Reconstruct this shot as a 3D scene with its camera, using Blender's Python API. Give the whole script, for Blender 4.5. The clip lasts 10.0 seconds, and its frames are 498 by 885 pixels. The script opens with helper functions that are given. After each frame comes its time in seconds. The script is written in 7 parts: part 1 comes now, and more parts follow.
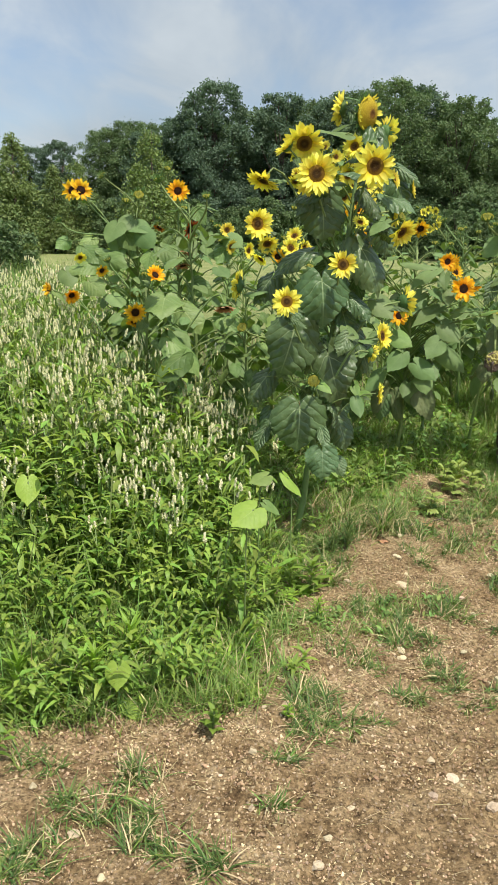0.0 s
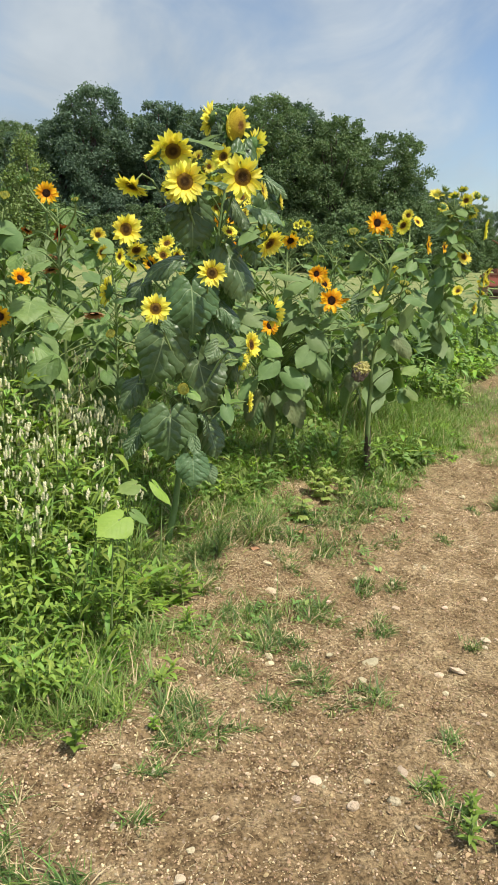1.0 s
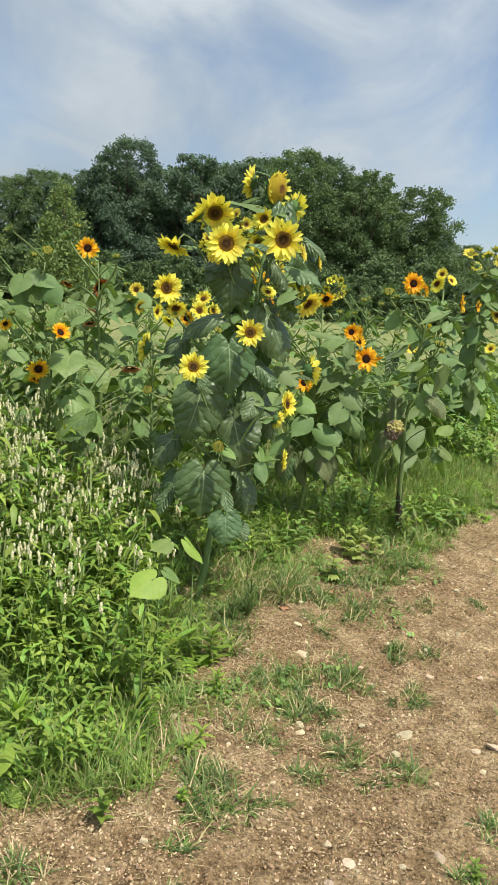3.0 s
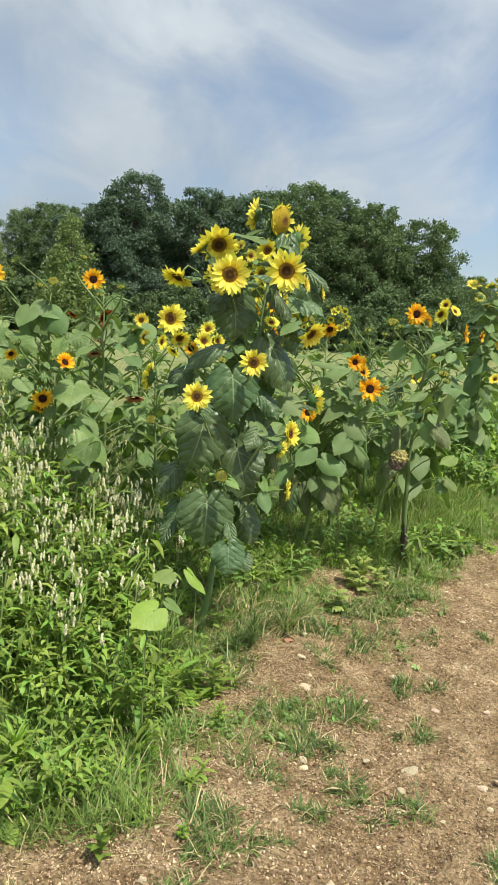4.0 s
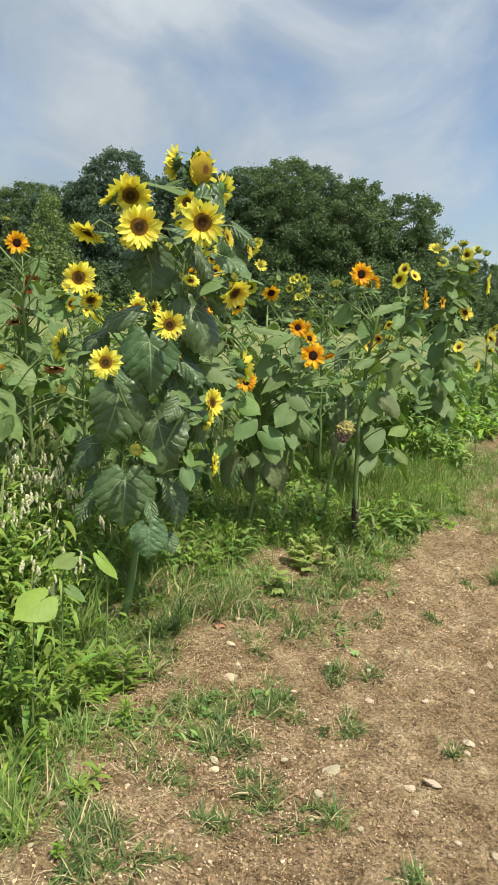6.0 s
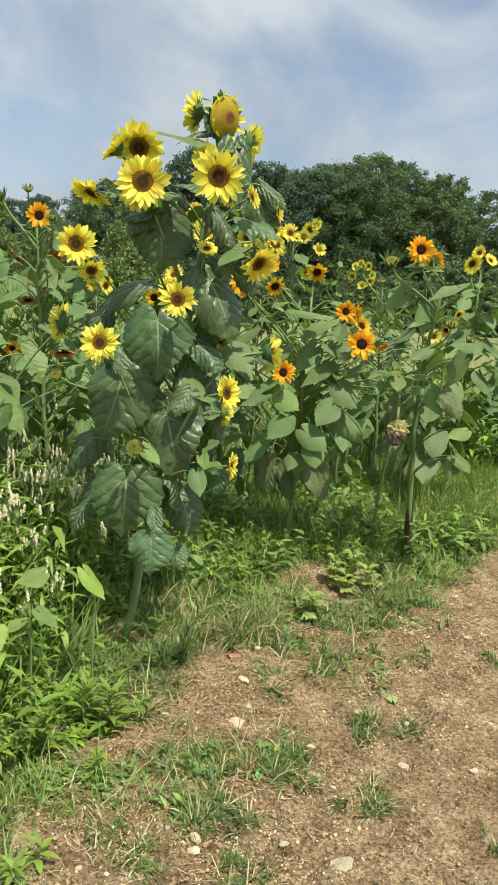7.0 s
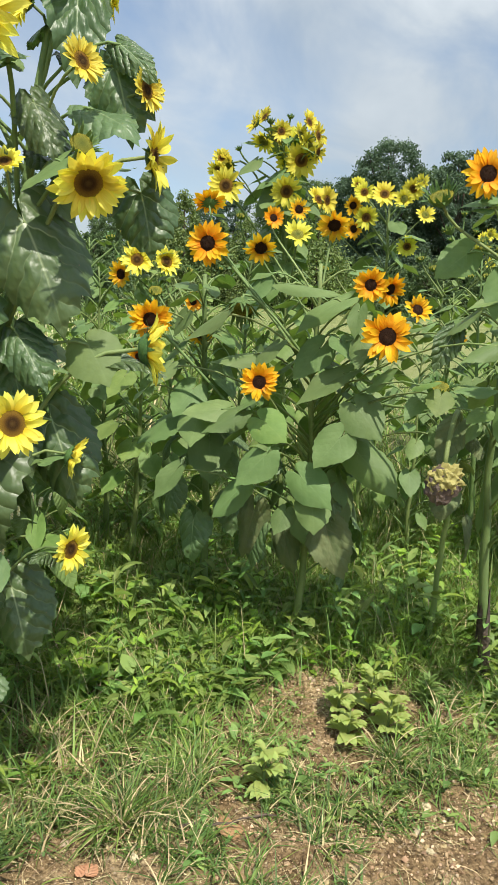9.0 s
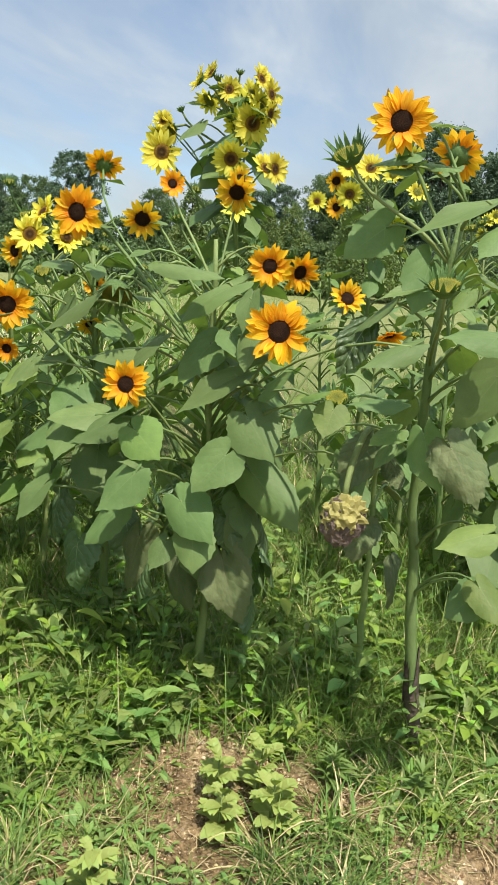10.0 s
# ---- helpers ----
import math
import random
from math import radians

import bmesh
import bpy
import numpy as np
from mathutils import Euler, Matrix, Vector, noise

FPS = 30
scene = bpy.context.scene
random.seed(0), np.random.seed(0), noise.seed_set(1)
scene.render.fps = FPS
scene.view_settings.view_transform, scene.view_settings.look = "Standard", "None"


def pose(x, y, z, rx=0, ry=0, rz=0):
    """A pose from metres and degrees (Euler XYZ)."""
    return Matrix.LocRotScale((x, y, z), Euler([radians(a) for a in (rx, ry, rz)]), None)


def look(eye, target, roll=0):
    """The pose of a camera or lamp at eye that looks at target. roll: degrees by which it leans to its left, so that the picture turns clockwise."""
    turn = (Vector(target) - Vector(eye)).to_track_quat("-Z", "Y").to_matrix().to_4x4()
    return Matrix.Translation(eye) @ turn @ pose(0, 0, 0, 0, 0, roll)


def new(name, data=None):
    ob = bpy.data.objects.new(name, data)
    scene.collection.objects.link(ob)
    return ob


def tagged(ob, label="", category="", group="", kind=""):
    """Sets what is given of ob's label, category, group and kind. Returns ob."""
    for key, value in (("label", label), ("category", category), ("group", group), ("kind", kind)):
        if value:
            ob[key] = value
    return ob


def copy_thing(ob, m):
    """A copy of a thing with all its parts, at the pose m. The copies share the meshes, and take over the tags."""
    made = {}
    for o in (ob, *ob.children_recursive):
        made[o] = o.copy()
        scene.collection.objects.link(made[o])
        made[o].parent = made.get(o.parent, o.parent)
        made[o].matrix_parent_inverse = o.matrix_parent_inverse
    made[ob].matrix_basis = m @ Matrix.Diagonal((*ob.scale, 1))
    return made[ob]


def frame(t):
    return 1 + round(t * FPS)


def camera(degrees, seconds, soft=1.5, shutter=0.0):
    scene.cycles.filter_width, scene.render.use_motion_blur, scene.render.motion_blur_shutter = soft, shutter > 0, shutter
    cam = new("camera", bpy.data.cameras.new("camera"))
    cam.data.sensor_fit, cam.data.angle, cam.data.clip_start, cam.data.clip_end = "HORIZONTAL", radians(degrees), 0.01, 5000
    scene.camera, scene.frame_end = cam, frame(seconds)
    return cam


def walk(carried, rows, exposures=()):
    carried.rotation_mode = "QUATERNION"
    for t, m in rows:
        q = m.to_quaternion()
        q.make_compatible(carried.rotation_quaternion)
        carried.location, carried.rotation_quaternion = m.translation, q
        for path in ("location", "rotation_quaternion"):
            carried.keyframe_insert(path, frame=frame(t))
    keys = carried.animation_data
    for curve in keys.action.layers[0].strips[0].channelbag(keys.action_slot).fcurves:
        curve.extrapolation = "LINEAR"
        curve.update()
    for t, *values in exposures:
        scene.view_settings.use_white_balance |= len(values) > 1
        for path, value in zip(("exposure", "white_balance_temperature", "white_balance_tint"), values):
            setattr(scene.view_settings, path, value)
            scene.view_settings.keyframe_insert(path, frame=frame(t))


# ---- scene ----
cam = camera(35.9, 10.0, soft=0.9)
PATH = [
    (0, (0.039, -0.007, 1.606), (-0.044, 1.929, 1.111), 1.1),
    (0.5, (0.056, -0.003, 1.594), (0.137, 1.937, 1.116), 2.4),
    (1, (0.099, 0.007, 1.602), (0.321, 1.941, 1.139), 3.0),
    (1.5, (0.119, 0.012, 1.609), (0.416, 1.942, 1.18), 3.1),
    (2, (0.113, 0.028, 1.633), (0.401, 1.965, 1.229), 3.4),
    (2.5, (0.084, 0.043, 1.648), (0.307, 1.995, 1.272), 3.8),
    (3, (0.047, 0.039, 1.66), (0.202, 2.002, 1.309), 4.1),
    (3.2, (0.047, 0.038, 1.653), (0.178, 2.005, 1.32), 4.2),
    (4.3, (0.073, 0.046, 1.668), (0.218, 2.023, 1.407), 4.0),
    (4.5, (0.084, 0.045, 1.683), (0.255, 2.022, 1.432), 3.8),
    (5, (0.124, 0.046, 1.679), (0.416, 2.012, 1.462), 3.6),
    (5.5, (0.253, 0.094, 1.65), (0.541, 2.055, 1.385), 3.0),
    (5.7, (0.314, 0.19, 1.628), (0.554, 2.153, 1.329), 3.0),
    (6.8, (0.621, 0.747, 1.51), (0.638, 2.717, 1.166), 3.9),
    (7, (0.67, 0.898, 1.507), (0.636, 2.869, 1.168), 4.0),
    (7.5, (0.917, 1.324, 1.468), (0.743, 3.287, 1.13), 4.0),
    (8, (1.065, 1.698, 1.483), (0.755, 3.643, 1.137), 3.6),
    (8.5, (1.179, 2.111, 1.511), (0.743, 4.031, 1.159), 3.1),
    (9, (1.405, 2.458, 1.466), (0.877, 4.352, 1.1), 3.1),
    (9.5, (1.592, 2.721, 1.507), (0.995, 4.589, 1.116), 3.5),
    (10, (1.733, 3.083, 1.486), (1.092, 4.934, 1.081), 4.1),
]
walk(cam, [(t, look(eye, target, roll)) for t, eye, target, roll in PATH], [(0, 0.34), (2, 0.27), (4.5, 0.32), (5.5, 0.22), (7.2, 0.32), (8.5, 0.40), (9.5, 0.44), (10, 0.44)])

# ---------------------------------------------------------------- sky and sun
SUN_AZ, SUN_EL = radians(142), radians(62)      # azimuth from +y towards +x
sun_way = Vector((math.sin(SUN_AZ) * math.cos(SUN_EL), math.cos(SUN_AZ) * math.cos(SUN_EL), math.sin(SUN_EL)))
sun_data = bpy.data.lights.new("sun", "SUN")
sun_data.energy, sun_data.angle, sun_data.color = 4.2, radians(1.0), (1.0, 0.94, 0.82)
sun = new("sun", sun_data)
sun.matrix_world = look(sun_way * 50, (0, 0, 0))


def link(tree, a, b):
    tree.links.new(a, b)


def build_sky():
    """Blue sky with a broken layer of thin high cloud."""
    world = bpy.data.worlds.new("sky")
    scene.world = world
    world.use_nodes = True
    t = world.node_tree
    t.nodes.clear()
    n = t.nodes.new
    out, mix = n("ShaderNodeOutputWorld"), n("ShaderNodeMixShader")
    blue, cloud = n("ShaderNodeBackground"), n("ShaderNodeBackground")
    sky = n("ShaderNodeTexSky")
    sky.sky_type, sky.sun_disc = "NISHITA", False
    sky.sun_elevation, sky.sun_rotation = SUN_EL, SUN_AZ
    sky.air_density, sky.dust_density, sky.ozone_density = 1.0, 1.2, 1.5
    blue.inputs["Strength"].default_value = 0.12
    link(t, sky.outputs[0], blue.inputs["Color"])
    coord, sep = n("ShaderNodeTexCoord"), n("ShaderNodeSeparateXYZ")
    link(t, coord.outputs["Generated"], sep.inputs[0])

    def maths(op, a, b=None, c=None):
        m = n("ShaderNodeMath")
        m.operation = op
        for i, v in enumerate((a, b, c)):
            if v is None:
                continue
            if isinstance(v, (int, float)):
                m.inputs[i].default_value = v
            else:
                link(t, v, m.inputs[i])
        return m.outputs[0]
    low = maths("ADD", maths("MAXIMUM", sep.outputs[2], 0.0), 0.22)
    comb = n("ShaderNodeCombineXYZ")
    link(t, maths("DIVIDE", sep.outputs[0], low), comb.inputs[0])
    link(t, maths("DIVIDE", sep.outputs[1], low), comb.inputs[1])
    big, fine = n("ShaderNodeTexNoise"), n("ShaderNodeTexNoise")
    shift = n("ShaderNodeMapping")
    shift.inputs["Location"].default_value = (1.35, 0.3, 0.0)
    shift.inputs["Rotation"].default_value = (0, 0, radians(-35))
    shift.inputs["Scale"].default_value = (1.0, 0.55, 1.0)
    link(t, comb.outputs[0], shift.inputs["Vector"])
    for tex, s, d, r in ((big, 0.8, 4.0, 0.45), (fine, 2.6, 5.0, 0.55)):
        link(t, shift.outputs[0], tex.inputs["Vector"])
        tex.inputs["Scale"].default_value, tex.inputs["Detail"].default_value, tex.inputs["Roughness"].default_value = s, d, r
        tex.inputs["Distortion"].default_value = 0.5
    ramp = n("ShaderNodeValToRGB")
    ramp.color_ramp.elements[0].position, ramp.color_ramp.elements[1].position = 0.27, 0.52
    off = maths("ADD", sep.outputs[0], 0.15)
    link(t, maths("SUBTRACT", maths("ADD", big.outputs["Fac"], maths("MULTIPLY_ADD", fine.outputs["Fac"], 0.45, -0.15)), maths("MULTIPLY", maths("MULTIPLY", off, off), 0.6)), ramp.inputs["Fac"])
    shade = n("ShaderNodeValToRGB")
    shade.color_ramp.elements[0].position, shade.color_ramp.elements[1].position = 0.3, 0.72
    shade.color_ramp.elements[0].color, shade.color_ramp.elements[1].color = (0.50, 0.59, 0.67, 1), (0.85, 0.92, 0.96, 1)
    link(t, fine.outputs["Fac"], shade.inputs["Fac"])
    link(t, shade.outputs[0], cloud.inputs["Color"])
    # thin cloud glows more towards the zenith
    high = maths("MAXIMUM", sep.outputs[2], 0.0)
    link(t, maths("MULTIPLY_ADD", maths("MULTIPLY", high, high), 0.95, 0.58), cloud.inputs["Strength"])
    link(t, maths("MULTIPLY", ramp.outputs[0], 0.9), mix.inputs[0])
    link(t, blue.outputs[0], mix.inputs[1])
    link(t, cloud.outputs[0], mix.inputs[2])
    link(t, mix.outputs[0], out.inputs[0])


build_sky()


# ---------------------------------------------------------------- materials
def new_material(name):
    m = bpy.data.materials.new(name)
    m.use_nodes = True
    m.node_tree.nodes.clear()
    return m, m.node_tree, m.node_tree.nodes.new


def finish(t, n, colour, rough, bump_height=None, bump=0.2, dist=0.01, translucent=0.0, spec=0.4, metal=0.0, thin_tint=None):
    """Ends a material: gloss, relief and, for thin leaves, light that comes through."""
    out, p = n("ShaderNodeOutputMaterial"), n("ShaderNodeBsdfPrincipled")
    link(t, colour, p.inputs["Base Color"])
    if isinstance(rough, float):
        p.inputs["Roughness"].default_value = rough
    else:
        link(t, rough, p.inputs["Roughness"])
    p.inputs["Specular IOR Level"].default_value, p.inputs["Metallic"].default_value = spec, metal
    if bump_height is not None:
        b = n("ShaderNodeBump")
        b.inputs["Strength"].default_value, b.inputs["Distance"].default_value = bump, dist
        link(t, bump_height, b.inputs["Height"])
        link(t, b.outputs[0], p.inputs["Normal"])
    if translucent:
        tr, mx = n("ShaderNodeBsdfTranslucent"), n("ShaderNodeMixShader")
        tint = n("ShaderNodeMix")
        tint.data_type, tint.blend_type = "RGBA", "MULTIPLY"
        tint.inputs[0].default_value = 1.0
        tint.inputs[7].default_value = (*(thin_tint or (1.25, 1.35, 0.5)), 1)
        link(t, colour, tint.inputs[6])
        link(t, tint.outputs[2], tr.inputs["Color"])
        mx.inputs[0].default_value = translucent
        link(t, p.outputs[0], mx.inputs[1])
        link(t, tr.outputs[0], mx.inputs[2])
        link(t, mx.outputs[0], out.inputs[0])
    else:
        link(t, p.outputs[0], out.inputs[0])


def noise_node(t, n, vector, scale, detail=4.0, rough=0.55):
    x = n("ShaderNodeTexNoise")
    x.inputs["Scale"].default_value, x.inputs["Detail"].default_value, x.inputs["Roughness"].default_value = scale, detail, rough
    if vector is not None:
        link(t, vector, x.inputs["Vector"])
    return x.outputs["Fac"]


def ramp_node(t, n, fac, *stops):
    r = n("ShaderNodeValToRGB")
    e = r.color_ramp.elements
    while len(e) < len(stops):
        e.new(0.5)
    for slot, (pos, col) in zip(e, stops):
        slot.position, slot.color = pos, (*col, 1)
    link(t, fac, r.inputs["Fac"])
    return r.outputs[0]


def math_node(t, n, op, a, b=None, c=None):
    m = n("ShaderNodeMath")
    m.operation = op
    for i, v in enumerate((a, b, c)):
        if v is None:
            continue
        if isinstance(v, (int, float)):
            m.inputs[i].default_value = v
        else:
            link(t, v, m.inputs[i])
    return m.outputs[0]


def mix_node(t, n, fac, a, b, blend="MIX"):
    m = n("ShaderNodeMix")
    m.data_type, m.blend_type = "RGBA", blend
    for i, v in ((0, fac), (6, a), (7, b)):
        if isinstance(v, float):
            m.inputs[i].default_value = v
        elif isinstance(v, tuple):
            m.inputs[i].default_value = (*v, 1)
        else:
            link(t, v, m.inputs[i])
    return m.outputs[2]


def vary(t, n, colour, amount, island, hue=0.02):
    """Shifts brightness and hue a little from object to object, or from piece to piece."""
    r = n("ShaderNodeNewGeometry").outputs["Random Per Island"] if island else n("ShaderNodeObjectInfo").outputs["Random"]
    h = n("ShaderNodeHueSaturation")
    link(t, math_node(t, n, "MULTIPLY_ADD", r, 2 * amount, 1 - amount), h.inputs["Value"])
    other = math_node(t, n, "FRACT", math_node(t, n, "MULTIPLY", r, 7.31))
    link(t, math_node(t, n, "MULTIPLY_ADD", other, 2 * hue, 0.5 - hue), h.inputs["Hue"])
    link(t, colour, h.inputs["Color"])
    return h.outputs[0]


def plain(name, a, b, scale=20.0, rough=0.7, bump=0.3, fine=80.0, dist=0.004, island=False, amount=0.15, translucent=0.0, spec=0.35, metal=0.0, hue=0.02, tint=None):
    m, t, n = new_material(name)
    where = n("ShaderNodeTexCoord").outputs["Object"]
    col = ramp_node(t, n, noise_node(t, n, where, scale), (0.3, a), (0.7, b))
    col = vary(t, n, col, amount, island, hue)
    finish(t, n, col, rough, noise_node(t, n, where, fine, 3.0), bump, dist, translucent, spec, metal, tint)
    return m


def leaf_material(name, a, b, vein, translucent=0.22, rough=0.5, spec=0.45, pucker=0.6, amount=0.16, veined=0.5):
    """A heart-shaped sunflower leaf: three pale nerves from the stalk, side veins sunk in, puckered between them, with small blemishes."""
    m, t, n = new_material(name)
    uv = n("ShaderNodeSeparateXYZ")
    link(t, n("ShaderNodeUVMap").outputs[0], uv.inputs[0])
    where = n("ShaderNodeTexCoord").outputs["Object"]

    def do(op, *v):
        return math_node(t, n, op, *v)
    along = do("MULTIPLY", do("SUBTRACT", uv.outputs[0], 0.5), 2.5)
    side = do("ABSOLUTE", do("MULTIPLY", do("SUBTRACT", uv.outputs[1], 0.5), 2.5))
    slant = do("SUBTRACT", along, do("MULTIPLY", side, 0.85))
    slant = do("ADD", slant, do("MULTIPLY", do("SUBTRACT", noise_node(t, n, where, 4.0, 1.0), 0.5), 0.22))
    wave = do("PINGPONG", do("MULTIPLY", slant, 4.6), 0.5)

    def line(distance, width):
        return do("MAXIMUM", do("SUBTRACT", 1.0, do("DIVIDE", distance, width)), 0.0)
    fade = do("MAXIMUM", do("SUBTRACT", 1.0, do("MULTIPLY", along, 1.05)), 0.05)
    rib = do("MULTIPLY", line(side, 0.018), fade)
    fork = do("MULTIPLY", line(do("ABSOLUTE", slant), 0.013), do("MAXIMUM", do("SUBTRACT", 0.9, do("MULTIPLY", side, 2.2)), 0.0))
    ribs = do("MULTIPLY", do("MAXIMUM", do("MAXIMUM", rib, fork), do("MULTIPLY", line(wave, 0.07), 0.14)), veined)
    col = ramp_node(t, n, noise_node(t, n, where, 2.2, 5.0), (0.3, a), (0.7, b))
    spots = noise_node(t, n, where, 21.0, 2.0)
    col = mix_node(t, n, do("GREATER_THAN", spots, 0.77), col, (0.17, 0.14, 0.06))
    col = mix_node(t, n, do("MINIMUM", do("MULTIPLY", ribs, 2.0), 1.0), col, vein)
    col = vary(t, n, col, amount, False, 0.015)
    twice = do("MULTIPLY", wave, 2.0)
    swell = do("MULTIPLY", twice, do("SUBTRACT", 2.0, twice))
    mid = do("MINIMUM", do("MULTIPLY", side, 8.0), 1.0)
    height = do("ADD", do("MULTIPLY", do("MULTIPLY", swell, mid), 0.45 * veined), do("MULTIPLY", noise_node(t, n, where, 11.0, 1.5, 0.45), 0.32))
    finish(t, n, col, rough, height, pucker, 0.006 + 0.014 * veined, translucent, spec)
    return m


def petal_material(name, base, tip, translucent=0.35):
    m, t, n = new_material(name)
    uv = n("ShaderNodeSeparateXYZ")
    link(t, n("ShaderNodeUVMap").outputs[0], uv.inputs[0])
    col = ramp_node(t, n, uv.outputs[0], (0.0, base), (0.45, tip), (1.0, tip))
    col = vary(t, n, col, 0.12, False, 0.012)
    streak = math_node(t, n, "PINGPONG", math_node(t, n, "MULTIPLY", uv.outputs[1], 4.0), 0.5)
    finish(t, n, col, 0.55, streak, 0.15, 0.02, translucent, 0.25, 0.0, (1.1, 1.0, 0.6))
    return m


def disc_material(name, *stops):
    m, t, n = new_material(name)
    uv = n("ShaderNodeSeparateXYZ")
    link(t, n("ShaderNodeUVMap").outputs[0], uv.inputs[0])
    where = n("ShaderNodeTexCoord").outputs["Object"]
    col = ramp_node(t, n, uv.outputs[0], *stops)
    col = mix_node(t, n, 0.5, col, ramp_node(t, n, noise_node(t, n, where, 25.0), (0.35, (0.4, 0.4, 0.4)), (0.65, (1.3, 1.3, 1.3))), "MULTIPLY")
    finish(t, n, col, 0.8, noise_node(t, n, where, 60.0), 0.5, 0.03, 0.0, 0.2)
    return m


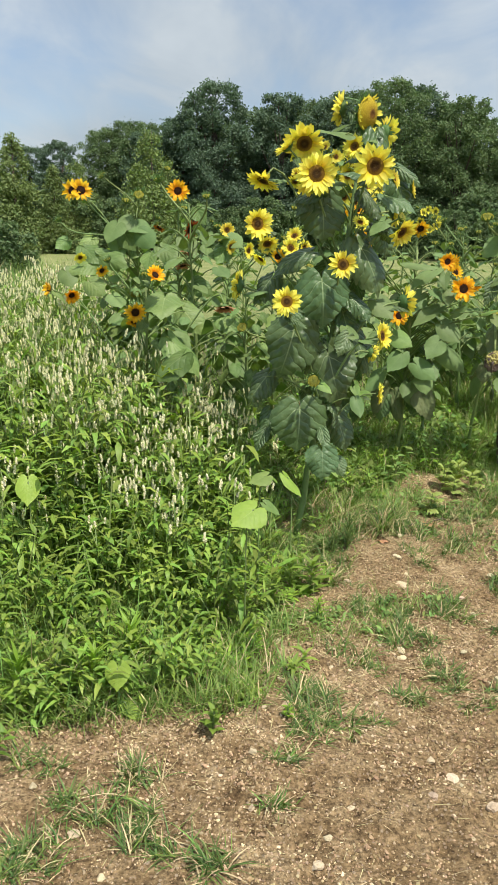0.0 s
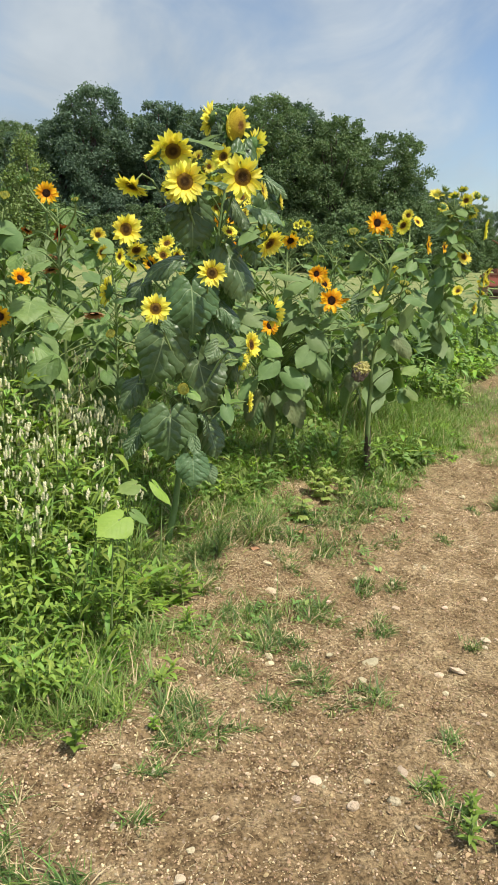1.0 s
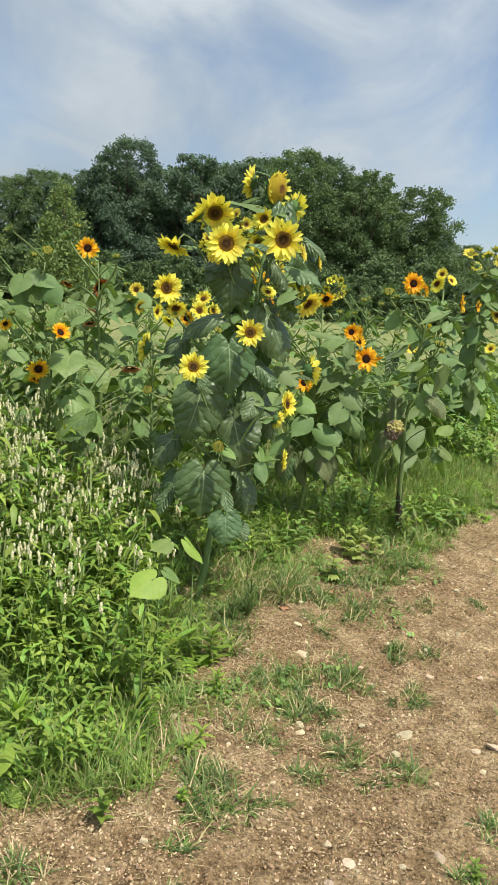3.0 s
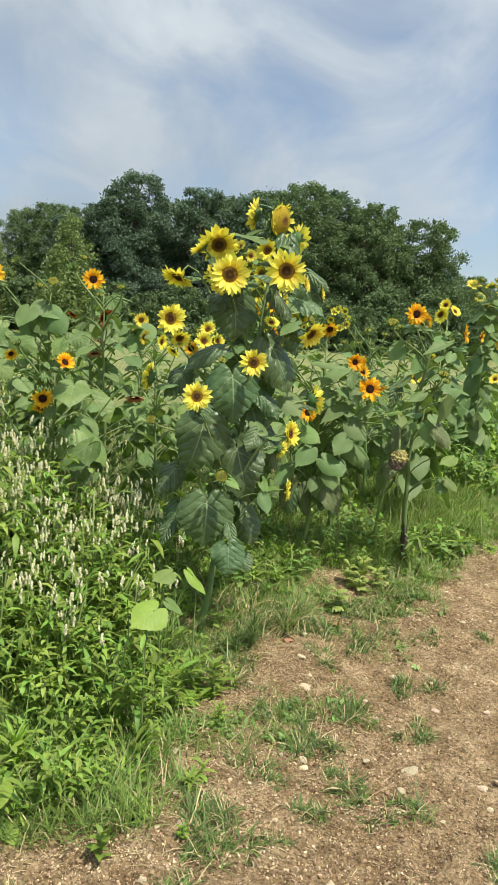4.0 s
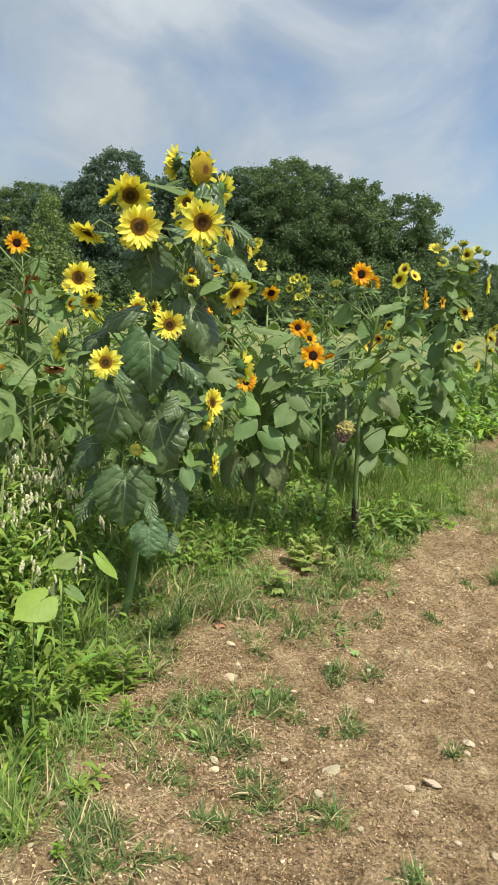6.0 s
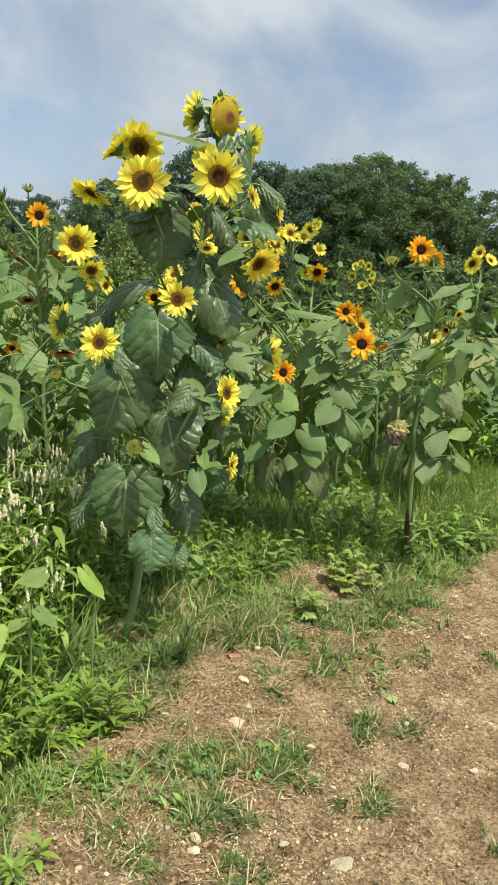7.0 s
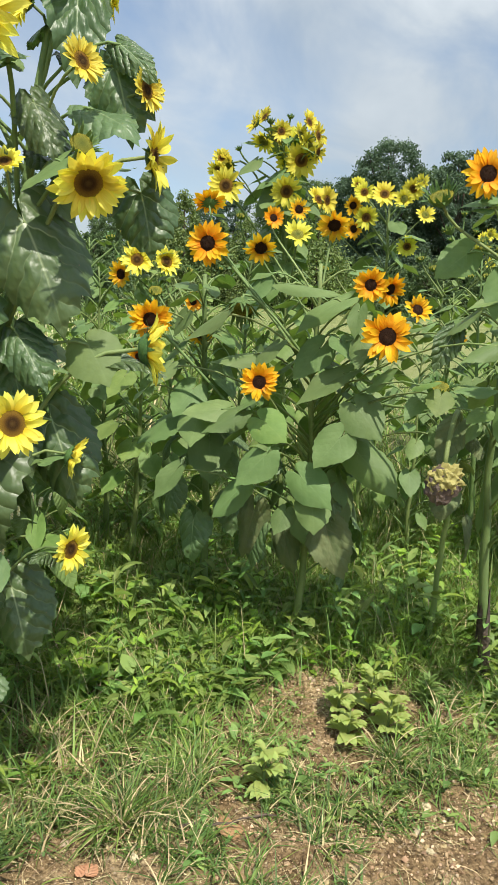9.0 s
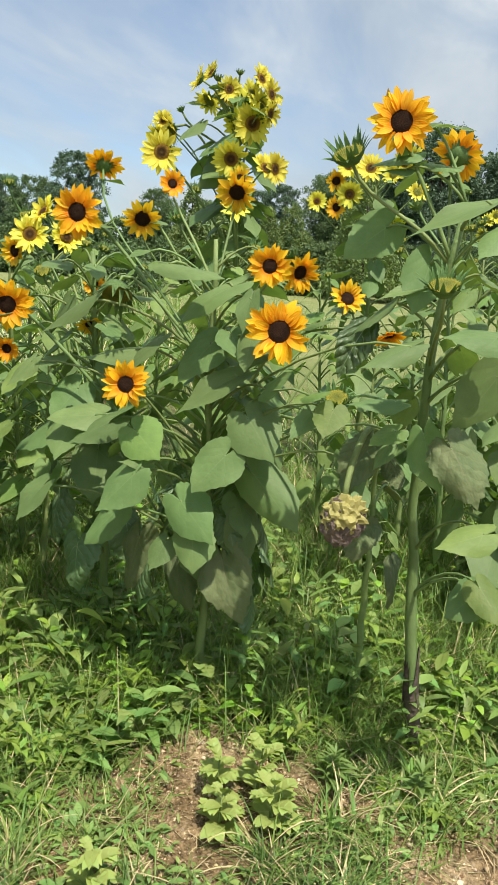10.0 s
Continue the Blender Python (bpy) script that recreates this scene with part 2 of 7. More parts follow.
MAT = {
    "leaf_dark": leaf_material("dark_leaf", (0.060, 0.108, 0.038), (0.100, 0.160, 0.060), (0.26, 0.33, 0.17), 0.18, 0.42, 0.55, 1.0, 0.16, 0.7),
    # the dark leaf once more, with the sunlight on it put into the colour
    "leaf_dark_lit": leaf_material("crinkled_lit_leaf", (0.100, 0.170, 0.070), (0.150, 0.225, 0.098), (0.26, 0.33, 0.17), 0.20, 0.45, 0.5, 0.9, 0.12, 0.55),
    "leaf_grey": leaf_material("downy_leaf", (0.122, 0.196, 0.064), (0.172, 0.255, 0.090), (0.23, 0.31, 0.14), 0.25, 0.56, 0.32, 0.30, 0.16, 0.22),
    "leaf_fresh": leaf_material("fresh_leaf", (0.150, 0.238, 0.062), (0.225, 0.315, 0.092), (0.30, 0.38, 0.14), 0.34, 0.55, 0.3, 0.30, 0.2, 0.22),
    "leaf_rough": leaf_material("rough_fresh_leaf", (0.120, 0.200, 0.056), (0.205, 0.295, 0.090), (0.30, 0.38, 0.16), 0.28, 0.5, 0.4, 0.8, 0.24, 0.45),
    "leaf_lime": leaf_material("yellow_green_leaf", (0.25, 0.38, 0.06), (0.33, 0.46, 0.08), (0.40, 0.50, 0.15), 0.35, 0.5, 0.35, 0.5, 0.12, 0.3),
    "leaf_dry": leaf_material("withered_leaf", (0.100, 0.145, 0.060), (0.175, 0.200, 0.095), (0.22, 0.20, 0.12), 0.15, 0.7, 0.2, 0.9, 0.16, 0.3),
    "leaf_dead": leaf_material("dead_leaf", (0.36, 0.19, 0.09), (0.52, 0.31, 0.17), (0.45, 0.30, 0.18), 0.1, 0.8, 0.1, 0.8),
    "stem": plain("stem", (0.140, 0.205, 0.062), (0.220, 0.295, 0.105), 9, 0.6, 0.5, 120, 0.004, amount=0.12),
    "bract": plain("bract", (0.07, 0.14, 0.04), (0.13, 0.22, 0.06), 14, 0.6, 0.3, 90, amount=0.1, translucent=0.12),
    "petal_lemon": petal_material("lemon_petal", (0.84, 0.69, 0.04), (0.91, 0.86, 0.14)),
    "petal_pale": petal_material("pale_petal", (0.68, 0.60, 0.04), (0.82, 0.76, 0.11)),
    "petal_orange": petal_material("orange_petal", (0.82, 0.30, 0.006), (0.92, 0.53, 0.02)),
    "petal_gold": petal_material("golden_petal", (0.75, 0.35, 0.01), (0.88, 0.58, 0.03)),
    "petal_red": petal_material("red_brown_petal", (0.10, 0.018, 0.008), (0.34, 0.10, 0.02)),
    "petal_wilted": petal_material("withered_petal", (0.30, 0.13, 0.06), (0.45, 0.24, 0.13), 0.25),
    "seed_brown": plain("seed_brown", (0.07, 0.045, 0.045), (0.17, 0.12, 0.10), 22, 0.85, 0.8, 90, 0.008),
    "petal_husk": petal_material("dry_yellow_husk", (0.42, 0.36, 0.13), (0.50, 0.43, 0.17), 0.15),
    "disc_lemon": disc_material("lemon_disc", (0.0, (0.13, 0.075, 0.02)), (0.30, (0.055, 0.026, 0.008)), (0.45, (0.10, 0.05, 0.012)), (0.62, (0.24, 0.13, 0.022)), (0.86, (0.36, 0.22, 0.03)), (1.0, (0.56, 0.43, 0.05))),
    "disc_ripe": disc_material("ripe_golden_disc", (0.0, (0.22, 0.10, 0.03)), (0.22, (0.26, 0.13, 0.03)), (0.34, (0.46, 0.31, 0.03)), (0.8, (0.56, 0.42, 0.035)), (1.0, (0.62, 0.50, 0.06))),
    "disc_dark": disc_material("dark_disc", (0.0, (0.05, 0.022, 0.010)), (0.6, (0.030, 0.013, 0.007)), (1.0, (0.06, 0.025, 0.008))),
    "disc_green": disc_material("green_disc", (0.0, (0.12, 0.15, 0.03)), (0.6, (0.24, 0.24, 0.04)), (1.0, (0.36, 0.33, 0.05))),
    "weed": plain("weed_leaf", (0.155, 0.250, 0.034), (0.265, 0.375, 0.074), 5, 0.5, 0.2, 90, island=True, amount=0.32, translucent=0.30, hue=0.025),
    "weed_bright": plain("bright_weed_leaf", (0.20, 0.35, 0.035), (0.30, 0.45, 0.07), 5, 0.5, 0.2, 90, island=True, amount=0.22, translucent=0.32),
    "weed_cool": plain("cool_weed_leaf", (0.165, 0.265, 0.066), (0.255, 0.365, 0.112), 5, 0.55, 0.2, 90, island=True, amount=0.35, translucent=0.28, hue=0.03),
    "weed_pale": plain("pale_weed_leaf", (0.32, 0.39, 0.10), (0.42, 0.47, 0.15), 8, 0.55, 0.2, 90, island=True, amount=0.2, translucent=0.3, hue=0.03),
    "weed_stem": plain("weed_stem", (0.12, 0.19, 0.045), (0.19, 0.24, 0.075), 9, 0.6, 0.2, 90, island=True),
    "spike": plain("flower_spike", (0.85, 0.79, 0.56), (0.93, 0.88, 0.67), 60, 0.8, 0.3, 240, 0.004, island=True, amount=0.10, translucent=0.25),
    "grass": plain("grass_blade", (0.130, 0.216, 0.044), (0.225, 0.328, 0.080), 5, 0.5, 0.1, 90, island=True, amount=0.3, translucent=0.28, hue=0.03),
    "tuft": plain("short_grass_blade", (0.080, 0.140, 0.034), (0.140, 0.212, 0.058), 5, 0.5, 0.1, 90, island=True, amount=0.3, translucent=0.25, hue=0.03),
    "straw": plain("dry_grass", (0.42, 0.33, 0.17), (0.58, 0.48, 0.27), 9, 0.8, 0.2, 90, island=True, amount=0.25),
    "stone": plain("pale_stone", (0.54, 0.42, 0.27), (0.74, 0.61, 0.42), 14, 0.85, 0.6, 60, 0.01, amount=0.22),
    "gravel": plain("gravel", (0.42, 0.30, 0.175), (0.68, 0.53, 0.345), 9, 0.9, 0.4, 90, island=True, amount=0.45),
    "clod": plain("soil_clod", (0.265, 0.175, 0.090), (0.47, 0.34, 0.195), 20, 0.95, 0.8, 90, 0.01, island=True, amount=0.25),
    "bark": plain("bark", (0.07, 0.055, 0.04), (0.13, 0.10, 0.075), 3, 0.9, 0.8, 14, 0.05),
    # oak green lightened and blued: the haze of distance is in the colour
    "crown": plain("hazed_oak_leaves", (0.084, 0.134, 0.086), (0.135, 0.198, 0.122), 0.35, 0.7, 0.1, 6, 0.05, island=True, amount=0.25, translucent=0.32, hue=0.02, tint=(1.1, 1.2, 0.8)),
    "crown_green": plain("maple_leaves", (0.098, 0.152, 0.066), (0.155, 0.220, 0.090), 0.35, 0.7, 0.1, 6, 0.05, island=True, amount=0.25, translucent=0.32, hue=0.02, tint=(1.1, 1.2, 0.8)),
    "crown_light": plain("light_tree_leaves", (0.140, 0.200, 0.058), (0.195, 0.260, 0.085), 0.5, 0.6, 0.1, 6, 0.05, island=True, amount=0.28, translucent=0.18, hue=0.02),
    "conifer": plain("cedar_needles", (0.140, 0.195, 0.065), (0.200, 0.255, 0.095), 0.6, 0.7, 0.1, 6, 0.05, island=True, amount=0.25, translucent=0.25, hue=0.02),
    "red_paint": plain("faded_red_paint", (0.27, 0.050, 0.050), (0.37, 0.095, 0.090), 3, 0.55, 0.2, 40, amount=0.05),
    "white_paint": plain("white_lettering", (0.70, 0.66, 0.62), (0.80, 0.78, 0.75), 5, 0.6, 0.1, 40, amount=0.03),
    "dark_steel": plain("rusty_dark_steel", (0.035, 0.028, 0.024), (0.10, 0.06, 0.04), 6, 0.7, 0.4, 60, metal=0.3),
    "rust": plain("rusted_pipe", (0.15, 0.07, 0.045), (0.25, 0.12, 0.08), 8, 0.8, 0.4, 60),
    "rubber": plain("tyre_rubber", (0.02, 0.02, 0.02), (0.04, 0.038, 0.036), 8, 0.85, 0.3, 60),
}


def ground_material():
    """Stony brown soil, trodden on the path, and thin turf with thatch where plants grow."""
    m, t, n = new_material("field_ground")
    where = n("ShaderNodeTexCoord").outputs["Object"]
    cover = n("ShaderNodeAttribute")
    cover.attribute_name = "cover"
    meadow = n("ShaderNodeAttribute")
    meadow.attribute_name = "meadow"
    broad, mid, fine = noise_node(t, n, where, 1.1, 5.0), noise_node(t, n, where, 9.0, 6.0, 0.65), noise_node(t, n, where, 70.0, 6.0, 0.7)
    soil = ramp_node(t, n, mid, (0.28, (0.140, 0.092, 0.046)), (0.5, (0.280, 0.198, 0.106)), (0.72, (0.450, 0.343, 0.202)))
    # fine speckle of the soil, its darks deepened to paint shadow between crumbs
    soil = mix_node(t, n, 0.80, soil, ramp_node(t, n, fine, (0.36, (0.18, 0.15, 0.13)), (0.62, (1.6, 1.6, 1.6))), "MULTIPLY")
    soil = mix_node(t, n, 0.6, soil, ramp_node(t, n, broad, (0.36, (0.70, 0.62, 0.55)), (0.62, (1.2, 1.2, 1.2))), "MULTIPLY")
    cells = n("ShaderNodeTexVoronoi")
    cells.inputs["Scale"].default_value = 75.0
    link(t, where, cells.inputs["Vector"])
    keep = n("ShaderNodeSeparateColor")
    link(t, cells.outputs["Color"], keep.inputs[0])
    pebble = math_node(t, n, "MULTIPLY", math_node(t, n, "LESS_THAN", cells.outputs["Distance"], 0.36), math_node(t, n, "GREATER_THAN", keep.outputs[0], 0.80))
    soil = mix_node(t, n, math_node(t, n, "MULTIPLY", pebble, 0.6), soil, ramp_node(t, n, keep.outputs[1], (0.0, (0.30, 0.20, 0.13)), (1.0, (0.58, 0.46, 0.33))))
    thatch = ramp_node(t, n, noise_node(t, n, where, 14.0, 6.0, 0.7), (0.3, (0.085, 0.100, 0.038)), (0.55, (0.155, 0.155, 0.062)), (0.8, (0.27, 0.215, 0.115)))
    field = ramp_node(t, n, noise_node(t, n, where, 0.6, 6.0, 0.7), (0.3, (0.16, 0.195, 0.062)), (0.7, (0.29, 0.295, 0.125)))
    col = mix_node(t, n, cover.outputs["Fac"], soil, thatch)
    col = mix_node(t, n, meadow.outputs["Fac"], col, field)
    height = math_node(t, n, "ADD", math_node(t, n, "ADD", math_node(t, n, "MULTIPLY", mid, 1.0), math_node(t, n, "MULTIPLY", fine, 0.45)), math_node(t, n, "MULTIPLY", pebble, 0.30))
    finish(t, n, col, 0.95, height, 1.0, 0.04, 0.0, 0.15)
    return m


MAT["ground"] = ground_material()


# ---------------------------------------------------------------- mesh helpers
rng = np.random.default_rng(7)
WORLD = {}


def quads_to_tris(q):
    q = np.asarray(q)
    return np.concatenate([q[:, [0, 1, 2]], q[:, [0, 2, 3]]])


def grid_tris(nu, nv):
    i = np.arange(nu * (nv + 1)).reshape(nu, nv + 1)[:, :-1].ravel()
    return quads_to_tris(np.stack([i, i + 1, i + nv + 2, i + nv + 1], 1))


def make_mesh(name, V, F, mats, mi=None, uv=None, smooth=True):
    """A mesh from arrays of points and triangles; uv holds one pair for each point."""
    V, F = np.asarray(V, np.float32), np.asarray(F, np.int32)
    me = bpy.data.meshes.new(name)
    me.vertices.add(len(V))
    me.vertices.foreach_set("co", V.ravel())
    me.loops.add(F.size)
    me.loops.foreach_set("vertex_index", F.ravel())
    me.polygons.add(len(F))
    me.polygons.foreach_set("loop_start", np.arange(0, F.size, 3, dtype=np.int32))
    if mi is not None:
        me.polygons.foreach_set("material_index", np.asarray(mi, np.int32))
    me.polygons.foreach_set("use_smooth", np.full(len(F), smooth))
    for m in mats:
        me.materials.append(m)
    if uv is not None:
        layer = me.uv_layers.new(name="UVMap")
        layer.data.foreach_set("uv", np.asarray(uv, np.float32)[F.ravel()].ravel())
    me.update(calc_edges=True)
    return me


class Bag:
    """Collects pieces of geometry that end up in one mesh."""

    def __init__(self):
        self.v, self.f, self.m, self.n = [], [], [], 0

    def add(self, V, F, m=0):
        V = np.asarray(V).reshape(-1, 3)
        self.v.append(V)
        self.f.append(np.asarray(F) + self.n)
        self.m.append(np.full(len(F), m))
        self.n += len(V)

    def mesh(self, name, mats, smooth=True):
        return make_mesh(name, np.concatenate(self.v), np.concatenate(self.f), mats, np.concatenate(self.m), None, smooth)


def place(name, data, m, parent=None, label=""):
    """Links a mesh (or an empty) at the pose m, as a part of parent where one is given."""
    ob = new(name, data)
    if parent is not None:
        ob.parent = parent
        ob.matrix_parent_inverse = WORLD[parent].inverted()
    ob.matrix_basis = m
    WORLD[ob] = m
    if label:
        tagged(ob, label)
    return ob


def part(name, bm, material, parent, label=""):
    me = bpy.data.meshes.new(name)
    bm.to_mesh(me)
    bm.free()
    me.materials.append(material)
    return place(name, me, Matrix(), parent, label)


def tube(points, radii, seg=6, caps=True):
    P = np.asarray(points, float)
    k = len(P)
    R = np.broadcast_to(np.asarray(radii, float), (k,))
    T = np.gradient(P, axis=0)
    T /= np.linalg.norm(T, axis=1)[:, None] + 1e-9
    ref = np.array([0.31, 0.17, 0.93]) if abs(T[0, 2]) < 0.8 else np.array([1.0, 0.13, 0.07])
    A = np.cross(T, ref)
    A /= np.linalg.norm(A, axis=1)[:, None] + 1e-9
    B = np.cross(T, A)
    a = np.linspace(0, 2 * np.pi, seg, endpoint=False)
    V = P[:, None] + R[:, None, None] * (np.cos(a)[None, :, None] * A[:, None] + np.sin(a)[None, :, None] * B[:, None])
    V = V.reshape(-1, 3)
    i, j = np.meshgrid(np.arange(k - 1), np.arange(seg), indexing="ij")
    i, j = i.ravel(), j.ravel()
    q = np.stack([i * seg + j, i * seg + (j + 1) % seg, (i + 1) * seg + (j + 1) % seg, (i + 1) * seg + j], 1)
    F = quads_to_tris(q)
    if caps:
        last = len(V) - seg
        F = np.concatenate([F, [[last, last + s, last + s + 1] for s in range(1, seg - 1)], [[0, s + 1, s] for s in range(1, seg - 1)]])
    return V, F


def bezier(a, b, c, d, k=10):
    s = np.linspace(0, 1, k)[:, None]
    a, b, c, d = (np.asarray(p, float) for p in (a, b, c, d))
    return (1 - s) ** 3 * a + 3 * (1 - s) ** 2 * s * b + 3 * (1 - s) * s * s * c + s ** 3 * d


def ribbons(P, az, elev, bend, length, width, seg=4, shape="blade", fold=0.0, roll=None):
    """Many narrow leaves at once: they start at P, rise at elev and bow down by bend on the way. Angles in radians."""
    P = np.asarray(P, float)
    n = len(P)
    az, elev, bend, length, width = (np.broadcast_to(np.asarray(v, float), (n,)) for v in (az, elev, bend, length, width))
    s = np.linspace(0, 1, seg + 1)
    ang = elev[:, None] - bend[:, None] * s[None, :-1] - bend[:, None] * 0.5 / seg
    step = (length / seg)[:, None]
    r = np.concatenate([np.zeros((n, 1)), np.cumsum(np.cos(ang) * step, 1)], 1)
    z = np.concatenate([np.zeros((n, 1)), np.cumsum(np.sin(ang) * step, 1)], 1)
    out = np.stack([np.cos(az), np.sin(az), 0 * az], 1)
    across = np.stack([-np.sin(az), np.cos(az), 0 * az], 1)
    if roll is not None:
        across = across * np.cos(roll)[:, None] + np.array([0, 0, 1.0]) * np.sin(roll)[:, None]
    C = P[:, None] + out[:, None] * r[..., None] + np.array([0, 0, 1.0]) * z[..., None]
    prof = (1 - s ** 1.6) * 0.9 + 0.1 * (1 - s) if shape == "blade" else np.sin(np.pi * np.clip(s, 0.02, 0.985) ** 0.75) if shape == "lance" else np.ones_like(s)
    w = 0.5 * width[:, None] * prof[None]
    L, Rr = C + across[:, None] * w[..., None], C - across[:, None] * w[..., None]
    if fold:
        lift = np.array([0, 0, 1.0]) * (fold * w)[..., None]
        V = np.stack([L + lift, C, Rr + lift], 2).reshape(n, -1, 3)
        base = grid_tris(seg, 2)
    else:
        V = np.stack([L, Rr], 2).reshape(n, -1, 3)
        base = grid_tris(seg, 1)
    k = V.shape[1]
    F = (base[None] + (np.arange(n) * k)[:, None, None]).reshape(-1, 3)
    return V.reshape(-1, 3), F


def scatter(V0, F0, P, scale, turn=None):
    """Copies of one small shape at the points P, each turned about z and scaled (n or n x 3)."""
    P = np.asarray(P, float)
    n = len(P)
    scale = np.asarray(scale, float)
    scale = np.repeat(scale[:, None], 3, 1) if scale.ndim == 1 else scale
    turn = rng.uniform(0, 6.283, n) if turn is None else turn
    V = V0[None] * scale[:, None]
    c, s = np.cos(turn)[:, None], np.sin(turn)[:, None]
    V = np.stack([V[..., 0] * c - V[..., 1] * s, V[..., 0] * s + V[..., 1] * c, V[..., 2]], 2) + P[:, None]
    F = (F0[None] + (np.arange(n) * len(V0))[:, None, None]).reshape(-1, 3)
    return V.reshape(-1, 3), F


def smooth_step(a, b, v):
    q = np.clip((np.asarray(v, float) - a) / (b - a), 0, 1)
    return q * q * (3 - 2 * q)


def lattice(x, y, scale, seed):
    """Smooth random heights from -1 to 1 on a lattice of the given spacing."""
    x, y = np.asarray(x, float) / scale, np.asarray(y, float) / scale
    i, j = np.floor(x).astype(np.int64), np.floor(y).astype(np.int64)
    u, v = x - i, y - j
    u, v = u * u * (3 - 2 * u), v * v * (3 - 2 * v)

    def h(a, b):
        k = (a * 374761393 + b * 668265263 + seed * 974711) & 0x7FFFFFFF
        k = ((k ^ (k >> 13)) * 1274126177) & 0x7FFFFFFF
        return ((k ^ (k >> 16)) & 0xFFFF) / 32767.5 - 1
    return (h(i, j) * (1 - u) + h(i + 1, j) * u) * (1 - v) + (h(i, j + 1) * (1 - u) + h(i + 1, j + 1) * u) * v


# ---------------------------------------------------------------- the ground
def land(x, y):
    """Height of the land: level by the path, up a little to the flower row, then a field that climbs to the wood."""
    y = np.asarray(y, float)
    return 0.36 * smooth_step(3.0, 8.5, y) + 0.028 * np.clip(y - 45, 0, 140)


def path_edge(y):
    """x of the border between the bare path and the growth beside it."""
    return np.interp(y, [1.9, 2.22, 2.4, 2.7, 3.2, 3.7, 4.0, 4.3, 4.6, 4.85, 5.35, 6.0, 7.9, 12, 20, 26], [-3.5, -0.95, -0.22, -0.02, 0.12, 0.25, 0.36, 0.52, 0.86, 1.38, 2.02, 2.6, 3.4, 5.9, 9.7, 12.5])


def growth(x, y):
    """1 where plants cover the soil, 0 on the bare path."""
    edge = path_edge(y) + 0.14 * lattice(x, y, 0.42, 3) + 0.09 * lattice(x, y, 0.14, 5)
    ragged = smooth_step(3.6, 4.0, y) * (1 - smooth_step(4.9, 5.3, y))
    g = smooth_step(0.14, -0.22, np.asarray(x) - edge) * (1 - ragged) + ragged * smooth_step(0.02, -0.80, np.asarray(x) - edge + 0.10 * lattice(x, y, 0.2, 9))
    g = np.maximum(g, 0.8 * smooth_step(9.0, 13.0, y) * smooth_step(0.0, 0.6, lattice(x, y, 0.8, 6) + 0.5 * lattice(x, y, 0.25, 7)))
    # the grassy strip that crosses the path
    across = np.abs(np.asarray(y) - 7.45 - 0.35 * (np.asarray(x) - 3.6)) + 0.25 * lattice(x, y, 0.5, 21) + 0.10 * lattice(x, y, 0.15, 22)
    g = np.maximum(g, smooth_step(0.75, 0.30, across) * smooth_step(6.2, 5.0, x))
    for px, py, pr in ((0.90, 4.82, 0.24), (0.62, 4.12, 0.18), (1.06, 4.98, 0.20), (0.78, 4.62, 0.18), (0.98, 4.58, 0.15)):
        d = np.hypot((np.asarray(x) - px), (np.asarray(y) - py) * 0.9) + 0.09 * lattice(x, y, 0.12, 8)
        g = g * smooth_step(0.5 * pr, 1.2 * pr, d)
    far = smooth_step(4.6, 7.5, np.asarray(x) - path_edge(y))
    return np.maximum(np.maximum(g, smooth_step(24, 28, y)), far * smooth_step(8, 12, y))


def relief(x, y):
    near = 1 - smooth_step(7, 10, np.hypot(x - 0.8, y - 3))
    g = growth(x, y)
    bumps = 0.018 * lattice(x, y, 0.55, 11) + 0.011 * lattice(x, y, 0.17, 12) + (0.012 * lattice(x, y, 0.075, 13) + 0.011 * lattice(x, y, 0.034, 14)) * (1 - 0.5 * g)
    return land(x, y) + bumps * near


def axis(fine_lo, fine_hi, step, lo, hi, grow=1.22):
    mid = list(np.arange(fine_lo, fine_hi, step))
    d, v, up = step, mid[-1], []
    while v < hi:
        d *= grow
        v += d
        up.append(v)
    d, v, down = step, mid[0], []
    while v > lo:
        d *= grow
        v -= d
        down.append(v)
    return np.array(down[::-1] + mid + up)


def build_ground():
    xs, ys = axis(-1.2, 2.8, 0.017, -2500, 2500), axis(1.4, 5.6, 0.017, -2500, 2500)
    X, Y = np.meshgrid(xs, ys, indexing="ij")
    V = np.stack([X, Y, relief(X, Y)], 2).reshape(-1, 3)
    me = make_mesh("ground", V, grid_tris(len(xs) - 1, len(ys) - 1)[:, ::-1], [MAT["ground"]])
    meadow = smooth_step(9, 13, Y) * growth(X, Y) + (1 - smooth_step(-6, -3, Y))
    for key, val in (("cover", growth(X, Y)), ("meadow", np.clip(meadow, 0, 1))):
        att = me.attributes.new(key, "FLOAT", "POINT")
        att.data.foreach_set("value", val.ravel().astype(np.float32))
    tagged(new("ground", me), "stony brown soil path beside green field turf", "ground", kind="structure")


build_ground()


def on_land(x, y):
    x, y = np.asarray(x, float), np.asarray(y, float)
    return np.stack([x, y, relief(x, y)], -1)


